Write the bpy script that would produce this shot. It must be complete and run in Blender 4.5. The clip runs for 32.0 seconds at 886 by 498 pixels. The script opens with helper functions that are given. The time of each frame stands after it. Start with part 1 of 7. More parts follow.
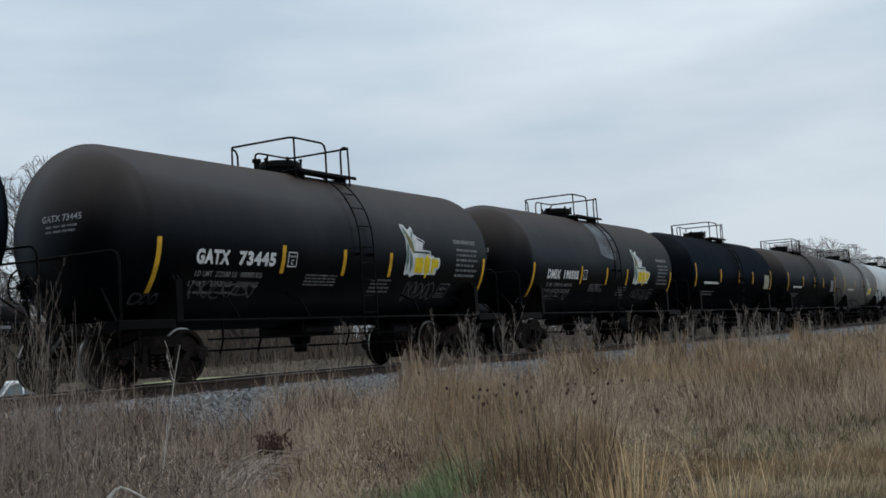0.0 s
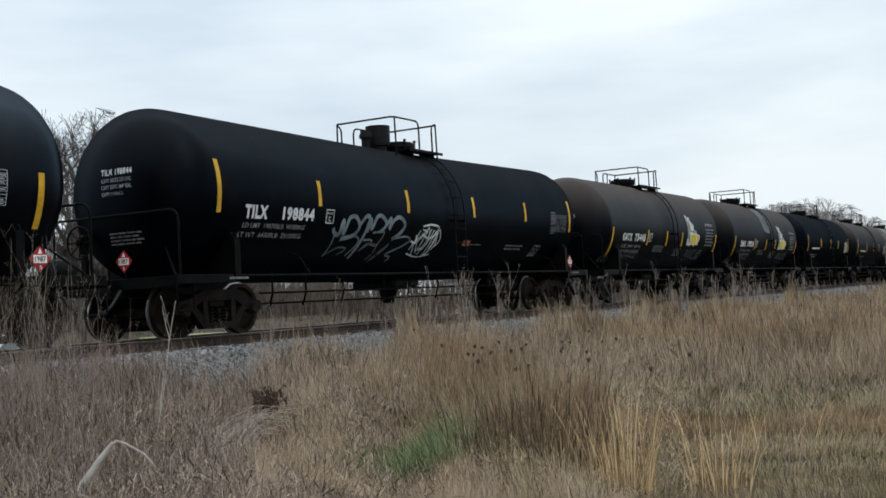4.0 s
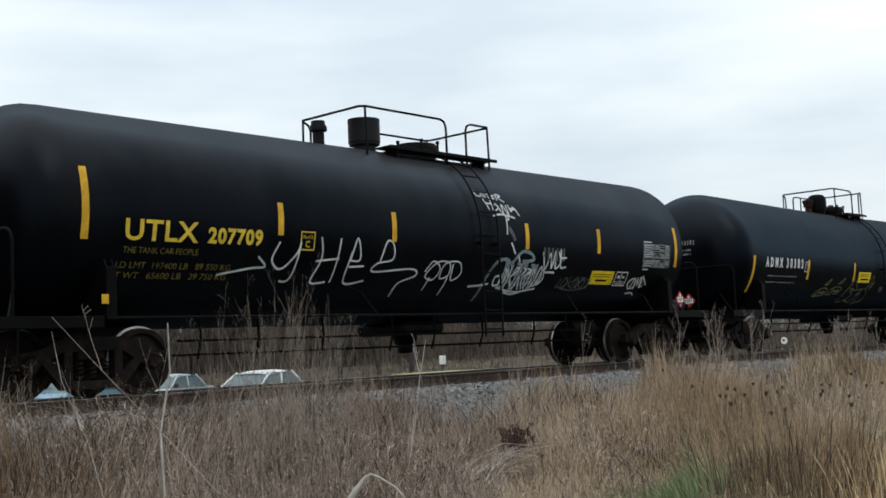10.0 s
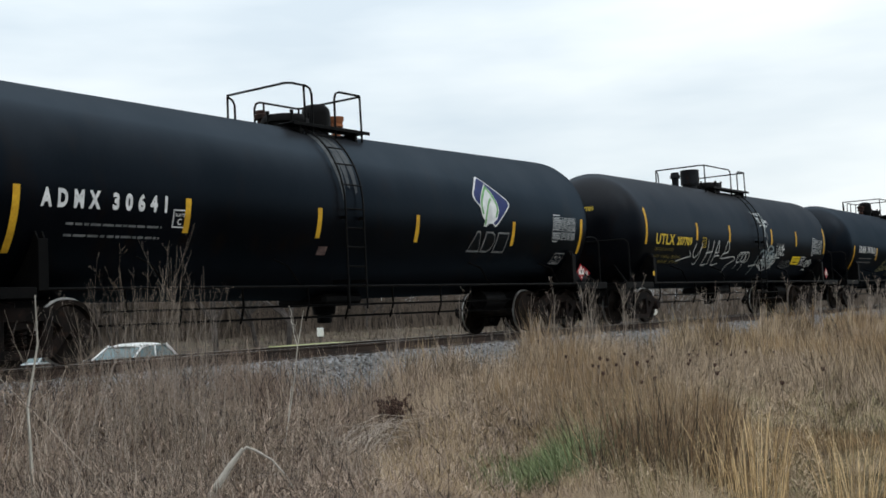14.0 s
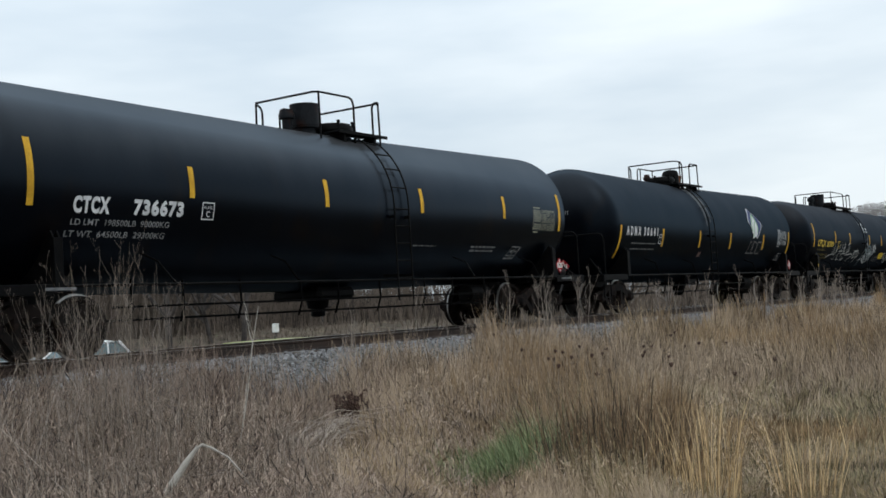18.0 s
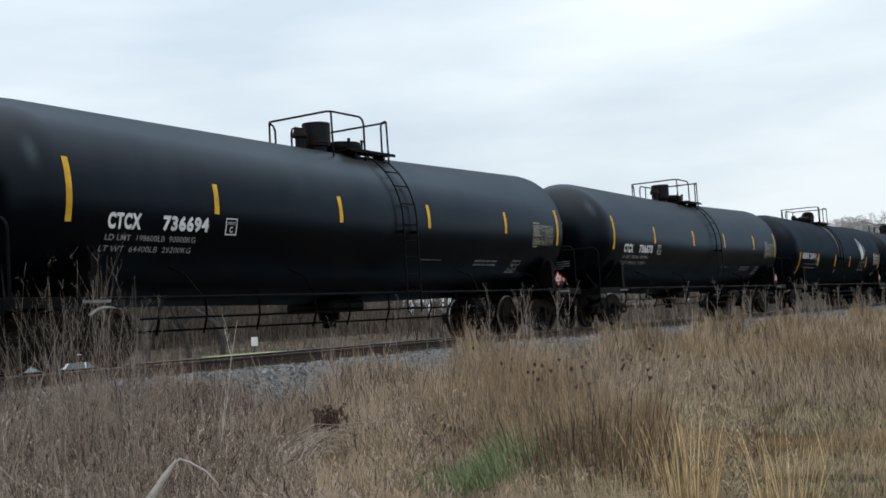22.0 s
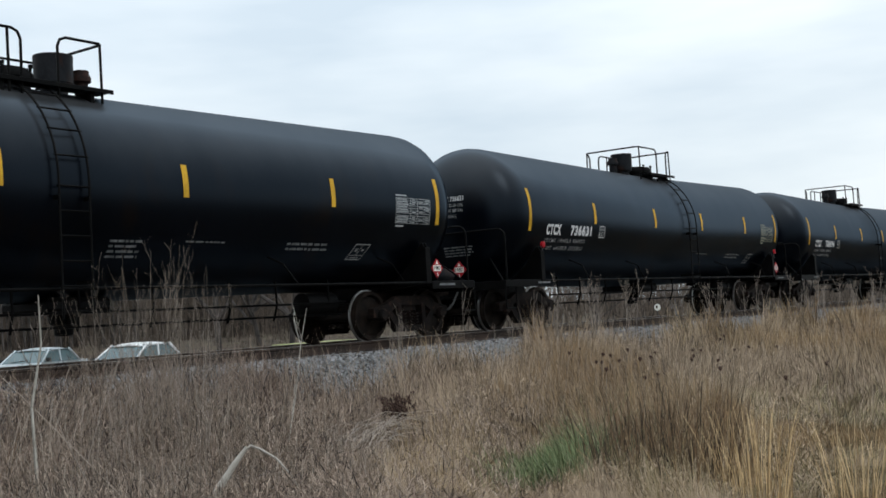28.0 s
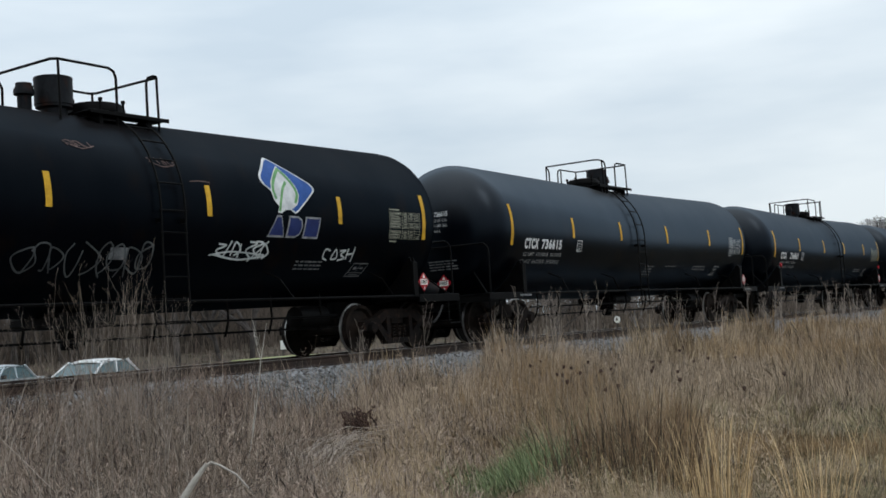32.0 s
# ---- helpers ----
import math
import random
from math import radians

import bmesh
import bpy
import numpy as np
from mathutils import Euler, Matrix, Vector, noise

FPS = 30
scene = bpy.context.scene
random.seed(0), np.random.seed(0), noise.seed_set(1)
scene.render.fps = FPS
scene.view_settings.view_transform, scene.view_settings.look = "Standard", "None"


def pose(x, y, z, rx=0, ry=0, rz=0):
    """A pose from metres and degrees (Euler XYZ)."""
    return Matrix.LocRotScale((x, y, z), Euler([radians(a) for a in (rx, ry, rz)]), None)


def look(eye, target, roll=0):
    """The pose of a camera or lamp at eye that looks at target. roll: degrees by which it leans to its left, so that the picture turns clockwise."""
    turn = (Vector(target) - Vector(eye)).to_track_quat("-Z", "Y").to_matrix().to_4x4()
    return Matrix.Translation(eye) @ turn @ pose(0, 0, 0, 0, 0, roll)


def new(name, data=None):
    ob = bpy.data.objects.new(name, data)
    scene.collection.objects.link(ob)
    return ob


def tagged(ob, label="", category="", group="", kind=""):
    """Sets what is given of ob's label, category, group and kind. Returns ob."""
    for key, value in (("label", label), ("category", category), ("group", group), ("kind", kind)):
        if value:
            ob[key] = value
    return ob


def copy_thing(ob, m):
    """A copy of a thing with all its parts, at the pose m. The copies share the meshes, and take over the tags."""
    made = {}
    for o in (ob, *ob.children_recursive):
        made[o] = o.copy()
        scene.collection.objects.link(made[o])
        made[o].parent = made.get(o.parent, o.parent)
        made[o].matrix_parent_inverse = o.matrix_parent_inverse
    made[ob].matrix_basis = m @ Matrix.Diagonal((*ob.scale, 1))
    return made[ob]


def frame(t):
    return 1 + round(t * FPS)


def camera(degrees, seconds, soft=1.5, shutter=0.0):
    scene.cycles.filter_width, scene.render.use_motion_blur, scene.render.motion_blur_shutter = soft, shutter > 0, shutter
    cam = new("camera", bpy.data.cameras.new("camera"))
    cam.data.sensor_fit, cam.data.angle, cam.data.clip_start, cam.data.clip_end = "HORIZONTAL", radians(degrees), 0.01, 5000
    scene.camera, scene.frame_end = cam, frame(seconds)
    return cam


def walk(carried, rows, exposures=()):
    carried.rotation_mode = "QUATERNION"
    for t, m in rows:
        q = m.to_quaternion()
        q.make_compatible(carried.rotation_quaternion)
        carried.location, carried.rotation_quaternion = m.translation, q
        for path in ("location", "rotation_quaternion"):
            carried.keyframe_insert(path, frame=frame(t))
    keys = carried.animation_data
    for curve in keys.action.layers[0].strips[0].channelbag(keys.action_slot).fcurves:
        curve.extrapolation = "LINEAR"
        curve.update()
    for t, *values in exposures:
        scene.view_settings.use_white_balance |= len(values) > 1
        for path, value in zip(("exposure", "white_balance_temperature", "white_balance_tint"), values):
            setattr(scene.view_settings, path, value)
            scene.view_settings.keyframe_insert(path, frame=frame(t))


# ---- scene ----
EYE = Vector((0.0, 0.0, 0.41))
TRACK_Y = 14.29
# seconds, heading (from the track's direction), pitch, lean to the right
VIEW = [
    (0.0, 29.94, 4.73, 3.55),
    (0.5, 29.37, 4.61, 3.94),
    (1.0, 29.04, 4.27, 3.93),
    (1.5, 29.27, 4.06, 3.72),
    (2.0, 29.75, 3.62, 3.60),
    (2.5, 29.79, 3.64, 3.10),
    (3.0, 29.78, 3.12, 3.13),
    (3.5, 29.93, 2.76, 3.16),
    (5.5, 29.49, 2.15, 3.24),
    (6.0, 29.59, 2.65, 3.53),
    (6.5, 31.07, 3.52, 3.59),
    (7.0, 33.70, 3.85, 3.70),
    (7.5, 35.03, 4.99, 2.60),
    (8.0, 38.48, 5.12, 2.69),
    (8.5, 40.33, 4.89, 2.86),
    (9.0, 40.22, 4.57, 2.96),
    (9.5, 41.39, 4.63, 3.02),
    (10.0, 42.20, 5.15, 2.64),
    (10.5, 45.28, 5.41, 3.78),
    (11.0, 45.26, 4.43, 3.20),
    (11.5, 43.83, 4.49, 3.26),
    (12.0, 42.00, 4.47, 3.06),
    (12.5, 40.23, 3.63, 2.95),
    (13.0, 38.18, 3.65, 2.66),
    (13.5, 36.97, 3.67, 2.70),
    (15.5, 34.68, 2.82, 3.02),
    (16.0, 35.03, 3.17, 3.33),
    (16.5, 35.21, 3.57, 3.20),
    (17.0, 35.26, 3.77, 3.10),
    (17.5, 34.00, 3.57, 3.33),
    (18.0, 33.85, 3.03, 3.37),
    (18.5, 33.99, 2.47, 3.10),
    (19.0, 33.76, 2.56, 3.06),
    (19.5, 33.43, 2.39, 3.23),
    (20.0, 32.96, 2.51, 3.14),
    (20.5, 32.56, 2.67, 2.84),
    (21.0, 32.44, 2.42, 3.23),
    (21.5, 32.16, 3.00, 3.18),
    (22.0, 32.78, 3.65, 3.41),
    (22.5, 35.04, 4.49, 3.53),
    (23.0, 36.49, 4.00, 3.47),
    (23.5, 37.07, 3.97, 3.41),
    (24.0, 37.36, 3.97, 3.32),
    (24.5, 37.78, 4.24, 3.46),
    (25.0, 37.75, 4.30, 3.67),
    (25.5, 37.59, 4.21, 3.47),
    (27.5, 36.27, 3.61, 3.40),
    (28.0, 36.23, 3.30, 3.22),
    (28.5, 35.78, 3.38, 3.41),
    (29.0, 34.89, 3.83, 3.50),
    (29.5, 34.58, 4.08, 3.79),
    (30.0, 34.67, 4.27, 3.40),
    (30.5, 34.41, 4.32, 3.62),
    (31.0, 34.61, 4.23, 3.65),
    (31.5, 34.34, 4.16, 3.67),
    (32.0, 34.19, 3.87, 3.67),]


def seen(heading, pitch, lean):
    a, b = radians(heading), radians(pitch)
    way = Vector((math.cos(a) * math.cos(b), math.sin(a) * math.cos(b), math.sin(b)))
    return look(EYE, EYE + way, -lean)


cam = camera(42.8, 32.0, soft=1.65)
walk(cam, [(t, seen(h, p, l)) for t, h, p, l in VIEW], exposures=((0.0, -0.44, 6170, 10), (1.2, -0.40, 6190, 10), (2.5, -0.18, 6320, 10), (6.0, 0.0, 6480, 10), (7.0, -0.08, 6450, 10), (8.0, -0.2, 6380, 10), (9.0, -0.02, 6540, 10), (11.0, 0.02, 6600, 10), (13.0, 0.05, 6650, 10), (16.5, 0.05, 6480, 10), (18.0, -0.05, 6420, 10), (19.0, 0.05, 6500, 10), (21.0, 0.05, 6540, 10), (22.0, -0.04, 6450, 10), (23.0, -0.08, 6350, 10), (25.0, 0.0, 6460, 10), (29.0, 0.0, 6440, 10), (30.0, -0.17, 6350, 10), (32.0, -0.15, 6380, 10)))

# ---- light: an overcast winter sky ----
world = bpy.data.worlds.new("overcast_sky")
scene.world = world
world.use_nodes = True
wn, wl = world.node_tree.nodes, world.node_tree.links
sky = wn.new("ShaderNodeTexSky")
sky.sky_type, sky.sun_disc = "NISHITA", False
sky.sun_elevation, sky.sun_rotation = radians(35), radians(200)
coord = wn.new("ShaderNodeTexCoord")
stretch = wn.new("ShaderNodeMapping")
stretch.inputs["Scale"].default_value = (1.0, 1.0, 4.5)
wl.new(coord.outputs["Generated"], stretch.inputs["Vector"])
cloud = wn.new("ShaderNodeTexNoise")
cloud.inputs["Scale"].default_value, cloud.inputs["Detail"].default_value = 1.9, 5.0
cloud.inputs["Roughness"].default_value = 0.5
wl.new(stretch.outputs["Vector"], cloud.inputs["Vector"])
tone = wn.new("ShaderNodeValToRGB")
tone.color_ramp.elements[0].position, tone.color_ramp.elements[0].color = 0.34, (0.62, 0.72, 0.80, 1)
tone.color_ramp.elements[1].position, tone.color_ramp.elements[1].color = 0.62, (0.90, 0.97, 1.0, 1)
wl.new(cloud.outputs["Fac"], tone.inputs["Fac"])
thin = wn.new("ShaderNodeMixRGB")
thin.inputs["Fac"].default_value = 0.93
dim = wn.new("ShaderNodeMixRGB")
dim.blend_type, dim.inputs["Fac"].default_value = "MULTIPLY", 1.0
dim.inputs["Color2"].default_value = (0.1, 0.1, 0.1, 1)
wl.new(sky.outputs["Color"], dim.inputs["Color1"])
wl.new(dim.outputs["Color"], thin.inputs["Color1"])
wl.new(tone.outputs["Color"], thin.inputs["Color2"])
split = wn.new("ShaderNodeSeparateXYZ")
wl.new(coord.outputs["Generated"], split.inputs["Vector"])
rise = wn.new("ShaderNodeMapRange")
rise.inputs["From Min"].default_value, rise.inputs["From Max"].default_value = 0.0, 1.0
rise.inputs["To Min"].default_value, rise.inputs["To Max"].default_value = 0.84, 1.55
wl.new(split.outputs["Z"], rise.inputs["Value"])
lift = wn.new("ShaderNodeVectorMath")
lift.operation = "SCALE"
wl.new(thin.outputs["Color"], lift.inputs[0])
wl.new(rise.outputs["Result"], lift.inputs["Scale"])
wl.new(lift.outputs["Vector"], wn["Background"].inputs["Color"])
wn["Background"].inputs["Strength"].default_value = 1.15
sun = new("sun", bpy.data.lights.new("sun", "SUN"))
sun.data.energy, sun.data.angle, sun.data.color = 0.6, radians(25), (1.0, 0.97, 0.93)
sun.matrix_world = look((0, 0, 50), (18, 40, 0))


# ---- materials ----
def material(name, dark, light, rough=0.7, metal=0.0, scale=6.0, fine=60.0, bump=0.15, wear=None, island=0.0, each=0.0, stretch_z=1.0, amount=0.45, low=0.35, high=0.68, spec=0.5, tint=None, skylight_or_dust=None, gloss=None):
    """Two-scale noise colour between dark and light, with a little relief; wear: a third colour in patches."""
    m = bpy.data.materials.new(name)
    m.use_nodes = True
    n, l = m.node_tree.nodes, m.node_tree.links
    bsdf = n["Principled BSDF"]
    tc = n.new("ShaderNodeTexCoord")
    mp = n.new("ShaderNodeMapping")
    mp.inputs["Scale"].default_value = (1, 1, stretch_z)
    l.new(tc.outputs["Object"], mp.inputs["Vector"])
    big = n.new("ShaderNodeTexNoise")
    big.inputs["Scale"].default_value, big.inputs["Detail"].default_value = scale, 6
    small = n.new("ShaderNodeTexNoise")
    small.inputs["Scale"].default_value, small.inputs["Detail"].default_value = fine, 4
    l.new(mp.outputs["Vector"], big.inputs["Vector"])
    l.new(mp.outputs["Vector"], small.inputs["Vector"])
    add = n.new("ShaderNodeMath")
    add.operation = "MULTIPLY_ADD"
    add.inputs[1].default_value = amount
    l.new(small.outputs["Fac"], add.inputs[0])
    l.new(big.outputs["Fac"], add.inputs[2])
    last = add.outputs[0]
    if island or each:
        rnd = n.new("ShaderNodeNewGeometry") if island else n.new("ShaderNodeObjectInfo")
        more = n.new("ShaderNodeMath")
        more.operation = "MULTIPLY_ADD"
        more.inputs[1].default_value = island or each
        l.new(rnd.outputs["Random Per Island" if island else "Random"], more.inputs[0])
        l.new(last, more.inputs[2])
        last = more.outputs[0]
    ramp = n.new("ShaderNodeValToRGB")
    e = ramp.color_ramp.elements
    base = 0.5 * amount + 0.5 * (island or each)
    e[0].position, e[0].color = low + base, (*dark, 1)
    e[1].position, e[1].color = min(1.0, high + base), (*light, 1)
    l.new(last, ramp.inputs["Fac"])
    out = ramp.outputs["Color"]
    if wear:
        spots = n.new("ShaderNodeTexNoise")
        spots.inputs["Scale"].default_value, spots.inputs["Detail"].default_value = scale * 2.3, 8
        l.new(mp.outputs["Vector"], spots.inputs["Vector"])
        cut = n.new("ShaderNodeValToRGB")
        cut.color_ramp.elements[0].position, cut.color_ramp.elements[1].position = 0.56, 0.72
        l.new(spots.outputs["Fac"], cut.inputs["Fac"])
        mix = n.new("ShaderNodeMixRGB")
        l.new(cut.outputs["Color"], mix.inputs["Fac"])
        l.new(out, mix.inputs["Color1"])
        mix.inputs["Color2"].default_value = (*wear, 1)
        out = mix.outputs["Color"]
    # paler with height: dust that has settled, or skylight painted into the base colour
    if skylight_or_dust:
        colour, z0, z1, most = skylight_or_dust
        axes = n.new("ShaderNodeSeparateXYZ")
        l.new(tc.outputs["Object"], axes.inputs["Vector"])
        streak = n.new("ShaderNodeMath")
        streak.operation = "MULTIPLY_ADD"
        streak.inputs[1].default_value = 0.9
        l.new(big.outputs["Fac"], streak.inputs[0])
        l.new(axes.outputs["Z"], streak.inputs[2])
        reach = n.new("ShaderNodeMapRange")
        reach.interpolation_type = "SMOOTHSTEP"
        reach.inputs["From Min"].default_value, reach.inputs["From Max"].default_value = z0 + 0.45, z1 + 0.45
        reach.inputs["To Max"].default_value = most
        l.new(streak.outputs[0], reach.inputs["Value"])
        upper_mix = n.new("ShaderNodeMixRGB")
        l.new(reach.outputs["Result"], upper_mix.inputs["Fac"])
        l.new(out, upper_mix.inputs["Color1"])
        upper_mix.inputs["Color2"].default_value = (*colour, 1)
        out = upper_mix.outputs["Color"]
    l.new(out, bsdf.inputs["Base Color"])
    if tint:
        bsdf.inputs["Specular Tint"].default_value = (*tint, 1)
    bsdf.inputs["Specular IOR Level"].default_value = spec
    bsdf.inputs["Roughness"].default_value, bsdf.inputs["Metallic"].default_value = rough, metal
    if bump:
        b = n.new("ShaderNodeBump")
        b.inputs["Strength"].default_value, b.inputs["Distance"].default_value = bump, 0.01
        l.new(small.outputs["Fac"], b.inputs["Height"])
        l.new(b.outputs["Normal"], bsdf.inputs["Normal"])
    if gloss:
        # a tinted clear coat, stronger at grazing angles, in place of the plain specular
        ior, coat_rough, coat, most = gloss
        bsdf.inputs["Specular IOR Level"].default_value = 0.0
        shine = n.new("ShaderNodeBsdfAnisotropic")
        shine.distribution = "BECKMANN"
        shine.inputs["Color"].default_value, shine.inputs["Roughness"].default_value = (*coat, 1), coat_rough
        fresnel = n.new("ShaderNodeFresnel")
        fresnel.inputs["IOR"].default_value = ior
        both = n.new("ShaderNodeMixShader")
        cap = n.new("ShaderNodeMath")
        cap.operation, cap.inputs[1].default_value = "MINIMUM", most
        l.new(fresnel.outputs["Fac"], cap.inputs[0])
        l.new(cap.outputs[0], both.inputs["Fac"])
        l.new(bsdf.outputs["BSDF"], both.inputs[1])
        l.new(shine.outputs["BSDF"], both.inputs[2])
        l.new(both.outputs["Shader"], n["Material Output"].inputs["Surface"])
    return m


GRIME = (0.0050, 0.0030, 0.0022)
# next four: upper half paler, skylight and thin dust put into the colour
BLACK = material("black_tank_paint", (0.0007, 0.0011, 0.0022), (0.0020, 0.0028, 0.0048), 0.6, 0, 0.7, 30, 0.02, wear=GRIME, stretch_z=0.45, skylight_or_dust=((0.046, 0.048, 0.051), 2.55, 4.05, 0.95), gloss=(1.26, 0.31, (0.64, 0.81, 1.0), 0.085))
BLACK_MATT = material("matt_black_paint", (0.0007, 0.0010, 0.0018), (0.0018, 0.0023, 0.0036), 0.6, 0, 0.9, 25, 0.03, wear=GRIME, stretch_z=0.45, skylight_or_dust=((0.0125, 0.0118, 0.0122), 2.6, 4.1, 0.9), gloss=(1.13, 0.40, (0.60, 0.80, 1.0), 0.019))
BLACK_WORN = material("worn_black_paint", (0.0012, 0.0015, 0.0024), (0.0040, 0.0046, 0.0060), 0.6, 0, 0.9, 25, 0.03, wear=GRIME, stretch_z=0.45, skylight_or_dust=((0.033, 0.033, 0.035), 2.6, 4.05, 0.95), gloss=(1.175, 0.38, (0.66, 0.82, 1.0), 0.045))
BLACK_DULL = material("dull_black_paint", (0.0010, 0.0014, 0.0024), (0.0028, 0.0034, 0.0050), 0.6, 0, 0.9, 25, 0.03, wear=GRIME, stretch_z=0.45, skylight_or_dust=((0.024, 0.026, 0.030), 2.55, 4.05, 0.95), gloss=(1.19, 0.36, (0.58, 0.79, 1.0), 0.042))
BLACK_WARM = material("weathered_black_paint", (0.0008, 0.0011, 0.0020), (0.0026, 0.0030, 0.0042), 0.6, 0, 0.6, 20, 0.04, wear=(0.0065, 0.0055, 0.0055), stretch_z=0.4, skylight_or_dust=((0.076, 0.060, 0.051), 2.3, 4.1, 0.9), gloss=(1.20, 0.42, (0.78, 0.9, 1.0), 0.045))
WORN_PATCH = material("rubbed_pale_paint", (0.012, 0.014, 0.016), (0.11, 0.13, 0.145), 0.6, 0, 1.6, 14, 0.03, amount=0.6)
RUBBED = material("rubbed_dull_paint", (0.008, 0.010, 0.012), (0.045, 0.053, 0.060), 0.6, 0, 1.6, 14, 0.03, amount=0.6)
GREY_TANK = material("dusty_grey_paint", (0.045, 0.043, 0.04), (0.10, 0.095, 0.088), 0.6, 0, 0.6, 20, 0.04, stretch_z=0.4)
PALE_TANK = material("pale_grey_paint", (0.32, 0.35, 0.37), (0.48, 0.5, 0.5), 0.55, 0, 0.8, 20, 0.04)
FRAME = material("grimy_black_steel", (0.0012, 0.0013, 0.0016), (0.0040, 0.0038, 0.0037), 0.55, 0, 3, 40, 0.1, spec=0.06)
TRUCK = material("rusty_cast_steel", (0.0022, 0.0017, 0.0015), (0.012, 0.0076, 0.006), 0.75, 0.0, 5, 50, 0.2, wear=(0.026, 0.0135, 0.009), spec=0.12)
WHEEL = material("dark_wheel_steel", (0.004, 0.003, 0.0025), (0.017, 0.0115, 0.0085), 0.7, 0.0, 5, 50, 0.1, spec=0.12)
TREAD = material("polished_wheel_tread", (0.2, 0.2, 0.19), (0.36, 0.35, 0.34), 0.35, 0.9, 8, 60, 0.05)
YELLOW = material("yellow_reflective_tape", (0.45, 0.25, 0.02), (0.66, 0.38, 0.03), 0.5, 0, 5, 40, 0.02, spec=0.15)
YELLOW_DECAL = material("yellow_decal", (0.55, 0.40, 0.01), (0.78, 0.58, 0.02), 0.5, 0, 6, 40, 0.0, spec=0.15)
WHITE = material("white_stencil_paint", (0.5, 0.51, 0.52), (0.72, 0.73, 0.73), 0.6, 0, 6, 50, 0.0, spec=0.15)
FAINT = material("faded_white_stencil", (0.09, 0.095, 0.10), (0.20, 0.205, 0.21), 0.65, 0, 6, 50, 0.0, spec=0.15)
DECAL = material("faded_pink_decal", (0.07, 0.045, 0.04), (0.16, 0.11, 0.10), 0.65, 0, 9, 60, 0.0, spec=0.15)
WORN_WHITE = material("worn_white_stencil", (0.16, 0.165, 0.17), (0.34, 0.345, 0.35), 0.65, 0, 9, 60, 0.0, spec=0.15)
STENCIL_Y = material("yellow_stencil_paint", (0.48, 0.34, 0.02), (0.68, 0.48, 0.03), 0.6, 0, 6, 50, 0.0)
FAINT_Y = material("faded_yellow_stencil", (0.08, 0.065, 0.01), (0.2, 0.15, 0.02), 0.65, 0, 6, 50, 0.0)
PANEL = material("aged_data_panel", (0.22, 0.22, 0.17), (0.34, 0.34, 0.27), 0.6, 0, 5, 40, 0.0, spec=0.15)
PANEL_W = material("pale_data_panel", (0.34, 0.36, 0.37), (0.46, 0.48, 0.49), 0.6, 0, 5, 40, 0.0, spec=0.15)
SPRAY = material("white_spray_paint", (0.38, 0.42, 0.42), (0.66, 0.69, 0.68), 0.7, 0, 4, 30, 0.0)
SPRAY_BLUE = material("thin_blue_white_spray_paint", (0.07, 0.10, 0.115), (0.20, 0.25, 0.27), 0.7, 0, 3, 25, 0.0)
SPRAY_DIM = material("thin_grey_spray_paint", (0.032, 0.036, 0.039), (0.095, 0.103, 0.108), 0.7, 0, 3, 25, 0.0)
SPRAY_Y = material("thin_yellow_spray_paint", (0.09, 0.085, 0.03), (0.2, 0.19, 0.09), 0.7, 0, 3, 25, 0.0)
BLUE = material("blue_logo_paint", (0.02, 0.07, 0.25), (0.035, 0.1, 0.34), 0.5, 0, 4, 40, 0.0, spec=0.15)
NAVY = material("navy_logo_paint", (0.012, 0.02, 0.09), (0.02, 0.035, 0.13), 0.5, 0, 4, 40, 0.0, spec=0.15)
GREEN = material("green_logo_paint", (0.1, 0.26, 0.1), (0.2, 0.4, 0.17), 0.5, 0, 4, 40, 0.0, spec=0.15)
RED = material("red_placard", (0.26, 0.006, 0.012), (0.36, 0.010, 0.018), 0.5, 0, 6, 40, 0.0, spec=0.15)
OLIVE = material("olive_logo_paint", (0.14, 0.135, 0.05), (0.2, 0.19, 0.08), 0.5, 0, 4, 40, 0.0, spec=0.15)
TEAL = material("grey_green_logo_paint", (0.08, 0.13, 0.12), (0.16, 0.22, 0.2), 0.5, 0, 8, 40, 0.0, spec=0.15)
TUFT_GOLD = material("bright_golden_stalk", (0.28, 0.18, 0.08), (0.68, 0.49, 0.26), 0.7, 0, 0.6, 3, 0.0, each=0.5)
HOUSING = material("rust_streaked_steel", (0.0035, 0.0042, 0.0055), (0.013, 0.0145, 0.017), 0.5, 0, 2.5, 30, 0.1, wear=(0.022, 0.0095, 0.0065), stretch_z=0.5, spec=0.08)
RUSTY = material("dark_red_rust", (0.010, 0.0055, 0.0045), (0.038, 0.015, 0.010), 0.8, 0, 6, 40, 0.2, spec=0.2)
ORANGE = material("rusty_orange_valve", (0.16, 0.05, 0.015), (0.3, 0.1, 0.03), 0.7, 0, 8, 50, 0.1)
RUST = material("rusty_rail_steel", (0.014, 0.008, 0.0055), (0.045, 0.025, 0.016), 0.8, 0.2, 3, 40, 0.2)
RAIL_TOP = material("worn_rail_head", (0.16, 0.15, 0.145), (0.3, 0.29, 0.28), 0.35, 0.9, 3, 60, 0.05)
TIE = material("weathered_wooden_tie", (0.025, 0.019, 0.014), (0.08, 0.06, 0.045), 0.9, 0, 4, 40, 0.4, each=0.2)
STONE = material("grey_ballast_stone", (0.07, 0.07, 0.073), (0.29, 0.293, 0.30), 0.9, 0, 4, 30, 0.3, island=0.5)
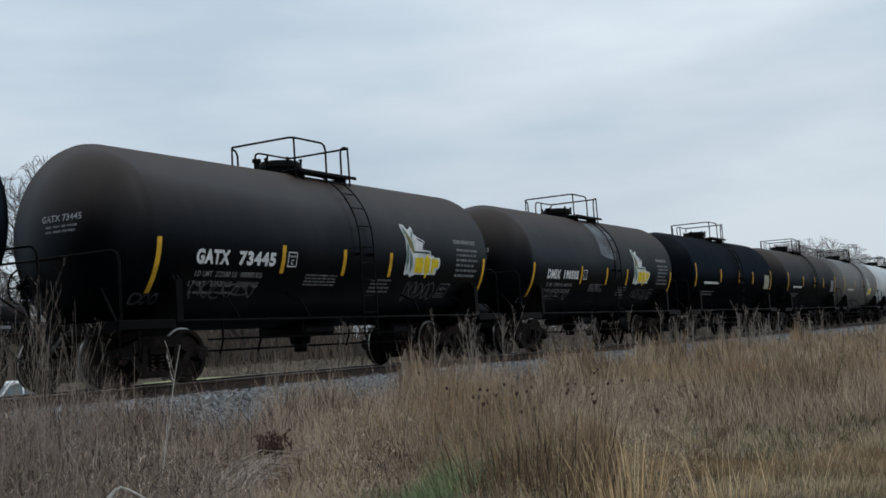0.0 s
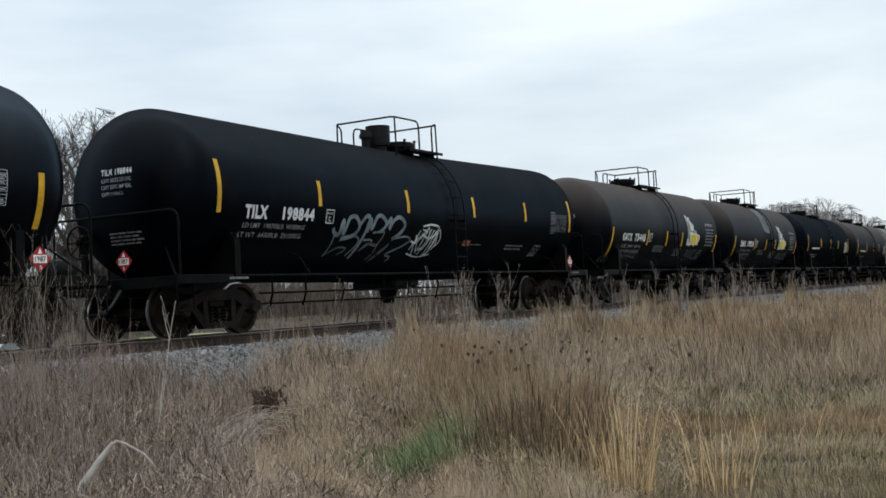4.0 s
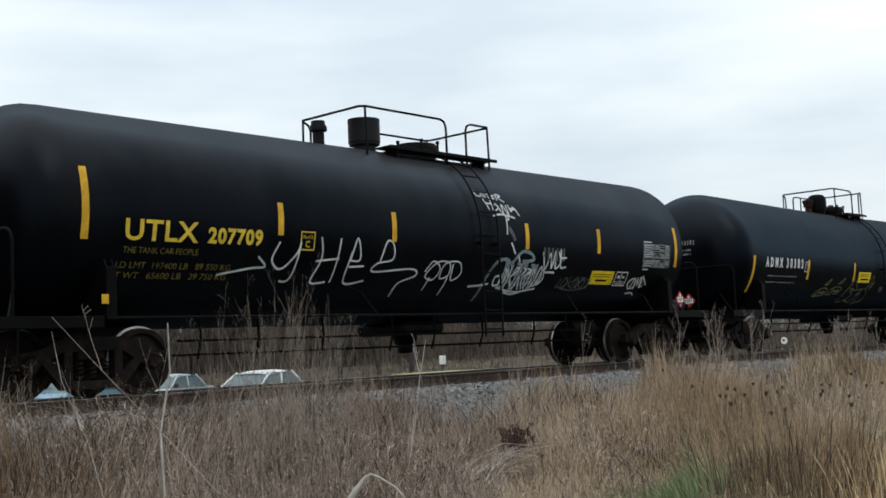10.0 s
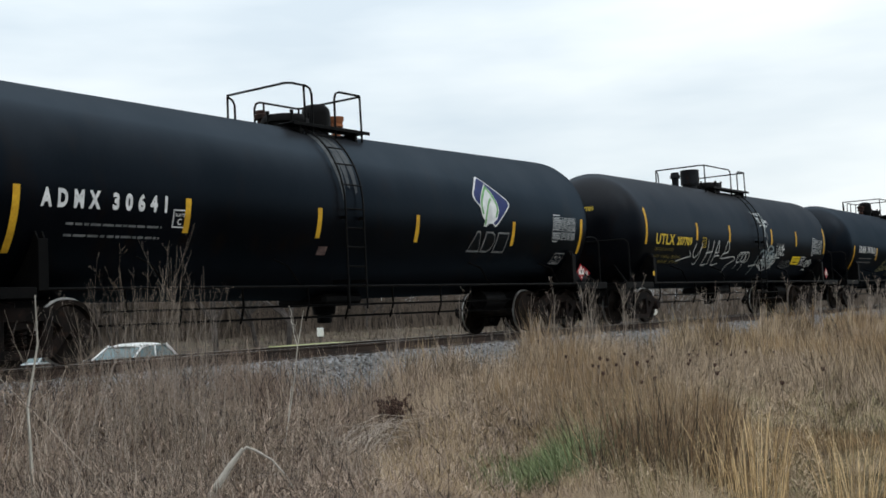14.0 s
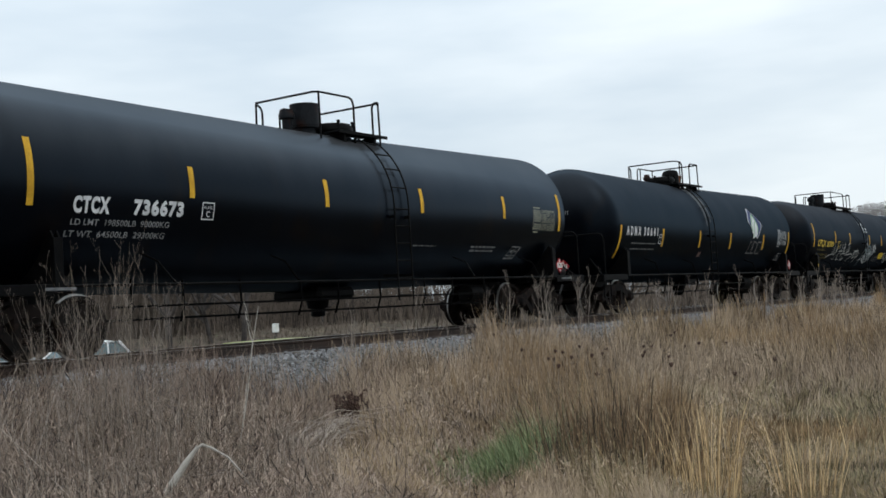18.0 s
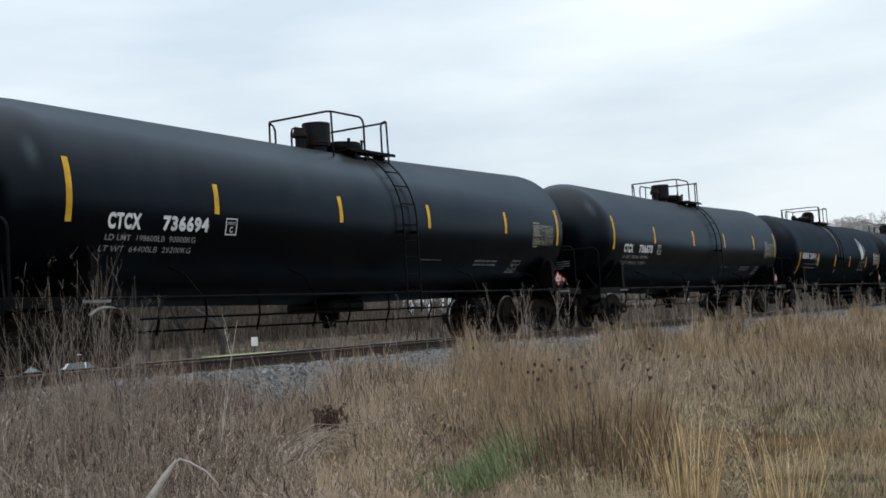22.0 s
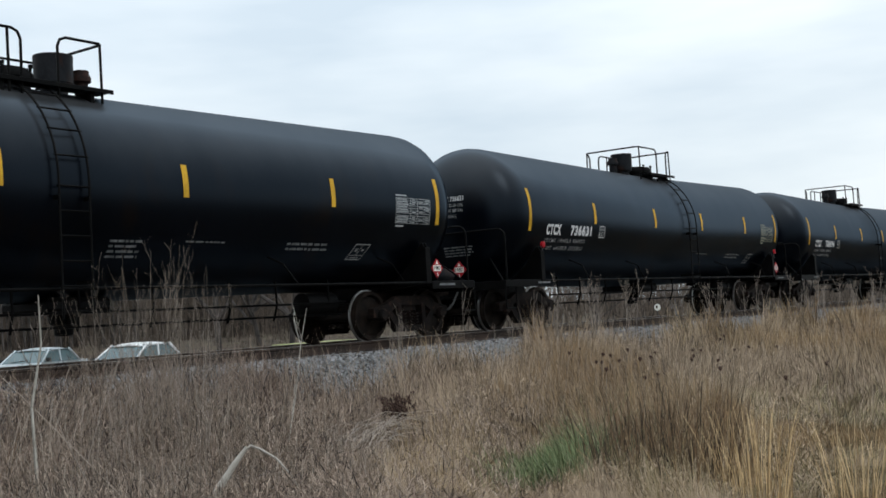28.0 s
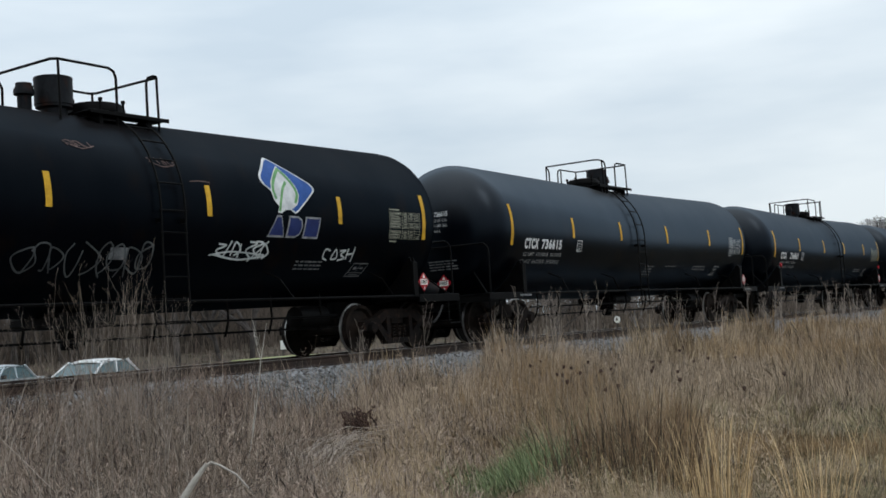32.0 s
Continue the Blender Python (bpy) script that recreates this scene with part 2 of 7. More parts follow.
BALLAST = material("ballast_bed", (0.07, 0.068, 0.066), (0.2, 0.198, 0.195), 0.95, 0, 5, 26, 0.8)
SOIL = material("dry_grass_litter", (0.034, 0.023, 0.015), (0.12, 0.086, 0.056), 0.95, 0, 1.1, 24, 0.8, wear=(0.075, 0.085, 0.03))
GRASS_TAN = material("dry_tan_grass", (0.082, 0.059, 0.040), (0.425, 0.322, 0.22), 0.8, 0, 0.5, 3, 0.0, island=0.6)
GRASS_ORANGE = material("orange_brown_grass", (0.075, 0.046, 0.023), (0.31, 0.205, 0.108), 0.8, 0, 0.5, 3, 0.0, island=0.5)
GRASS_AMBER = material("amber_brown_grass", (0.016, 0.0095, 0.005), (0.19, 0.108, 0.044), 0.8, 0, 0.6, 3, 0.0, island=0.7)
GRASS_BROWN = material("dark_brown_grass", (0.030, 0.0195, 0.011), (0.19, 0.122, 0.066), 0.85, 0, 0.5, 3, 0.0, each=0.5)
GRASS_GREY = material("dead_grey_brown_grass", (0.010, 0.0068, 0.0054), (0.205, 0.148, 0.115), 0.85, 0, 0.5, 3, 0.0, island=0.8)
GRASS_GOLD = material("golden_dry_grass", (0.12, 0.085, 0.047), (0.45, 0.33, 0.19), 0.75, 0, 0.6, 3, 0.0, island=0.5)
GRASS_OLIVE = material("olive_brown_grass", (0.075, 0.066, 0.034), (0.28, 0.23, 0.125), 0.8, 0, 0.7, 3, 0.0, island=0.5)
GRASS_GREEN = material("new_green_grass", (0.06, 0.085, 0.03), (0.20, 0.25, 0.11), 0.7, 0, 1, 3, 0.0, island=0.4)
STRAW = material("bleached_straw", (0.06, 0.044, 0.033), (0.42, 0.325, 0.25), 0.8, 0, 0.8, 3, 0.0, island=0.7)
STEM = material("dead_weed_stem", (0.022, 0.016, 0.012), (0.20, 0.158, 0.12), 0.85, 0, 2, 20, 0.0, island=0.7)
STEM_LIGHT = material("sun_bleached_weed", (0.11, 0.087, 0.068), (0.40, 0.335, 0.275), 0.85, 0, 2, 20, 0.0, island=0.7)
STEM_DUSTY = material("dusty_weed_stem", (0.09, 0.072, 0.062), (0.27, 0.225, 0.19), 0.85, 0, 2, 20, 0.0, island=0.6)
STEM_PALE = material("bleached_stem", (0.28, 0.26, 0.225), (0.46, 0.43, 0.38), 0.85, 0, 4, 30, 0.2)
SEED = material("dark_seed_head", (0.024, 0.012, 0.008), (0.07, 0.036, 0.024), 0.9, 0, 6, 60, 0.3, island=0.3)
BARK = material("grey_brown_bark", (0.032, 0.027, 0.025), (0.10, 0.086, 0.078), 0.9, 0, 2, 18, 0.5)
# the bark again for far trees, with the haze of distance painted in
BARK_HAZE = material("far_bark_with_haze", (0.13, 0.12, 0.115), (0.29, 0.27, 0.26), 0.9, 0, 2, 18, 0.2)
BRUSH = material("bare_brush", (0.038, 0.029, 0.023), (0.115, 0.09, 0.07), 0.9, 0, 0.4, 3, 0.0, island=0.5)
ASPHALT = material("old_asphalt", (0.045, 0.045, 0.046), (0.085, 0.083, 0.08), 0.9, 0, 1.5, 60, 0.4)
VERGE = material("pale_green_verge", (0.20, 0.22, 0.09), (0.36, 0.36, 0.17), 0.9, 0, 2, 30, 0.4)
CAR_BLUE = material("light_blue_car_paint", (0.16, 0.30, 0.40), (0.20, 0.36, 0.47), 0.25, 0.3, 2, 50, 0.0)
CAR_SILVER = material("silver_car_paint", (0.42, 0.47, 0.5), (0.5, 0.55, 0.58), 0.28, 0.3, 2, 50, 0.0)
CAR_WHITE = material("white_car_paint", (0.7, 0.71, 0.71), (0.8, 0.8, 0.8), 0.28, 0, 2, 50, 0.0)
RUBBER = material("black_rubber", (0.012, 0.012, 0.012), (0.022, 0.022, 0.022), 0.85, 0, 6, 40, 0.1)
SIGN = material("white_marker_board", (0.72, 0.72, 0.66), (0.84, 0.84, 0.78), 0.6, 0, 5, 30, 0.0)
WINDOW = bpy.data.materials.new("tinted_car_glass")
WINDOW.use_nodes = True
gb = WINDOW.node_tree.nodes["Principled BSDF"]
gb.inputs["Base Color"].default_value, gb.inputs["Roughness"].default_value = (0.075, 0.12, 0.13, 1), 0.1
gb.inputs["Specular IOR Level"].default_value = 0.5


# ---- mesh building ----
class Geo:
    """Vertices and faces gathered into one mesh."""

    def __init__(self):
        self.v, self.f = [], []

    def add(self, verts, faces):
        k = len(self.v)
        self.v += [tuple(p) for p in verts]
        self.f += [tuple(i + k for i in face) for face in faces]
        return self

    def box(self, x0, x1, y0, y1, z0, z1, c=0.0):
        """A box; c: width of the chamfer on all its edges."""
        c = min(c, (x1 - x0) * 0.3, (y1 - y0) * 0.3, (z1 - z0) * 0.3)
        if c <= 0:
            v = [(x, y, z) for x in (x0, x1) for y in (y0, y1) for z in (z0, z1)]
            return self.add(v, [(0, 1, 3, 2), (4, 6, 7, 5), (0, 4, 5, 1), (2, 3, 7, 6), (0, 2, 6, 4), (1, 5, 7, 3)])
        bm = bmesh.new()
        bmesh.ops.create_cube(bm, size=1.0)
        for p in bm.verts:
            p.co = Vector(((x0 + x1) / 2 + p.co.x * (x1 - x0), (y0 + y1) / 2 + p.co.y * (y1 - y0), (z0 + z1) / 2 + p.co.z * (z1 - z0)))
        bmesh.ops.bevel(bm, geom=list(bm.edges), offset=c, segments=1, affect="EDGES")
        self.merge(bm)
        return self

    def merge(self, bm):
        bm.verts.index_update()
        self.add([p.co for p in bm.verts], [[q.index for q in face.verts] for face in bm.faces])
        bm.free()

    def tube(self, path, r, n=8, r2=None):
        """A round bar along a path; r2: radius at its end."""
        pts = [Vector(p) for p in path]
        rings, last = [], None
        for i, p in enumerate(pts):
            d = (pts[min(i + 1, len(pts) - 1)] - pts[max(i - 1, 0)]).normalized()
            if last is None:
                side = d.orthogonal().normalized()
            else:
                side = (last - d * last.dot(d)).normalized()
            last = side
            up = d.cross(side)
            rad = r if r2 is None else r + (r2 - r) * i / (len(pts) - 1)
            rings.append([p + (side * math.cos(a) + up * math.sin(a)) * rad for a in [2 * math.pi * k / n for k in range(n)]])
        v = [q for ring in rings for q in ring]
        f = [(i * n + k, i * n + (k + 1) % n, (i + 1) * n + (k + 1) % n, (i + 1) * n + k) for i in range(len(pts) - 1) for k in range(n)]
        f += [tuple(range(n - 1, -1, -1)), tuple(range((len(pts) - 1) * n, len(pts) * n))]
        return self.add(v, f)

    def lathe(self, profile, centre=(0, 0, 0), axis="z", n=24):
        """Rings of (radius, height) along an axis, closed at both ends."""
        def place(r, h, a):
            c, s = r * math.cos(a), r * math.sin(a)
            p = {"z": (c, s, h), "x": (h, c, s), "y": (s, h, c)}[axis]
            return tuple(p[k] + centre[k] for k in range(3))
        v = [place(r, h, 2 * math.pi * k / n) for r, h in profile for k in range(n)]
        m = len(profile)
        f = [(i * n + k, i * n + (k + 1) % n, (i + 1) * n + (k + 1) % n, (i + 1) * n + k) for i in range(m - 1) for k in range(n)]
        f += [tuple(range(n - 1, -1, -1)), tuple(range((m - 1) * n, m * n))]
        return self.add(v, f)

    def slab(self, outline, y0, y1):
        """A plate of (x, z) outline between two y."""
        n = len(outline)
        v = [(x, y0, z) for x, z in outline] + [(x, y1, z) for x, z in outline]
        f = [tuple(range(n)), tuple(range(2 * n - 1, n - 1, -1))] + [(k, k + n, (k + 1) % n + n, (k + 1) % n) for k in range(n)]
        return self.add(v, f)

    def mesh(self, name, smooth=0.0):
        m = bpy.data.meshes.new(name)
        m.from_pydata(self.v, [], self.f)
        if smooth:
            m.polygons.foreach_set("use_smooth", [True] * len(m.polygons))
            m.set_sharp_from_angle(angle=radians(smooth))
        m.update()
        return m


def part(name, geo, mat, parent=None, label="", smooth=35.0, at=None):
    mesh = geo.mesh(name, smooth)
    mesh.materials.append(mat)
    ob = new(name, mesh)
    ob.parent = parent
    if at:
        ob.location = at
    if label:
        tagged(ob, label)
    return ob


def setting(name, geo, mat, label, category, kind="structure", smooth=35.0):
    return tagged(part(name, geo, mat, None, "", smooth), label, category, "", kind)


def thing(name, label, category, group="", at=(0, 0, 0)):
    ob = new(name)
    ob.location = at
    return tagged(ob, label, category, group)


# ---- ground, ballast and track ----
def smooth_step(a, b, x):
    t = min(1.0, max(0.0, (x - a) / (b - a)))
    return t * t * (3 - 2 * t)


def ground_z(x, y):
    """Height of the ground: a field before the track, a low bed under it, a lot and a rising bank behind it."""
    z = -1.18 + 0.35 * smooth_step(8.5, 12.0, y)
    z += -0.55 * smooth_step(16.5, 18.8, y)
    z += 2.55 * smooth_step(34, 62, y)
    z += 0.07 * noise.noise((x * 0.22, y * 0.3, 3.1)) + 0.035 * noise.noise((x * 0.9, y * 1.1, 7.7))
    return z


def spread(lo, hi, fine0, fine1, step, coarse):
    """Grid lines: close ones from fine0 to fine1, then ever wider ones out to lo and hi."""
    out, w = list(np.arange(fine0, fine1, step)), step
    x = fine1
    while x < hi:
        out.append(x)
        w *= coarse
        x += w
    out.append(hi)
    x, w = fine0, step
    while x > lo:
        w *= coarse
        x -= w
        out.insert(0, max(x, lo))
    return out


def build_ground():
    xs, ys = spread(-900, 2500, -4, 42, 0.45, 1.18), spread(-900, 1800, -2, 24, 0.4, 1.2)
    v = [(x, y, ground_z(x, y)) for y in ys for x in xs]
    n = len(xs)
    f = [(j * n + i, j * n + i + 1, (j + 1) * n + i + 1, (j + 1) * n + i) for j in range(len(ys) - 1) for i in range(n - 1)]
    setting("ground", Geo().add(v, f), SOIL, "brown winter ground covered in dry grass litter", "ground")


build_ground()


def build_ballast():
    rnd = random.Random(4)
    prof = [(-3.5, -1.05), (-2.7, -0.62), (-1.85, -0.24), (-1.2, -0.2), (0, -0.2), (1.2, -0.2), (1.85, -0.24), (2.8, -0.8), (3.8, -1.6)]
    xs = spread(-80, 700, 0, 60, 0.35, 1.25)
    v = [(x, TRACK_Y + y + rnd.uniform(-0.03, 0.03), z + rnd.uniform(-0.025, 0.025)) for x in xs for y, z in prof]
    m = len(prof)
    f = [(i * m + k, (i + 1) * m + k, (i + 1) * m + k + 1, i * m + k + 1) for i in range(len(xs) - 1) for k in range(m - 1)]
    return setting("ballast_bed", Geo().add(v, f), BALLAST, "grey crushed stone ballast bank under the track", "ballast")


ballast = build_ballast()
track = tagged(new("track"), "single railway track of rusty rails on wooden ties", "railway track", "", "structure")
track.location = (0, TRACK_Y, 0)
for s in (-1, 1):
    foot = [(-0.075, -0.18), (0.075, -0.18), (0.075, -0.165), (0.012, -0.145), (0.012, -0.05), (0.036, -0.035), (0.036, -0.006), (-0.036, -0.006), (-0.036, -0.035), (-0.012, -0.05), (-0.012, -0.145), (-0.075, -0.165)]
    k = len(foot)
    v = [(x, s * 0.753 + y, z) for x in (-80, 700) for y, z in foot]
    g = Geo().add(v, [(i, (i + 1) % k, (i + 1) % k + k, i + k) for i in range(k)] + [tuple(range(k)), tuple(range(2 * k - 1, k - 1, -1))])
    rail = part("rail", g, RUST, track, "rusty steel rail", 20)
    part("rail_head", Geo().box(-80, 700, s * 0.753 - 0.033, s * 0.753 + 0.033, -0.006, 0.0), RAIL_TOP, rail, "worn bright rail head")

# ---- the lot behind the track ----
lot = Geo()
cells = [(x, y) for y in np.arange(21.0, 36.1, 1.0) for x in np.arange(2.0, 29.1, 1.0)]
lot.add([(x, y, ground_z(x, y) + 0.05) for x, y in cells], [(j * 28 + i, j * 28 + i + 1, (j + 1) * 28 + i + 1, (j + 1) * 28 + i) for j in range(15) for i in range(27)])
setting("parking_lot", lot, ASPHALT, "worn grey asphalt lot beyond the track", "parking lot")


# ---- bare trees and brush ----
def grow(geo, rnd, p, d, length, r, depth, finest=0.012):
    """A limb that bends, tapers and forks."""
    pts = [p]
    steps = 4
    for k in range(steps):
        d = (d + Vector((rnd.uniform(-1, 1), rnd.uniform(-1, 1), rnd.uniform(-0.6, 0.8))) * 0.42).normalized()
        # the crown ends in a dome
        if p.z > 9.2 - 0.09 * (p.x * p.x + p.y * p.y):
            d = (d + Vector((0, 0, -1.1 * max(0.0, d.z) - 0.1))).normalized()
        p = p + d * length / steps
        pts.append(p)
    geo.tube(pts, r, 6 if depth > 3 else 4 if depth > 1 else 3, max(r * 0.55, finest))
    if depth == 0:
        return
    for k in range(rnd.choice((3, 3, 4)) if depth > 1 else 6):
        at = pts[rnd.randint(2, steps)] if k else pts[-1]
        side = Vector((rnd.uniform(-1, 1), rnd.uniform(-1, 1), rnd.uniform(-0.25, 0.7)))
        grow(geo, rnd, at, (d * 0.75 + side * 0.8).normalized(), length * rnd.uniform(0.55, 0.78), r * 0.5, depth - 1, finest)


def bare_tree(seed, height, label, depth=4, bark=None):
    rnd = random.Random(seed)
    tree = thing("bare_tree", label, "tree", "bare trees behind the track")
    trunk = Geo()
    p, pts, d = Vector((0, 0, -0.3)), [], Vector((0, 0, 1))
    for k in range(6):
        pts.append(p.copy())
        d = (d + Vector((rnd.uniform(-1, 1), rnd.uniform(-1, 1), 0)) * 0.07).normalized()
        p = p + d * height * 0.09
    trunk.tube(pts, height * 0.016, 8, height * 0.011)
    part("trunk", trunk, bark or BARK, tree)
    crown = Geo()
    for k in range(11):
        a = k * 0.58 + rnd.uniform(-0.4, 0.4)
        at = pts[rnd.randint(2, 5)] if k > 1 else pts[-1]
        grow(crown, rnd, at, Vector((math.cos(a) * 0.75, math.sin(a) * 0.75, rnd.uniform(0.5, 1.2))).normalized(), height * (0.27 if depth > 3 else 0.33), height * 0.0115, depth, 0.012 if depth > 3 else 0.016)
    part("crown", crown, bark or BARK, tree, "crown of bare twisting branches")
    return tree


TREES = [bare_tree(s, 10.0, "bare grey-brown tree with twisting branches in brush") for s in (3, 8)] + [bare_tree(s, 10.0, "bare grey tree with fine branches in a far wood", 3, b) for s, b in ((15, BARK), (21, BARK), (27, BARK_HAZE), (33, BARK_HAZE))]
rnd = random.Random(2)
spots = [(36.5, 40.0, 1.2), (39.7, 38.5, 1.2), (42.5, 43.5, 0.84), (24.0, 46.0, 0.6), (62, 34, 0.62), (72, 38, 0.7), (80, 37, 0.66), (95, 40, 0.8)]
for k in range(46):
    x = 24 + k * 5.4 + rnd.uniform(-3, 3)
    y = 47 + rnd.uniform(-4, 12) + max(0, x - 120) * 0.03
    spots.append((x, y, rnd.uniform(0.55, 0.7) if x < 70 else rnd.uniform(0.68, 0.98) * (0.85 + max(0, x - 70) / 170)))
for k in range(16):
    x = 235 + k * 14 + rnd.uniform(-8, 8)
    spots.append((x, 42 + rnd.uniform(-6, 22), rnd.uniform(1.15, 1.6)))
placed = set()
for k, (x, y, size) in enumerate(spots):
    m = pose(x, y, ground_z(x, y) - 0.1, 0, 0, rnd.uniform(0, 360)) @ Matrix.Diagonal((size * (0.8 if k < 2 else 1.0), size * (0.8 if k < 2 else 1.0), size * rnd.uniform(0.92, 1.08), 1))
    if k in (0, 1):
        TREES[k].matrix_basis = m
    else:
        kind = (2 if x < 75 else 4) + k % 2
        if kind in placed:
            copy_thing(TREES[kind], m).matrix_basis = m
        else:
            placed.add(kind)
            TREES[kind].matrix_basis = m


def brush_mesh(seed, count, x0, x1, y0, y1, h0, h1, thin=0.5):
    """Thickets of thin bare stems that fork, denser here and there."""
    rnd, geo = random.Random(seed), Geo()
    for k in range(count):
        x = rnd.uniform(x0, x1)
        y = rnd.uniform(y0, y1)
        thick = noise.noise((x * 0.12, y * 0.12, seed))
        if rnd.random() > 0.55 + 1.3 * thick:
            continue
        z = ground_z(x, y)
        h = rnd.uniform(h0, h1) * (0.6 + 0.8 * max(0, thick + 0.3))
        w = (0.018 + 0.0003 * x) * thin * rnd.uniform(0.6, 1.6)
        lean = Vector((rnd.uniform(-0.3, 0.3), rnd.uniform(-0.3, 0.3), 1)) * h
        side = Vector((0.9, -0.45, 0)).normalized() * w
        a = Vector((x, y, z - 0.05))
        geo.add([a - side, a + side, a + lean * 0.5 + side * 0.7, a + lean * 0.5 - side * 0.7, a + lean], [(0, 1, 2, 3), (3, 2, 4)])
        for j in range(4):
            b = a + lean * rnd.uniform(0.25, 0.85)
            c = b + Vector((rnd.uniform(-0.6, 0.6), rnd.uniform(-0.6, 0.6), rnd.uniform(0.1, 0.7))) * h * 0.35
            geo.add([b - side * 0.6, b + side * 0.6, c], [(0, 1, 2)])
    return geo


def pole_mesh(seed, count, x0, x1, y0, y1):
    """Slim bare saplings that stand close in the wood."""
    rnd, geo = random.Random(seed), Geo()
    for k in range(count):
        x, y = rnd.uniform(x0, x1), rnd.uniform(y0, y1)
        p = Vector((x, y, ground_z(x, y) - 0.1))
        left = smooth_step(50, 58, math.degrees(math.atan2(y, x)))
        h = rnd.uniform(3.2, 6.0) * (1 + 0.3 * left)
        tip = p + Vector((rnd.uniform(-0.6, 0.6), rnd.uniform(-0.6, 0.6), h))
        mid = p.lerp(tip, 0.5) + Vector((rnd.uniform(-0.15, 0.15), 0, 0))
        geo.tube([p, mid, tip], rnd.uniform(0.02, 0.06), 4, 0.01)
        for j in range(9):
            q = p.lerp(tip, rnd.uniform(0.25, 1.0))
            e = q + Vector((rnd.uniform(-0.9, 0.9), rnd.uniform(-0.9, 0.9), rnd.uniform(0.2, 1.0)))
            geo.tube([q, e], 0.013, 3, 0.006)
            geo.tube([q.lerp(e, 0.5), q.lerp(e, 0.5) + Vector((rnd.uniform(-0.4, 0.4), rnd.uniform(-0.4, 0.4), rnd.uniform(0.1, 0.5)))], 0.009, 3, 0.005)
    return geo


setting("saplings", pole_mesh(9, 700, 10, 80, 50, 68), BARK, "slim bare saplings in the wood behind the lot", "trees", "stuff", 0)
setting("tall_saplings", pole_mesh(19, 1000, 16, 38, 46, 66), BARK, "close stand of bare saplings behind the lot", "trees", "stuff", 0)
setting("brush", brush_mesh(5, 40000, 10, 72, 47, 64, 0.8, 3.4, 0.65), BRUSH, "thicket of bare brown brush behind the track", "brush", "stuff", 0)
setting("low_scrub", brush_mesh(7, 9000, 10, 72, 36, 52, 0.15, 0.6, 0.4), BRUSH, "low dead scrub on the bank behind the lot", "brush", "stuff", 0)
setting("far_brush", brush_mesh(6, 20000, 58, 330, 24, 60, 1.8, 4.5, 0.9), BRUSH, "far thicket of bare brown brush", "brush", "stuff", 0)


# ---- tank cars ----
class Spec:
    """Sizes of one kind of tank car, in its own space: x along the track, rail top at z = 0."""

    def __init__(self, hc, radius, zc, half, trucks, top, slope=0.0):
        self.slope = slope
        self.hc, self.radius, self.zc, self.half, self.trucks, self.top = hc, radius, zc, half, trucks, top
        self.head, self.power = (radius * 0.58, 2.5) if hc > 6 else (radius * 0.44, 2.0)

    def axis(self, x):
        """Height of the tank's axis: some tanks slope down a little to the middle."""
        return self.zc + self.slope * (math.sqrt(x * x + 0.5) - 0.7)

    def side(self, x, z, lift=0.004):
        over = min(1.0, max(0.0, abs(x) - self.hc) / self.head)
        r = (self.radius + lift) * (1 - over ** self.power) ** (1 / self.power)
        return (x, -math.sqrt(max(1e-4, r * r - (z - self.axis(x)) ** 2)), z)

    def end(self, y, z, lift=0.006):
        q = min(1.0, math.hypot(y, z - self.axis(self.hc)) / self.radius)
        return (-(self.hc + self.head * (1 - q ** self.power) ** (1 / self.power) + lift), -y, z)


# top: rail ends and gate (left end, gate, gate, right end), ladder, manway, valve housing, its kind, relief valve
TOP = {"dome": ((-0.58, 0.53, 1.12, 1.38), 0.57, 0.78, 0.0, "drum", -0.52),
       "dome turned": ((-1.5, -0.98, -0.40, 0.36), -1.03, -0.78, 0.08, "drum", 0.56),
       "cap": ((-0.62, 0.65, 1.15, 1.40), 0.56, 0.78, 0.0, "cap", -0.62),
       "cap turned": ((-1.46, -0.87, -0.27, 0.50), -1.06, -0.74, 0.1, "cap", 0.66),
       "wide": ((-1.52, 0.57, 1.11, 1.79), 0.45, 0.57, -0.72, "drum", -1.8),
       "low": ((-0.90, 0.22, 0.75, 1.08), 0.05, -0.30, None, "", -1.15)}
LONG = Spec(7.45, 1.53, 2.42, 9.05, 7.0, "dome", 0.014)
LONG_TURNED = Spec(7.45, 1.53, 2.42, 9.05, 7.0, "dome turned", 0.014)
MIDDLE = Spec(7.3, 1.555, 2.39, 9.0, 6.9, "cap", 0.011)
MIDDLE_TURNED = Spec(7.3, 1.555, 2.39, 9.0, 6.9, "cap turned", 0.011)
SLIM = Spec(7.13, 1.53, 2.45, 8.95, 6.75, "wide")
SHORT = Spec(5.5, 1.565, 2.475, 6.85, 5.0, "low")


def cut_flat(bm, step=0.09):
    """Cuts flat (x, z) faces into level strips, so that they can follow the tank."""
    zs = [p.co.z for p in bm.verts]
    z = math.floor(min(zs) / step) * step + step
    while z < max(zs):
        bmesh.ops.bisect_plane(bm, geom=list(bm.verts) + list(bm.edges) + list(bm.faces), plane_co=(0, 0, z), plane_no=(0, 0, 1))
        z += step


def wrapped(bm, where):
    cut_flat(bm)
    geo = Geo()
    for p in bm.verts:
        p.co = Vector(where(p.co.x, p.co.z))
    geo.merge(bm)
    return geo


def flat(polygons):
    bm = bmesh.new()
    for poly in polygons:
        bm.faces.new([bm.verts.new((x, 0, z)) for x, z in poly])
    return bm


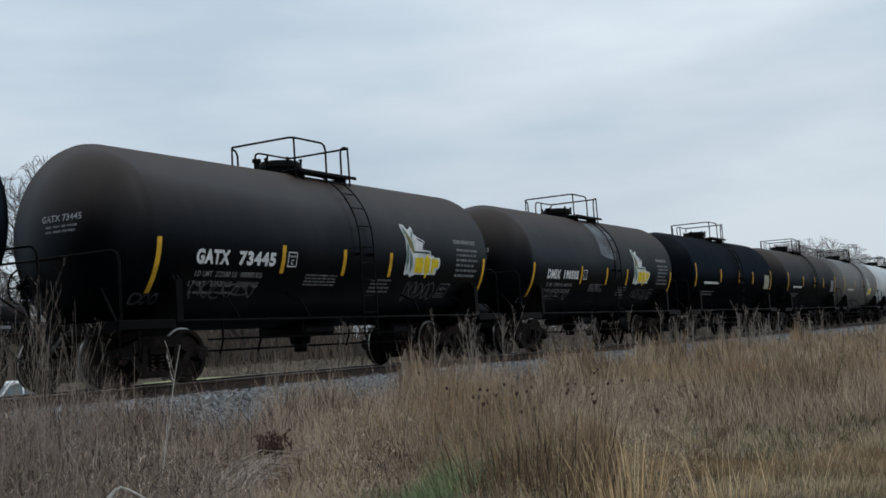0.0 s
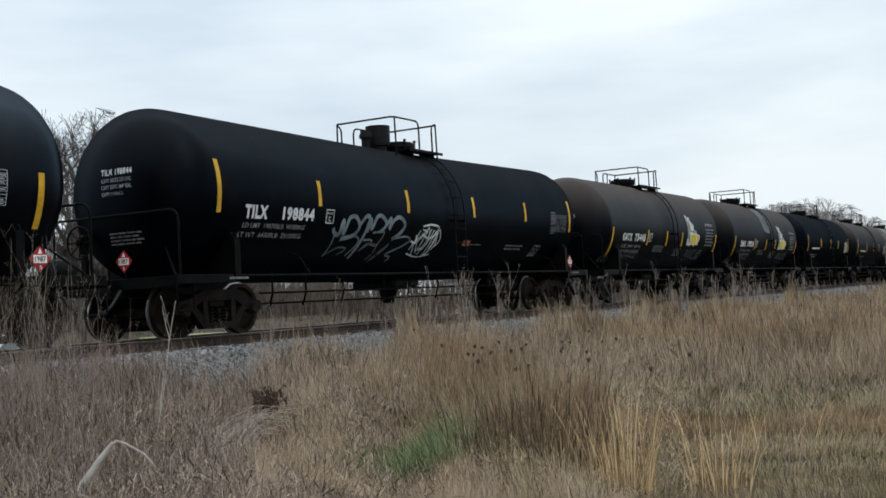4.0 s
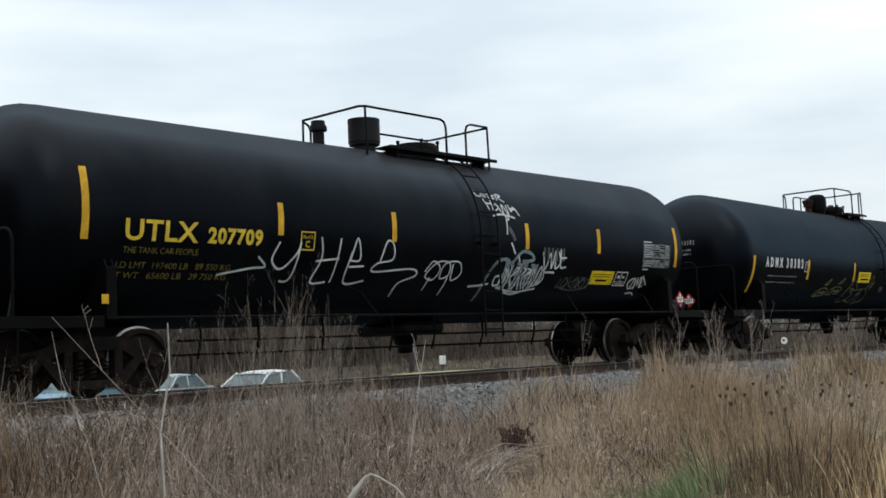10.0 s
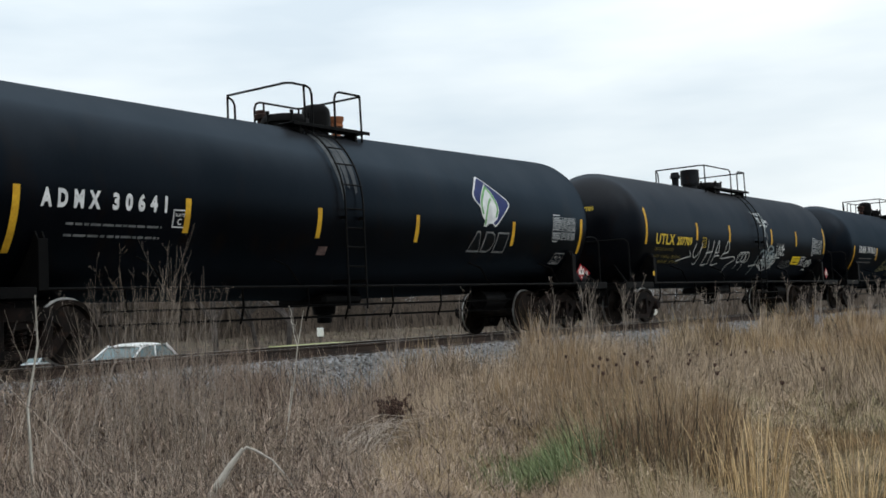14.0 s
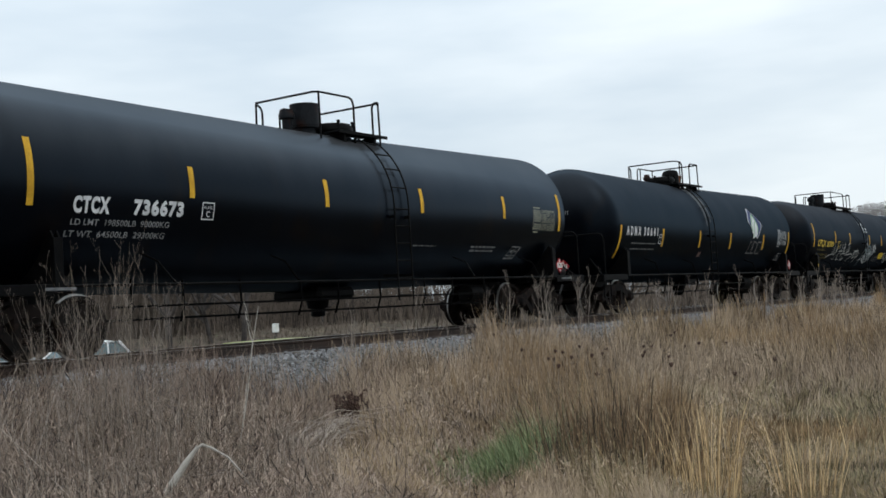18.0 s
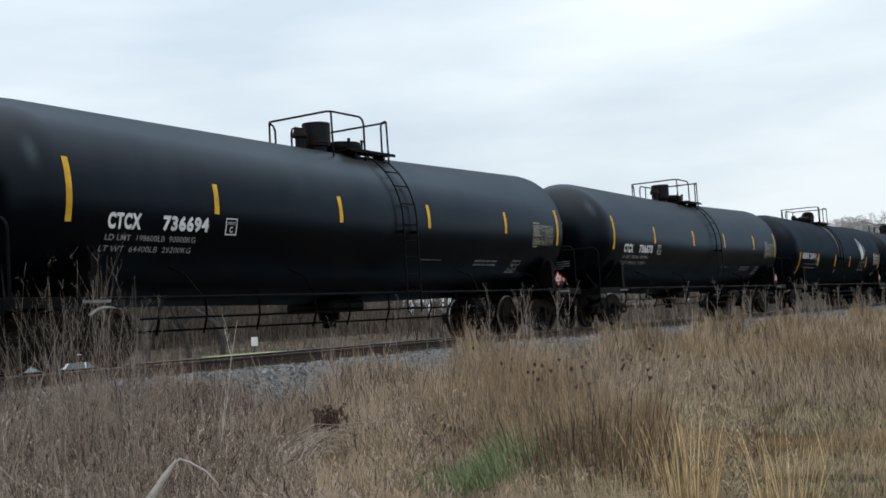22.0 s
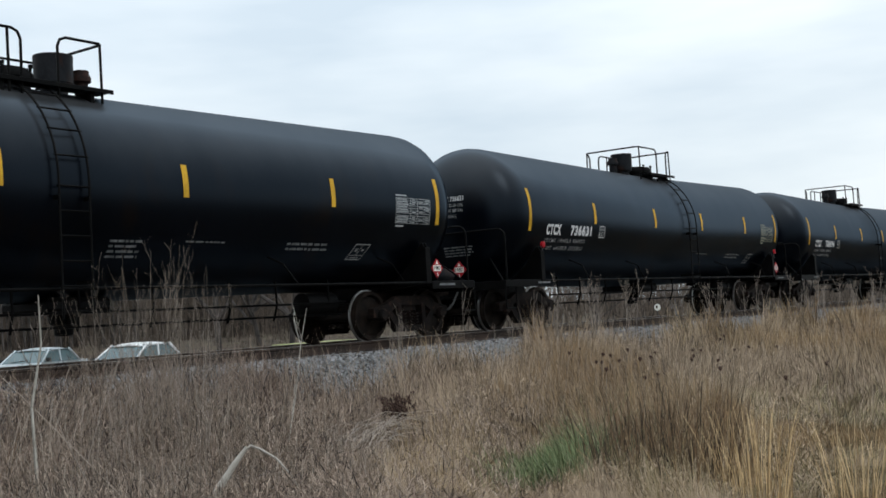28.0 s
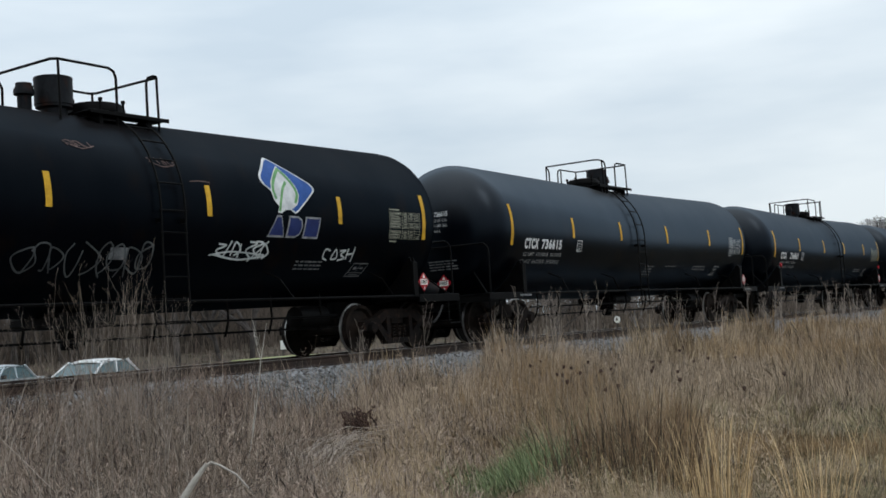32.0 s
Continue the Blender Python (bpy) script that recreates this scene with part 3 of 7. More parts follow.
def rect(x0, x1, z0, z1):
    return [(x0, z0), (x1, z0), (x1, z1), (x0, z1)]


def letters(text, x0, x1, z0, z1, bold=0.022):
    """The outline of a line of writing, fitted into a rectangle."""
    cu = bpy.data.curves.new("writing", "FONT")
    cu.body, cu.resolution_u, cu.offset, cu.space_character = text, 3, bold, 1.0 + 3.2 * bold
    ob = new("writing", cu)
    bpy.context.view_layer.update()
    mesh = bpy.data.meshes.new_from_object(ob.evaluated_get(bpy.context.evaluated_depsgraph_get()))
    bm = bmesh.new()
    bm.from_mesh(mesh)
    bpy.data.objects.remove(ob)
    bpy.data.curves.remove(cu)
    bpy.data.meshes.remove(mesh)
    xs, ys = [p.co.x for p in bm.verts], [p.co.y for p in bm.verts]
    for p in bm.verts:
        p.co = Vector((x0 + (p.co.x - min(xs)) / (max(xs) - min(xs)) * (x1 - x0), 0, z0 + (p.co.y - min(ys)) / (max(ys) - min(ys)) * (z1 - z0)))
    return bm


def write(car, sp, text, x0, x1, z0, z1, mat, name="lettering", bold=0.05):
    ob = part(name, wrapped(letters(text, x0, x1, z0, z1, bold), sp.side), mat, car, "", 0)
    if z1 - z0 < 0.13:
        tagged(ob, kind="stuff")


def write_end(car, sp, text, y0, y1, z0, z1, mat):
    part("end_lettering", wrapped(letters(text, y0, y1, z0, z1), lambda y, z: sp.end(y, z)), mat, car, "", 0)


def bars(seed, x0, x1, z0, z1, rows, fill=0.45):
    """Rows of small bars, in place of fine print that cannot be read."""
    rnd, out = random.Random(seed), []
    step = (z1 - z0) / rows
    for k in range(rows):
        x = x0
        stop = x1 - rnd.random() * 0.3 * (x1 - x0) * (k % 2)
        while x < stop:
            w = rnd.uniform(0.05, 0.2)
            out.append(rect(x, min(x + w, x1), z1 - (k + fill) * step, z1 - k * step))
            x += w + rnd.uniform(0.018, 0.04)
    return out


def fine_print(car, sp, seed, x0, x1, z0, z1, rows, mat=None):
    tagged(part("fine_print", wrapped(flat(bars(seed, x0, x1, z0, z1, rows)), sp.side), mat or FAINT, car, "", 0), kind="stuff")


def outline_box(car, sp, x0, x1, z0, z1, w=0.018, slant=0.0, mat=None, inner=True):
    s = lambda poly: [(x + slant * (z - z0), z) for x, z in poly]
    polys = [s(rect(x0, x1, z1 - w, z1)), s(rect(x0, x1, z0, z0 + w)), s(rect(x0, x0 + w, z0 + w, z1 - w)), s(rect(x1 - w, x1, z0 + w, z1 - w))]
    if inner:
        u = lambda f: x0 + f * (x1 - x0)
        v = lambda f: z0 + f * (z1 - z0)
        polys += [s(rect(u(p), u(q), v(m), v(n))) for p, q, m, n in ((0.2, 0.38, 0.52, 0.72), (0.62, 0.8, 0.56, 0.68), (0.05, 0.95, 0.27, 0.31), (0.48, 0.52, 0.31, 0.95), (0.2, 0.8, 0.12, 0.18))]
    part("stencil_box", wrapped(flat(polys), sp.side), mat or WHITE, car, "", 0)


def plate_box(car, sp, x0, x1, z0, z1, mat=None):
    outline_box(car, sp, x0, x1, z0, z1, mat=mat, inner=False)
    h, w = z1 - z0, x1 - x0
    write(car, sp, "PLATE", x0 + 0.16 * w, x1 - 0.16 * w, z1 - 0.38 * h, z1 - 0.22 * h, mat or WHITE, "plate_lettering", 0.0)
    write(car, sp, "C", x0 + 0.36 * w, x1 - 0.36 * w, z0 + 0.16 * h, z0 + 0.5 * h, mat or WHITE, "plate_lettering", 0.01)


def data_panel(car, sp, x0, x1, z0, z1, mat, seed):
    """A ruled inspection table: border, rules and cells of fine print."""
    rnd, polys = random.Random(seed), []
    w, h, rows = x1 - x0, (z1 - z0) / 10, 10
    for k in range(rows + 1):
        z = z0 + k * h
        polys.append(rect(x0, x1, z - 0.0035, z + 0.0035))
    for f in (0.0, 0.42, 0.62, 0.82, 1.0):
        polys.append(rect(x0 + f * w - 0.005, x0 + f * w + 0.005, z0, z1))
    tagged(part("panel_grid", wrapped(flat(polys), sp.side), mat, car, "", 0), "ruled inspection data table", kind="stuff")
    cells = []
    for k in range(rows):
        low, high = z0 + (k + 0.34) * h, z0 + (k + 0.66) * h
        if k == 3:
            continue
        cells.append(rect(x0 + 0.02, x0 + w * rnd.uniform(0.3, 0.4), low, high))
        for f in (0.45, 0.65, 0.85):
            if rnd.random() < 0.7:
                cells.append(rect(x0 + f * w + 0.01, x0 + (f + rnd.uniform(0.09, 0.13)) * w, low, high))
    tagged(part("panel_print", wrapped(flat(cells), lambda x, z: sp.side(x, z, 0.006)), mat, car, "", 0), kind="stuff")
    part("panel_heading", wrapped(flat([rect(x0, x0 + 0.32, z1 + 0.035, z1 + 0.06)]), sp.side), mat, car, "", 0)
    part("panel_footing", wrapped(flat([rect(x0 + 0.02, x0 + 0.24, z0 - 0.065, z0 - 0.04)]), sp.side), mat, car, "", 0)


def stripe(car, sp, x, z0, z1, w=0.105):
    part("reflective_stripe", wrapped(flat([rect(x - w / 2, x + w / 2, z0, z1)]), lambda a, b: sp.side(a, b, 0.006)), YELLOW, car, "", 0)


def ribbon(points, w):
    """A brush stroke of width w through points, as flat pieces; a curve smooths the corners."""
    pts = [Vector((x, z)) for x, z in points]
    fine = []
    for i in range(len(pts) - 1):
        a, b, c, d = pts[max(i - 1, 0)], pts[i], pts[i + 1], pts[min(i + 2, len(pts) - 1)]
        for k in range(6):
            t = k / 6
            fine.append(0.5 * (2 * b + (c - a) * t + (2 * a - 5 * b + 4 * c - d) * t * t + (3 * b - a - 3 * c + d) * t ** 3))
    fine.append(pts[-1])
    quads = []
    for i in range(len(fine) - 1):
        d = fine[i + 1] - fine[i]
        if d.length < 1e-5:
            continue
        n = Vector((-d.y, d.x)).normalized() * w / 2
        e = d.normalized() * w * 0.25
        quads.append([tuple(p) for p in (fine[i] - n - e, fine[i] + n - e, fine[i + 1] + n + e, fine[i + 1] - n + e)])
    return quads


def spray(car, sp, strokes, w, mat, name="graffiti", label="sprayed graffiti strokes"):
    geo = Geo()
    for k, stroke in enumerate(strokes):
        for j, quad in enumerate(ribbon(stroke, w)):
            lift = 0.007 + 0.0012 * (k % 4) + 0.0003 * (j % 3)
            geo.add([sp.side(x, z, lift) for x, z in quad], [(0, 1, 2, 3)])
    tagged(part(name, geo, mat, car, "", 0), label, kind="stuff")


def scribble(seed, x0, x1, z0, z1, n, reach=0.3):
    """Loops and slashes that fill a patch like a tag that cannot be read."""
    rnd, out = random.Random(seed), []
    for k in range(n):
        cx = x0 + (k + 0.5) / n * (x1 - x0)
        pts, a = [], rnd.uniform(0, 6)
        for i in range(rnd.randint(4, 7)):
            a += rnd.uniform(0.8, 2.2)
            pts.append((cx + reach * (x1 - x0) * 0.5 * math.cos(a) * rnd.uniform(0.4, 1.0), (z0 + z1) / 2 + (z1 - z0) * 0.5 * math.sin(a) * rnd.uniform(0.6, 1.0)))
        out.append(pts)
    return out


def slashes(seed, x0, x1, z0, z1, n, slant=0.1):
    """Spiky upright strokes joined now and then, like a quick tag."""
    rnd, out = random.Random(seed), []
    step = (x1 - x0) / n
    for k in range(n):
        x = x0 + (k + 0.3) * step
        low, high = z0 + rnd.uniform(0, 0.25) * (z1 - z0), z1 - rnd.uniform(0, 0.25) * (z1 - z0)
        lean = slant + rnd.uniform(-0.06, 0.06)
        kind = rnd.random()
        if kind < 0.4:
            out.append([(x, low), (x + lean * 0.5, (low + high) / 2), (x + lean, high)])
        elif kind < 0.7:
            out.append([(x, low), (x + lean, high), (x + lean + step * 0.8, low + 0.4 * (high - low)), (x + step * 0.5, low)])
        else:
            out.append([(x + lean, high), (x + lean + step, high - 0.1 * (high - low)), (x, (low + high) / 2), (x + step * 0.9, low)])
    out.append([(x0, z0 + 0.05), ((x0 + x1) / 2, z0 - 0.02), (x1, z0 + 0.04)])
    return out


def leaf_logo(car, sp, x, z, w, h, blue, words):
    """A diamond with a leaf over an open-lettered word, as plain shapes."""
    p = lambda u, v: (x + u * w, z + v * h)
    ring = lambda s: [p(0.5 + (u - 0.5) * s, 0.5 + (v - 0.5) * s) for u, v in ((0.24, 0.97), (0.29, 1.0), (0.35, 0.97), (0.94, 0.57), (1.0, 0.49), (0.98, 0.42), (0.62, 0.04), (0.56, 0.0), (0.5, 0.03), (0.03, 0.49), (0.0, 0.58), (0.02, 0.66))]
    part("logo_border", wrapped(flat([ring(1.0)]), lambda a, b: sp.side(a, b, 0.005)), WHITE, car, "", 0)
    part("logo_diamond", wrapped(flat([ring(0.93)]), lambda a, b: sp.side(a, b, 0.009)), blue, car, "blue diamond emblem", 0)
    left = [(0.41, 0.85), (0.30, 0.72), (0.19, 0.55), (0.145, 0.38), (0.17, 0.22), (0.25, 0.11)]
    right = [(0.36, 0.05), (0.48, 0.06), (0.60, 0.16), (0.665, 0.33), (0.63, 0.5), (0.54, 0.68)]
    leaf = left + [(0.22, 0.0), (0.29, -0.01)] + right
    part("logo_leaf", wrapped(flat([[p(u, v) for u, v in leaf]]), lambda a, b: sp.side(a, b, 0.013)), WHITE, car, "white leaf emblem", 0)
    geo = Geo()
    inner = lambda pts: [(0.405 + (u - 0.405) * 0.82, 0.43 + (v - 0.43) * 0.86) for u, v in pts]
    for line, wide in (([(0.46, 0.55), (0.37, 0.42), (0.30, 0.22), (0.26, 0.04)], 0.04), (inner(left[:5]), 0.045), (inner([left[0]] + right[:1:-1]), 0.045)):
        for quad in ribbon([p(u, v) for u, v in line], wide * w):
            geo.add([sp.side(a, b, 0.017) for a, b in quad], [(0, 1, 2, 3)])
    part("logo_vein", geo, GREEN, car, "", 0)
    if words:
        x0, x1, z0, z1, mat = words
        w3, h = (x1 - x0) / 3, z1 - z0
        for k, shape in enumerate(([(0.0, 0.0), (0.36, 1.0), (0.62, 1.0), (0.98, 0.0)],
                                   [(0.06, 0.0), (0.06, 1.0), (0.6, 1.0), (0.86, 0.85), (0.96, 0.5), (0.86, 0.15), (0.6, 0.0)],
                                   [(0.05, 0.0), (0.05, 1.0), (1.0, 1.0), (1.0, 0.0)])):
            pts = [(x0 + (k + u) * w3 * 0.93 + 0.22 * v * h, z0 + v * h) for u, v in shape]
            cx, cz = sum(q[0] for q in pts) / len(pts), sum(q[1] for q in pts) / len(pts)
            part("logo_block", wrapped(flat([pts]), lambda a, b: sp.side(a, b, 0.005)), mat, car, "pale outlined emblem block", 0)
            part("logo_block_fill", wrapped(flat([[(cx + (u - cx) * 0.84, cz + (v - cz) * 0.82) for u, v in pts]]), lambda a, b: sp.side(a, b, 0.009)), BLACK_DULL if blue is NAVY else NAVY, car, "dark filled emblem block", 0)


def corn_logo(car, sp, x, z, w, h):
    """A white outlined emblem with a cob, husk leaves and yellow blocks, as plain shapes."""
    def p(pts):
        return [(x + u * w, z + v * h) for u, v in pts]
    def lay(name, shapes, lift, mat, label=""):
        part(name, wrapped(flat([p(s) for s in shapes]), lambda a, b: sp.side(a, b, lift)), mat, car, label, 0)
    edge = [(0.06, 0.02), (0.08, 0.4), (0.07, 0.73), (0.0, 0.92), (0.0, 1.0), (0.10, 0.99), (0.17, 0.89), (0.28, 0.97), (0.31, 0.92), (0.30, 0.83), (0.38, 0.77), (0.58, 0.68), (0.54, 0.60), (0.53, 0.51), (0.72, 0.50), (0.73, 0.41), (0.81, 0.40), (0.82, 0.37), (0.97, 0.37), (1.0, 0.27), (0.97, 0.16), (0.90, 0.12), (0.90, 0.03), (0.35, 0.02), (0.23, -0.03), (0.16, 0.03), (0.10, 0.0)]
    lay("logo_ground", [edge], 0.006, SPRAY, "white emblem ground")
    lay("logo_star", [[(0.36, 0.72), (0.53, 0.66), (0.48, 0.52), (0.34, 0.46), (0.30, 0.6)]], 0.009, WHITE, "white star emblem")
    lay("logo_star_rim", [q for q in ([(0.36, 0.745), (0.36, 0.715), (0.53, 0.645), (0.555, 0.665)], [(0.53, 0.645), (0.555, 0.665), (0.51, 0.51), (0.485, 0.52)], [(0.30, 0.475), (0.30, 0.445), (0.68, 0.44), (0.68, 0.47)])], 0.012, BLACK_DULL)
    lay("logo_cob", [[(0.09, 0.88), (0.13, 0.86), (0.24, 0.66), (0.30, 0.44), (0.26, 0.42), (0.16, 0.56), (0.10, 0.74)]], 0.012, OLIVE, "olive cob emblem")
    for k, leaf in enumerate(([(0.10, 0.64), (0.14, 0.55), (0.15, 0.3), (0.10, 0.06), (0.08, 0.3)], [(0.16, 0.5), (0.22, 0.4), (0.25, 0.2), (0.20, 0.04), (0.165, 0.25)], [(0.27, 0.9), (0.28, 0.82), (0.24, 0.7), (0.21, 0.76)], [(0.05, 0.95), (0.10, 0.9), (0.09, 0.78), (0.05, 0.86)])):
        lay("logo_leaf", [leaf], 0.012, TEAL, "grey-green leaf emblem")
    for block in ([(0.31, 0.06), (0.31, 0.35), (0.53, 0.35), (0.53, 0.06)],
                  [(0.56, 0.08), (0.55, 0.33), (0.60, 0.37), (0.62, 0.42), (0.65, 0.42), (0.66, 0.37), (0.72, 0.34), (0.71, 0.07), (0.66, 0.05), (0.65, -0.04), (0.61, -0.04), (0.60, 0.05)],
                  [(0.75, 0.06), (0.75, 0.34), (0.93, 0.34), (0.95, 0.25), (0.92, 0.17), (0.82, 0.16), (0.82, 0.06)]):
        lay("logo_block", [block], 0.011, YELLOW_DECAL, "yellow emblem block")


def placard(car, x, y, z=1.29, end=False):
    """A red diamond hazard board with a white number bar, on a bracket; end: it faces out of the car's end."""
    d = 0.185
    turn = Matrix.Translation((x, y, z)) @ (Matrix.Rotation(radians(-90), 4, "Z") if end else Matrix.Identity(4))
    def at(geo):
        geo.v = [tuple(turn @ Vector(p)) for p in geo.v]
        return geo
    board = part("placard", at(Geo().slab([(-d, 0), (0, -d), (d, 0), (0, d)], 0, 0.012)), RED, car, "red diamond hazard placard", 0)
    part("placard_number_bar", at(Geo().box(-0.115, 0.115, -0.005, 0, -0.056, 0.056)), SIGN, board, "", 0)
    for text, u, v, u1, v1, ink in (("1987", -0.098, -0.04, 0.098, 0.04, FRAME), ("3", -0.018, -0.146, 0.018, -0.094, SIGN)):
        digits = letters(text, u, u1, v, v1, 0.03)
        for p in digits.verts:
            p.co = turn @ Vector((p.co.x, -0.008, p.co.z))
        ink_geo = Geo()
        ink_geo.merge(digits)
        part("placard_number", ink_geo, ink, board, "", 0)
    part("placard_flame", at(Geo().slab([(-0.04, 0.076), (0.04, 0.076), (0.018, 0.112), (0, 0.15), (-0.02, 0.106)], -0.005, 0)), SIGN, board, "", 0)
    part("placard_holder", at(Geo().box(-0.012, 0.012, 0.012, 0.03, -0.29, 0.1)), FRAME, car)


def placards(car, sp):
    placard(car, sp.half - 1.75, -1.5)
    placard(car, -(sp.half - 0.54), -0.36, 1.33, end=True)


def arc(c, r, a0, a1, n=5):
    """Points (u, v) on an arc about c."""
    return [(c[0] + r * math.cos(radians(a0 + (a1 - a0) * k / n)), c[1] + r * math.sin(radians(a0 + (a1 - a0) * k / n))) for k in range(n + 1)]


def wheel_mesh():
    g = Geo().lathe([(0.06, 0.07), (0.10, 0.07), (0.12, 0.02), (0.36, -0.01), (0.385, 0.05), (0.45, 0.055), (0.457, -0.055), (0.487, -0.06), (0.487, -0.09), (0.39, -0.095), (0.37, -0.04), (0.12, -0.06), (0.10, -0.1), (0.06, -0.1)], axis="y", n=32)
    m = g.mesh("wheel", 30)
    m.materials.append(WHEEL)
    m.materials.append(TREAD)
    for f in m.polygons:
        r = math.hypot(f.center.x, f.center.z)
        if r > 0.452 and len(f.vertices) == 4:
            f.material_index = 1
    return m


WHEEL_MESH = wheel_mesh()


def truck(car, x0):
    """Two wheelsets, two side frames with springs and a bolster, about x0."""
    for k in (-0.89, 0.89):
        axle = part("wheelset", Geo().lathe([(0.075, -1.05), (0.075, -0.7), (0.09, -0.6), (0.08, 0), (0.09, 0.6), (0.075, 0.7), (0.075, 1.05)], axis="y", n=12), WHEEL, car, "", at=(x0 + k, 0, 0.457))
        for s in (-1, 1):
            w = new("wheel", WHEEL_MESH)
            w.parent, w.location = axle, (0, s * 0.76, 0)
            w.rotation_euler = (0, 0, 0 if s > 0 else math.pi)
    for s in (-1, 1):
        y = s * 1.0
        top = [(-1.12, 0.42), (-1.12, 0.58), (-0.72, 0.66), (-0.4, 0.80), (0.4, 0.80), (0.72, 0.66), (1.12, 0.58), (1.12, 0.42), (0.98, 0.40), (0.72, 0.44), (0.42, 0.62), (-0.42, 0.62), (-0.72, 0.44), (-0.98, 0.40)]
        low = [(-0.74, 0.50), (-0.60, 0.52), (-0.30, 0.24), (0.30, 0.24), (0.60, 0.52), (0.74, 0.50), (0.42, 0.13), (-0.42, 0.13)]
        g = Geo().slab([(x0 + a, b) for a, b in top], y - 0.07, y + 0.07).slab([(x0 + a, b) for a, b in low], y - 0.075, y + 0.075)
        for a in (-0.36, 0.36):
            g.box(x0 + a - 0.06, x0 + a + 0.06, y - 0.08, y + 0.08, 0.2, 0.66, 0.01)
        frame_ob = part("side_frame", g, TRUCK, car, "rusty cast truck side frame", 20)
        for a in (-0.18, 0.0, 0.18):
            coil = [(x0 + a + 0.062 * math.cos(t * 1.05), y + 0.062 * math.sin(t * 1.05), 0.245 + 0.0095 * t) for t in range(27)]
            part("spring", Geo().tube(coil, 0.016, 5), TRUCK, frame_ob)
        for a in (-0.89, 0.89):
            part("bearing_cap", Geo().lathe([(0.12, 0.0), (0.12, 0.10), (0.09, 0.15), (0.03, 0.15)] if s > 0 else [(0.03, -0.15), (0.09, -0.15), (0.12, -0.10), (0.12, 0.0)], (x0 + a, y, 0.457), "y", 14), TRUCK, frame_ob)
    part("truck_bolster", Geo().box(x0 - 0.2, x0 + 0.2, -1.02, 1.02, 0.5, 0.74, 0.02).box(x0 - 0.35, x0 + 0.35, -0.35, 0.35, 0.72, 0.9, 0.02), TRUCK, car)
    for k in (-0.38, 0.38):
        part("brake_beam", Geo().tube([(x0 + k, -0.8, 0.36), (x0 + k * 0.8, 0, 0.36), (x0 + k, 0.8, 0.36)], 0.035, 6), TRUCK, car)


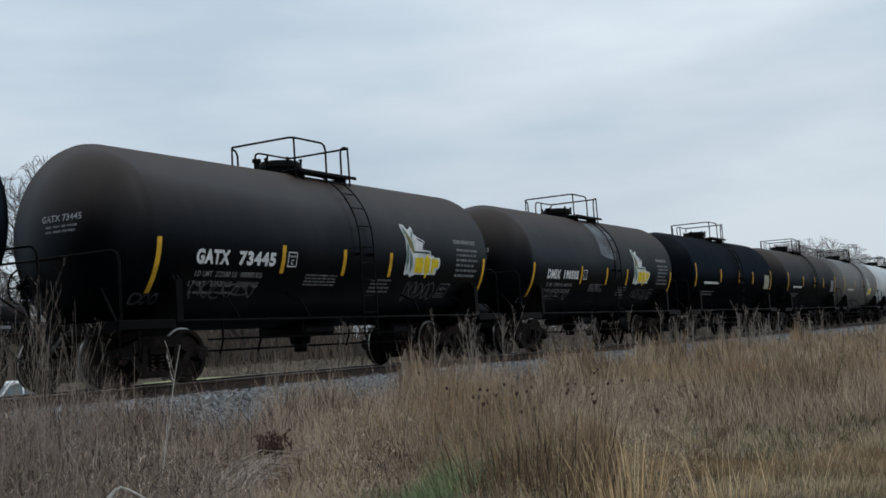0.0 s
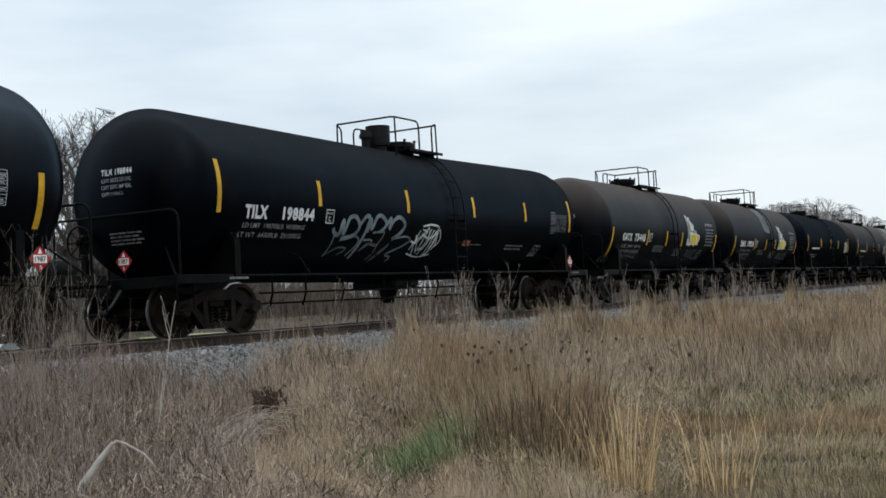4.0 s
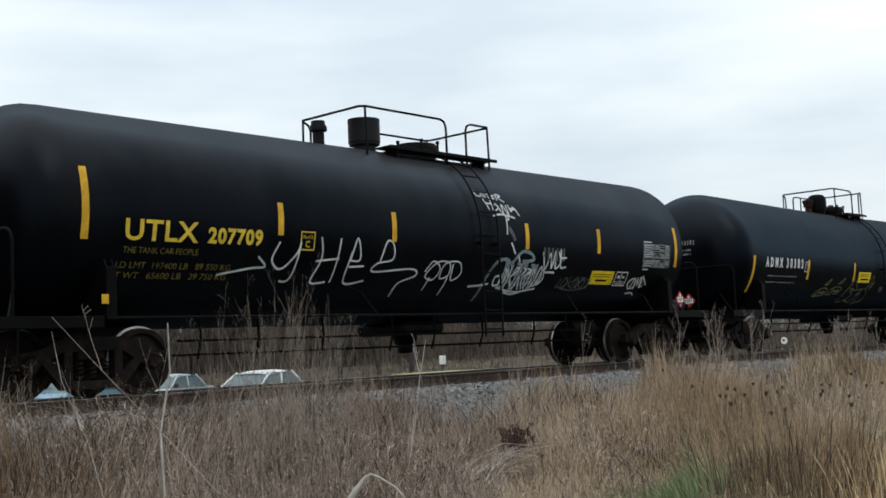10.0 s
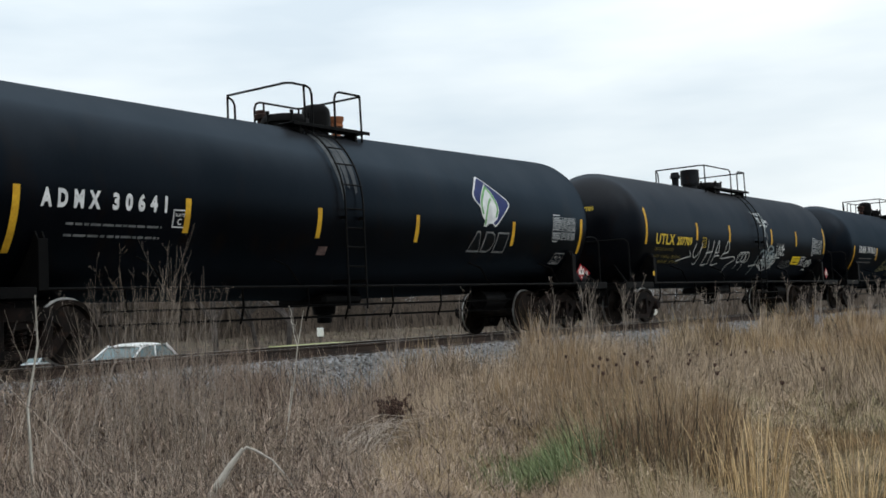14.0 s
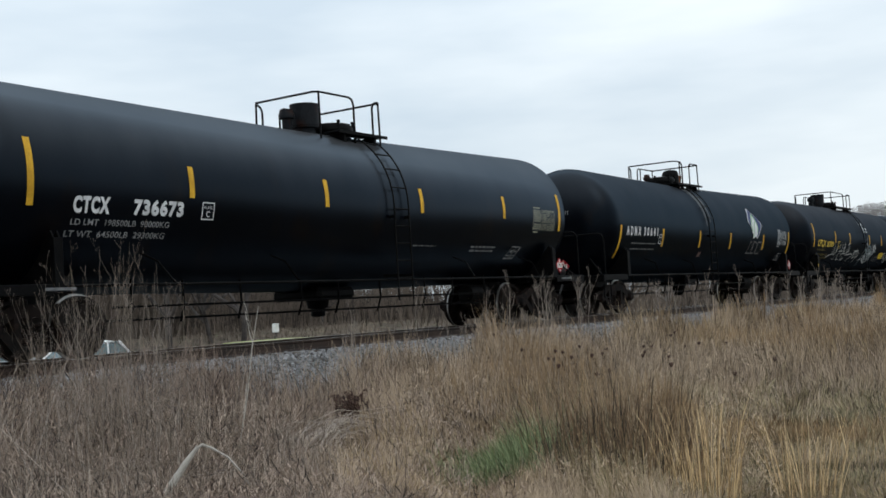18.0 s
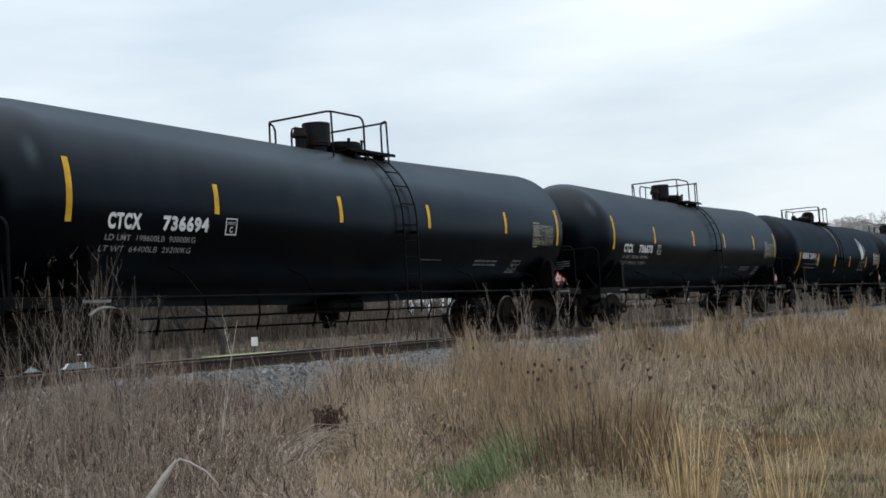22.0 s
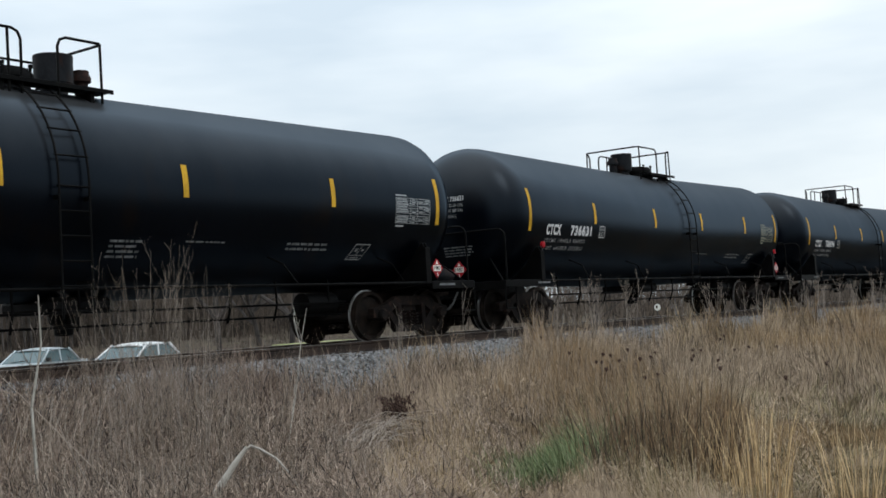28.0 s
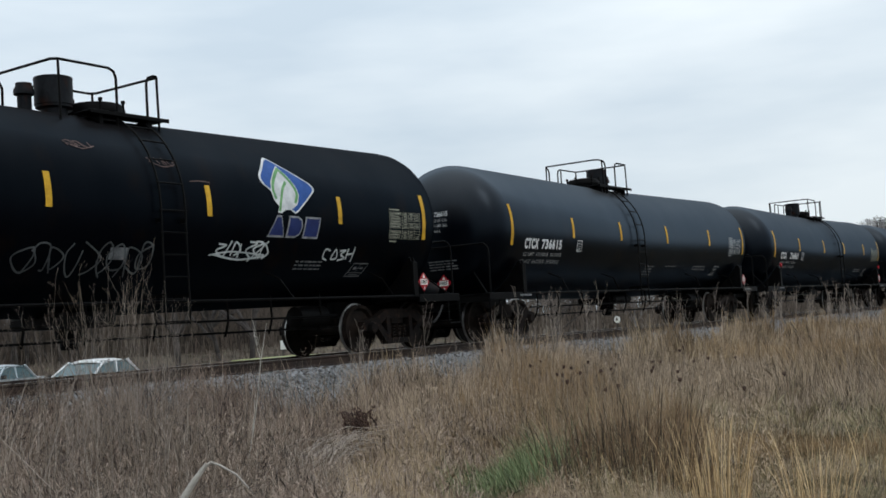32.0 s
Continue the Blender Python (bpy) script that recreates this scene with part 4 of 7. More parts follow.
def tank_car(sp, paint, platform_steel=None):
    """A tank car with no lettering yet."""
    car = new("tank_car")
    hc, R, zc, hd, half = sp.hc, sp.radius, sp.zc, sp.head, sp.half
    prof = []
    for k in range(13):
        a = radians(90 * k / 12)
        prof.append((max(0.004, R * math.sin(a) ** (2 / sp.power)), -hc - hd * math.cos(a) ** (2 / sp.power) if k < 12 else -hc))
    n = 14
    prof += [(R, -hc + 2 * hc * k / n) for k in range(1, n)]
    prof += [(r, -x) for r, x in reversed(prof[:13])]
    shell = Geo().lathe(prof, (0, 0, 0), "x", 72)
    shell.v = [(x, y, z + sp.axis(x)) for x, y, z in shell.v]
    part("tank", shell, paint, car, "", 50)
    # frame ends, platforms, bolsters
    for s in (-1, 1):
        a, b = s * (sp.trucks - 1.2), s * (half - 0.55)
        part("stub_sill", Geo().box(min(a, b), max(a, b), -0.28, 0.28, 0.72, 1.02, 0.02), FRAME, car)
        a = s * (sp.trucks + 0.1)
        plat = Geo().box(min(a, b), max(a, b), -1.5, 1.5, 0.985, 1.03, 0.008)
        plat.box(min(a, b), max(a, b), -1.52, -1.46, 0.90, 1.05, 0.008).box(min(a, b), max(a, b), 1.46, 1.52, 0.90, 1.05, 0.008)
        e = s * (half - 0.58)
        plat.box(e - 0.03, e + 0.03, -1.5, 1.5, 0.86, 1.04, 0.006)
        part("end_platform", plat, FRAME, car)
        for off in (-0.05, 0.05):
            x = s * sp.trucks + off
            for t in (-1, 1):
                ys = [1.50, 1.50, 1.44, 1.30, 1.12, 0.85, 0.5, 0.3, 0.3]
                zs = [1.0, 1.66, 1.78] + [zc - math.sqrt(R * R - y * y) + 0.02 for y in ys[3:8]] + [0.9]
                outline = [(t * y, z) for y, z in zip(ys, zs)]
                k = len(outline)
                web = Geo().add([(x - 0.012, y, z) for y, z in outline] + [(x + 0.012, y, z) for y, z in outline],
                                [tuple(range(k)), tuple(range(2 * k - 1, k - 1, -1))] + [(i, i + k, (i + 1) % k + k, (i + 1) % k) for i in range(k)])
                part("bolster_web", web, FRAME, car)
        for y in (-1.515, 1.515):
            part("bolster_cap", Geo().box(s * sp.trucks - 0.075, s * sp.trucks + 0.075, y - 0.015, y + 0.015, 1.0, 1.68, 0.006), FRAME, car)
        # coupler
        x = s * (half - 0.5)
        g = Geo().box(min(x, s * half), max(x, s * half), -0.09, 0.09, 0.80, 0.95, 0.02)
        g.box(s * half - 0.14, s * half + 0.14, -0.17, 0.17, 0.76, 1.0, 0.05)
        part("coupler", g, TRUCK, car, "rusty knuckle coupler")
        hose = [(s * (half - 0.45), -0.35, 0.85), (s * (half - 0.25), -0.36, 0.62), (s * (half - 0.1), -0.33, 0.5), (s * (half - 0.02), -0.28, 0.52)]
        part("air_hose", Geo().tube(hose, 0.025, 6), RUBBER, car)
        # hand rail across the end
        x = s * (hc + hd + 0.02)
        up = [(-1.46, 1.03)] + [(y, z) for y, z in arc((-1.28, 1.95), 0.18, 180, 90)] + [(y, z) for y, z in arc((1.28, 1.95), 0.18, 90, 0)] + [(1.46, 1.03)]
        part("end_handrail", Geo().tube([(x, y, z) for y, z in up], 0.021, 8), FRAME, car)
        part("end_brace", Geo().tube([(s * (hc + 0.25), -0.35, 2.0), (x, -1.36, 1.05)], 0.019, 6), FRAME, car)
        # grab irons and sill step on the near corner
        x = s * (half - 0.75)
        part("sill_step", Geo().tube([(x - 0.2, -1.5, 0.98), (x - 0.2, -1.5, 0.5), (x - 0.18, -1.5, 0.46), (x + 0.18, -1.5, 0.46), (x + 0.2, -1.5, 0.5), (x + 0.2, -1.5, 0.98)], 0.017, 6), FRAME, car)
        truck(car, s * sp.trucks)
    # side rails with struts
    for s in (-1, 1):
        part("side_rail", Geo().tube([(-sp.trucks, s * 1.5, 1.02), (sp.trucks, s * 1.5, 1.02)], 0.024, 8), FRAME, car)
        m = 5
        for k in range(m):
            x = -sp.trucks + (k + 0.75) * 2 * sp.trucks / m
            if abs(x) > 0.9:
                part("side_strut", Geo().tube([(x, s * 1.5, 1.02), (x - 0.34, s * (R - 0.03), 1.36 if R > 1.5 else 1.3), (x - 0.36, s * (R - 0.36), 1.5)], 0.016, 5), FRAME, car)
    # brake rods and hangers below the tank
    for y, z in ((-0.75, 0.72), (-0.62, 0.52)):
        part("brake_rod", Geo().tube([(-sp.trucks + 1.5, y, z), (sp.trucks - 1.5, y, z)], 0.02, 6), FRAME, car)
    k = 0
    x = -sp.trucks + 1.9
    while x < sp.trucks - 1.8:
        part("rod_hanger", Geo().tube([(x, -0.72, 1.15), (x, -0.74, 0.72), (x + 0.03, -0.62, 0.46)], 0.02, 5), FRAME, car)
        x += 1.05 + 0.25 * (k % 3)
        k += 1
    part("brake_cylinder", Geo().lathe([(0.05, -0.5), (0.2, -0.46), (0.2, 0.3), (0.06, 0.34), (0.04, 0.7)], (sp.trucks - 2.0, -0.55, 0.72), "x", 18), FRAME, car)
    part("outlet_saddle", Geo().box(-0.55, 0.55, -0.6, 0.6, 0.72, 0.95, 0.1), FRAME, car)
    part("bottom_outlet", Geo().lathe([(0.11, 0.40), (0.14, 0.42), (0.14, 0.55), (0.2, 0.57), (0.24, 0.78), (0.24, 0.9)], (0.1, 0, 0), "z", 16), FRAME, car)
    # brake wheel on the far half of the end
    x, yb, zb = -(half - 0.60), 0.74, 1.72
    wheel = [(x, yb + 0.28 * math.cos(a), zb + 0.28 * math.sin(a)) for a in [2 * math.pi * j / 24 for j in range(25)]]
    hand = part("hand_brake", Geo().tube(wheel, 0.018, 6), FRAME, car, "round hand brake wheel")
    spokes = Geo()
    for a in range(0, 360, 45):
        spokes.tube([(x + 0.04, yb, zb), (x, yb + 0.28 * math.cos(radians(a)), zb + 0.28 * math.sin(radians(a)))], 0.011, 5)
    spokes.lathe([(0.02, -0.05), (0.06, -0.03), (0.06, 0.06)], (x, yb, zb), "x", 12)
    part("brake_spokes", spokes, FRAME, hand)
    part("brake_housing", Geo().box(x + 0.05, x + 0.2, yb - 0.1, yb + 0.1, 1.52, 1.86, 0.04).box(x + 0.08, x + 0.16, yb - 0.05, yb + 0.05, 1.02, 1.5), FRAME, car)
    chain = [(x + 0.12, yb - 0.05, 1.46), (x + 0.14, yb - 0.2, 1.2), (x + 0.2, yb - 0.42, 1.03)]
    part("brake_chain", Geo().tube(chain, 0.014, 5), TRUCK, car)
    part("air_reservoir", Geo().lathe([(0.05, -0.3), (0.12, -0.27), (0.145, -0.2), (0.145, 0.2), (0.12, 0.27), (0.05, 0.3)], (hc + 0.8, -0.9, 1.178), "x", 18), HOUSING, car, "rust-stained dark air reservoir")
    top_works(car, sp)
    ladder(car, sp)
    return car


def ladder(car, sp):
    R, zc = sp.radius, sp.zc
    x0 = TOP[sp.top][1]
    x1 = x0 + 0.47
    reach = R + 0.09
    a0 = math.degrees(math.acos(min(1.0, 0.5 / reach)))
    def path(x):
        over = [(x, -reach * math.cos(radians(a)), zc + reach * math.sin(radians(a))) for a in range(int(a0), 4, -6)]
        return over + [(x, -reach, zc), (x, -reach, zc - 0.5), (x, -reach, 0.62)]
    lad = part("ladder", Geo().tube(path(x0), 0.017, 6).tube(path(x1), 0.017, 6), FRAME, car, "black steel side ladder")
    rungs = [(-reach * math.cos(radians(a)), zc + reach * math.sin(radians(a))) for a in (66, 53, 40, 27, 13)]
    rungs += [(-reach, zc - 0.05 - 0.33 * k) for k in range(6)]
    for y, z in rungs:
        part("rung", Geo().tube([(x0 - 0.03, y, z), (x1 + 0.03, y, z)], 0.014, 6), FRAME, lad)
    for z in (zc - 0.2, 1.1):
        for x in (x0, x1):
            part("ladder_bracket", Geo().box(x - 0.02, x + 0.02, -reach - 0.01, -R + 0.25 if z < 1.5 else -R + 0.05, z - 0.03, z + 0.03), FRAME, lad)


def top_works(car, sp):
    """Walkway, guard rails, manway and valves on top of the tank."""
    top = sp.zc + sp.radius
    (xl, gl, gr, xr), lx, manway, housing, style, relief = TOP[sp.top]
    px = -0.95 if sp.top == "wide" else min(manway - 0.5, gl - 0.55)
    deck = Geo().box(px, xr + 0.12, -0.85, -0.47, top - 0.045, top - 0.02, 0.005).box(px, xr + 0.12, -0.87, -0.85, top - 0.075, top - 0.012, 0.004)
    for x in (px + 0.25, xr - 0.2):
        deck.box(x - 0.03, x + 0.03, -0.8, 0.8, top - 0.22, top - 0.06)
    part("walkway", deck, FRAME, car, "black steel walkway grating")
    part("walkway", Geo().box(px, xr + 0.12, 0.47, 0.85, top - 0.06, top - 0.02, 0.006), FRAME, car)
    h, r = top + (0.60 if sp.top in ("wide", "low") else 0.66), 0.021
    on = lambda y: sp.zc + math.sqrt(sp.radius ** 2 - y * y)
    def hook(x0, x1, y):
        """From a leg at x0 up and round into a level bar towards x1."""
        s = 0.14 if x1 > x0 else -0.14
        return [(x0, y, on(y)), (x0, y, h - 0.14), (x0 + 0.3 * s, y, h - 0.04), (x0 + s, y, h)]
    left = hook(xl + 0.25, xl, 0.8)[:2] + [(xl + 0.2, 0.8, h - 0.05), (xl + 0.08, 0.8, h), (xl, 0.72, h), (xl, -0.72, h), (xl + 0.08, -0.8, h)] + hook(gl, xl, -0.8)[::-1]
    part("guard_rail", Geo().tube(left, r, 8), FRAME, car)
    right = hook(gr, xr, -0.8) + [(xr - 0.06, -0.8, h), (xr, -0.72, h), (xr, 0.72, h), (xr - 0.08, 0.8, h)] + hook(max(xl + 0.75, min(gl, -0.1)), xr, 0.8)[::-1]
    part("guard_rail", Geo().tube(right, r, 8), FRAME, car)
    for x, y in ((xl + 0.06, 0.78), (xl + 0.08, -0.79) if gl - xl > 0.6 else (gl - 0.2, -0.8), (xr - 0.03, -0.78), (xr - 0.03, 0.78), ((gr + xl) / 2 + 0.4, 0.8)):
        part("rail_post", Geo().tube([(x, y, h), (x, y * 1.02, on(y))], r * 0.95, 8), FRAME, car)
    part("manway", Geo().lathe([(0.40, top - 0.12), (0.40, top + 0.10), (0.45, top + 0.11), (0.45, top + 0.17), (0.4, top + 0.25), (0.15, top + 0.29)], (manway, 0, 0), "z", 24), FRAME, car, "round bolted manway cover")
    for a in range(0, 360, 60):
        c, s = 0.44 * math.cos(radians(a)), 0.44 * math.sin(radians(a))
        part("cover_bolt", Geo().lathe([(0.022, top + 0.06), (0.022, top + 0.25), (0.035, top + 0.25), (0.035, top + 0.3)], (manway + c, s, 0), "z", 6), FRAME, car)
    if style == "drum":
        part("valve_housing", Geo().lathe([(0.2, top - 0.08), (0.2, top + 0.1), (0.27, top + 0.12), (0.27, top + 0.16), (0.285, top + 0.165), (0.285, top + 0.55), (0.29, top + 0.555), (0.285, top + 0.585), (0.14, top + 0.59)], (housing, 0, 0), "z", 32), HOUSING, car, "round black valve housing")
        part("relief_valve", Geo().lathe([(0.1, top - 0.06), (0.1, top + 0.24), (0.15, top + 0.26), (0.15, top + 0.33), (0.12, top + 0.38), (0.12, top + 0.43), (0.04, top + 0.44)], (relief, 0, 0), "z", 18), RUSTY if "turned" in sp.top else HOUSING, car, "rust-stained relief valve")
    elif style == "cap":
        turned = "turned" in sp.top
        hb = 0.58 if turned else 0.62
        part("valve_housing", Geo().lathe([(0.22, top - 0.06), (0.23, top + 0.1), (0.275, top + 0.12), (0.275, top + hb - 0.2), (0.255, top + hb - 0.1), (0.19, top + hb - 0.03), (0.05, top + hb)], (housing, 0, 0), "z", 28), FRAME, car, "domed black valve cover")
        part("relief_valve", Geo().lathe([(0.09, top - 0.06), (0.09, top + 0.2), (0.14, top + 0.21), (0.14, top + 0.25), (0.12, top + 0.26), (0.155, top + 0.34), (0.155, top + 0.40), (0.05, top + 0.42)], (relief, 0, 0), "z", 16), ORANGE if turned else RUSTY, car, "rusty orange relief valve" if turned else "dark rusty relief valve")
        vx, vy = (-1.0, 0.35) if turned else (1.22, 0.1)
        part("vent_valve", Geo().lathe([(0.07, top - 0.06), (0.07, top + 0.2), (0.12, top + 0.22), (0.12, top + 0.3), (0.09, top + 0.32), (0.09, top + 0.38), (0.04, top + 0.39)], (vx, vy, 0), "z", 14), RUSTY, car, "dark rusty vent valve")
    else:
        part("relief_valve", Geo().lathe([(0.06, top - 0.06), (0.06, top + 0.14), (0.09, top + 0.16), (0.09, top + 0.22)], (relief, -0.1, 0), "z", 12), FRAME, car)


def short_stripes(car, sp, xs, z0, z1):
    for x in xs:
        stripe(car, sp, x, z0, z1)


def standard_marks(car, sp, name, number, limits, panel, seed, dx=0.0):
    """The lettering of the black lease cars: name, number, load limits, panel and boxes."""
    write(car, sp, name, -6.70 + 0.6 * dx, -6.07 + 0.6 * dx, 2.03, 2.27, WHITE)
    write(car, sp, number, -5.64 + 2 * dx, -4.68 + 2 * dx, 2.03, 2.27, WHITE, "number")
    for k, line in enumerate(limits):
        write(car, sp, line, -6.70 - 0.06 * k + dx / 2, -4.92 - 0.04 * k + dx / 2, 1.87 - 0.16 * k, 1.955 - 0.16 * k, WORN_WHITE, "load_limit_lettering", 0.006)
    plate_box(car, sp, -4.30, -4.04, 2.01, 2.28)
    data_panel(car, sp, 6.12, 7.14, 2.12, 2.58, panel, seed)
    outline_box(car, sp, 5.25 + dx, 5.65 + dx, 1.46, 1.73, slant=0.5, mat=WORN_WHITE)
    fine_print(car, sp, seed, 3.65 + dx, 4.65 + dx, 1.56, 1.72, 2)
    fine_print(car, sp, seed + 1, 1.5 + dx, 2.3 + dx, 1.66, 1.71, 1)
    write_end(car, sp, name + " " + number, -0.27, 0.43, 2.82, 2.93, WHITE)
    for k, line in enumerate(("CAPY 30133 US GAL", "CAPY 25091 IMP GAL", "CAPY 114066 L")):
        write_end(car, sp, line, -0.27, 0.42 - 0.18 * (k == 2), 2.70 - 0.115 * k, 2.77 - 0.115 * k, WORN_WHITE)
    part("end_print", wrapped(flat(bars(seed + 4, -0.17, 0.55, 1.6, 1.84, 4)), lambda y, z: sp.end(y, z)), FAINT, car, "", 0)
    for x in (-6.78, 6.78):
        part("platform_print", Geo().box(x - 0.25 + (0.8 if x > 0 else -0.2), x + 0.25 + (0.8 if x > 0 else -0.2), -1.523, -1.52, 0.96, 1.0), FAINT, car, "", 0)


def lease_stripes(car, sp, xs=(-4.52, -1.3, 1.63, 4.8)):
    stripe(car, sp, -7.40, 2.10, 3.02)
    stripe(car, sp, 7.38, 2.12, 3.0)
    short_stripes(car, sp, xs, 2.33, 2.82)
    placards(car, sp)


CARS = []


def on_track(car, centre, label):
    tagged(car, label, "tank car", "cars of the freight train")
    CARS.append((car, centre))
    return car


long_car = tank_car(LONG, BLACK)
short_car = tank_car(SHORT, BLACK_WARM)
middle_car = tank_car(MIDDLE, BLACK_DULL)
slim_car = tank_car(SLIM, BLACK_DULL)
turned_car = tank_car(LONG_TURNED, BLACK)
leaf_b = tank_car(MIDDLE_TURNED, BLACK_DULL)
HERE = Matrix.Identity(4)


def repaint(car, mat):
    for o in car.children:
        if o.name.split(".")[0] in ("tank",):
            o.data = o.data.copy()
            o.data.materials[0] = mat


def another(car):
    return copy_thing(car, HERE)


lease = [another(long_car), another(long_car), turned_car]
tilx, leaf_c, = another(long_car), another(long_car)
repaint(tilx, BLACK_MATT)
repaint(leaf_c, BLACK_MATT)
repaint(slim_car, BLACK_WORN)
corn = [another(short_car) for k in range(5)]

# four alike lease cars
for car, centre, number, limits, seed, panel in (
        (long_car, -69.86, "736673", ("LD LMT  198500LB  90000KG", "LT WT  64500LB  29300KG"), 11, PANEL),
        (lease[0], -88.03, "736694", ("LD LMT  198600LB  90000KG", "LT WT  64400LB  29200KG"), 21, PANEL),
        (lease[1], -106.12, "736631", ("LD LMT  198400LB  90000KG", "LT WT  64600LB  29300KG"), 31, PANEL),
        (lease[2], -124.25, "736615", ("LD LMT  198300LB  90000KG", "LT WT  64700LB  29300KG"), 41, PANEL_W)):
    standard_marks(car, LONG, "CTCX", number, limits, panel, seed, -0.2 if number == "736615" else 0.0)
    lease_stripes(car, LONG, (-4.5, -1.83, 1.19, 4.42) if number == "736615" else (-4.52, -1.3, 1.63, 4.8))
    on_track(car, centre, "glossy black tank car with white stencilled lettering and yellow stripes")
for x in (-7.0, 7.1):
    part("marker_reflector", Geo().lathe([(0.02, -1.58), (0.07, -1.57), (0.075, -1.53)], (x, 0, 1.80), "y", 14), RED, lease[1], "round red reflector")
fine_print(lease[2], LONG, 45, -0.05, 0.5, 1.42, 1.7, 4)

# the black car with a large tag
standard_marks(tilx, LONG, "TILX", "198844", ("LD LMT  198700LB  90100KG", "LT WT  64300LB  29100KG"), FAINT, 51)
lease_stripes(tilx, LONG, (-4.52, -1.3, 1.7, 4.52))
spray(tilx, LONG, [[(-3.99, 1.92), (-3.94, 1.85), (-3.77, 1.81), (-3.73, 2.01), (-3.68, 2.07), (-3.62, 1.83), (-3.52, 2.1), (-3.42, 2.17), (-3.26, 2.16), (-3.12, 2.0), (-3.17, 1.87), (-3.31, 1.79), (-3.65, 1.73)],
                   [(-3.09, 2.04), (-2.92, 2.19), (-2.79, 2.18), (-2.82, 2.01), (-2.94, 1.67), (-3.06, 1.38)],
                   [(-2.8, 1.89), (-2.73, 2.14), (-2.66, 1.95), (-2.53, 2.18), (-2.36, 2.22), (-2.19, 2.13), (-2.16, 2.02), (-2.32, 1.9)]], 0.085, SPRAY_BLUE, label="faded pale blue sprayed letters")
spray(tilx, LONG, [[(-2.14, 2.04), (-1.98, 2.18), (-1.99, 1.98), (-1.87, 2.14), (-1.67, 2.22), (-1.46, 2.14), (-1.41, 2.03), (-1.54, 1.89), (-1.79, 1.76)]], 0.085, SPRAY_BLUE, label="faded pale blue sprayed letters")
spray(tilx, LONG, [[(-3.65, 1.73), (-3.26, 1.79), (-3.05, 1.75), (-3.03, 1.63), (-3.22, 1.42)], [(-2.32, 1.9), (-2.58, 1.87), (-2.17, 1.89), (-2.25, 1.69), (-2.33, 1.62), (-2.61, 1.64), (-2.79, 1.55)],
                   [(-1.79, 1.76), (-1.29, 1.82), (-1.07, 1.75), (-1.3, 1.62), (-1.78, 1.45), (-1.56, 1.39), (-1.63, 1.3)], [(-3.9, 1.81), (-3.92, 1.57), (-3.98, 1.41)], [(-2.84, 1.72), (-2.6, 1.73), (-2.52, 1.7)]], 0.04, SPRAY_BLUE)
spray(tilx, LONG, [[(-3.96, 1.41), (-3.63, 1.56), (-3.33, 1.54), (-3.53, 1.43)], [(-2.27, 1.3), (-2.11, 1.47), (-1.86, 1.65), (-1.92, 1.57), (-2.19, 1.34)], [(-2.84, 1.51), (-2.67, 1.65), (-2.33, 1.62), (-2.3, 1.47), (-2.4, 1.34)]], 0.04, SPRAY_DIM)
spray(tilx, LONG, slashes(6, -0.98, 0.0, 1.42, 2.1, 9, 0.22), 0.026, SPRAY)
spray(tilx, LONG, [[(-0.62, 2.06), (-0.3, 2.1), (0.0, 2.08)], [(-0.62, 1.88), (-0.25, 1.8), (0.02, 1.98)], [(-1.0, 1.72), (-0.8, 1.7), (-0.85, 1.85)]], 0.045, SPRAY)
part("decal", wrapped(flat([rect(1.35, 1.7, 1.66, 1.79)]), LONG.side), ORANGE, tilx, "small red decal", 0)
on_track(tilx, 2.5, "matt black tank car with white graffiti on its side")

# the black car with a blue and white leaf emblem at the end
lease_stripes(leaf_c, LONG)
leaf_logo(leaf_c, LONG, 2.88, 2.46, 1.32, 0.98, BLUE, (2.93, 4.29, 2.05, 2.42, WORN_WHITE))
data_panel(leaf_c, LONG, 6.27, 7.24, 2.12, 2.62, PANEL, 61)
outline_box(leaf_c, LONG, 5.3, 5.75, 1.42, 1.66, slant=0.5, mat=FAINT)
spray(leaf_c, LONG, slashes(8, 1.8, 2.95, 1.7, 1.98, 7, 0.08), 0.03, SPRAY)
spray(leaf_c, LONG, [[(1.72, 1.74), (2.2, 1.8), (2.95, 1.76)], [(2.6, 1.66), (3.0, 1.98)]], 0.025, SPRAY)
spray(leaf_c, LONG, [[(4.62, 1.86), (4.5, 1.88), (4.46, 1.75), (4.58, 1.7)], [(4.7, 1.78), (4.78, 1.88), (4.84, 1.74), (4.7, 1.72), (4.72, 1.8)], [(4.9, 1.86), (5.05, 1.87), (4.94, 1.8), (5.06, 1.74), (4.9, 1.7)], [(5.12, 1.9), (5.1, 1.72)], [(5.1, 1.8), (5.28, 1.82)], [(5.3, 1.93), (5.27, 1.68)]], 0.03, SPRAY)
spray(leaf_c, LONG, scribble(10, -1.7, 0.6, 1.4, 1.92, 9, 0.2), 0.024, SPRAY_DIM)
spray(leaf_c, LONG, slashes(12, -0.8, -0.32, 3.24, 3.34, 6, -0.08), 0.014, DECAL, "scratches", "pinkish scratches in the paint")
spray(leaf_c, LONG, slashes(13, 0.6, 1.12, 3.08, 3.2, 6, -0.08), 0.014, DECAL, "scratches", "pinkish scratches in the paint")
spray(leaf_c, LONG, [[(1.3, 2.86), (1.5, 2.88), (1.72, 2.87)]], 0.016, DECAL, "scratches", "thin pinkish scratch")
fine_print(leaf_c, LONG, 62, 3.8, 4.5, 1.5, 1.68, 3)
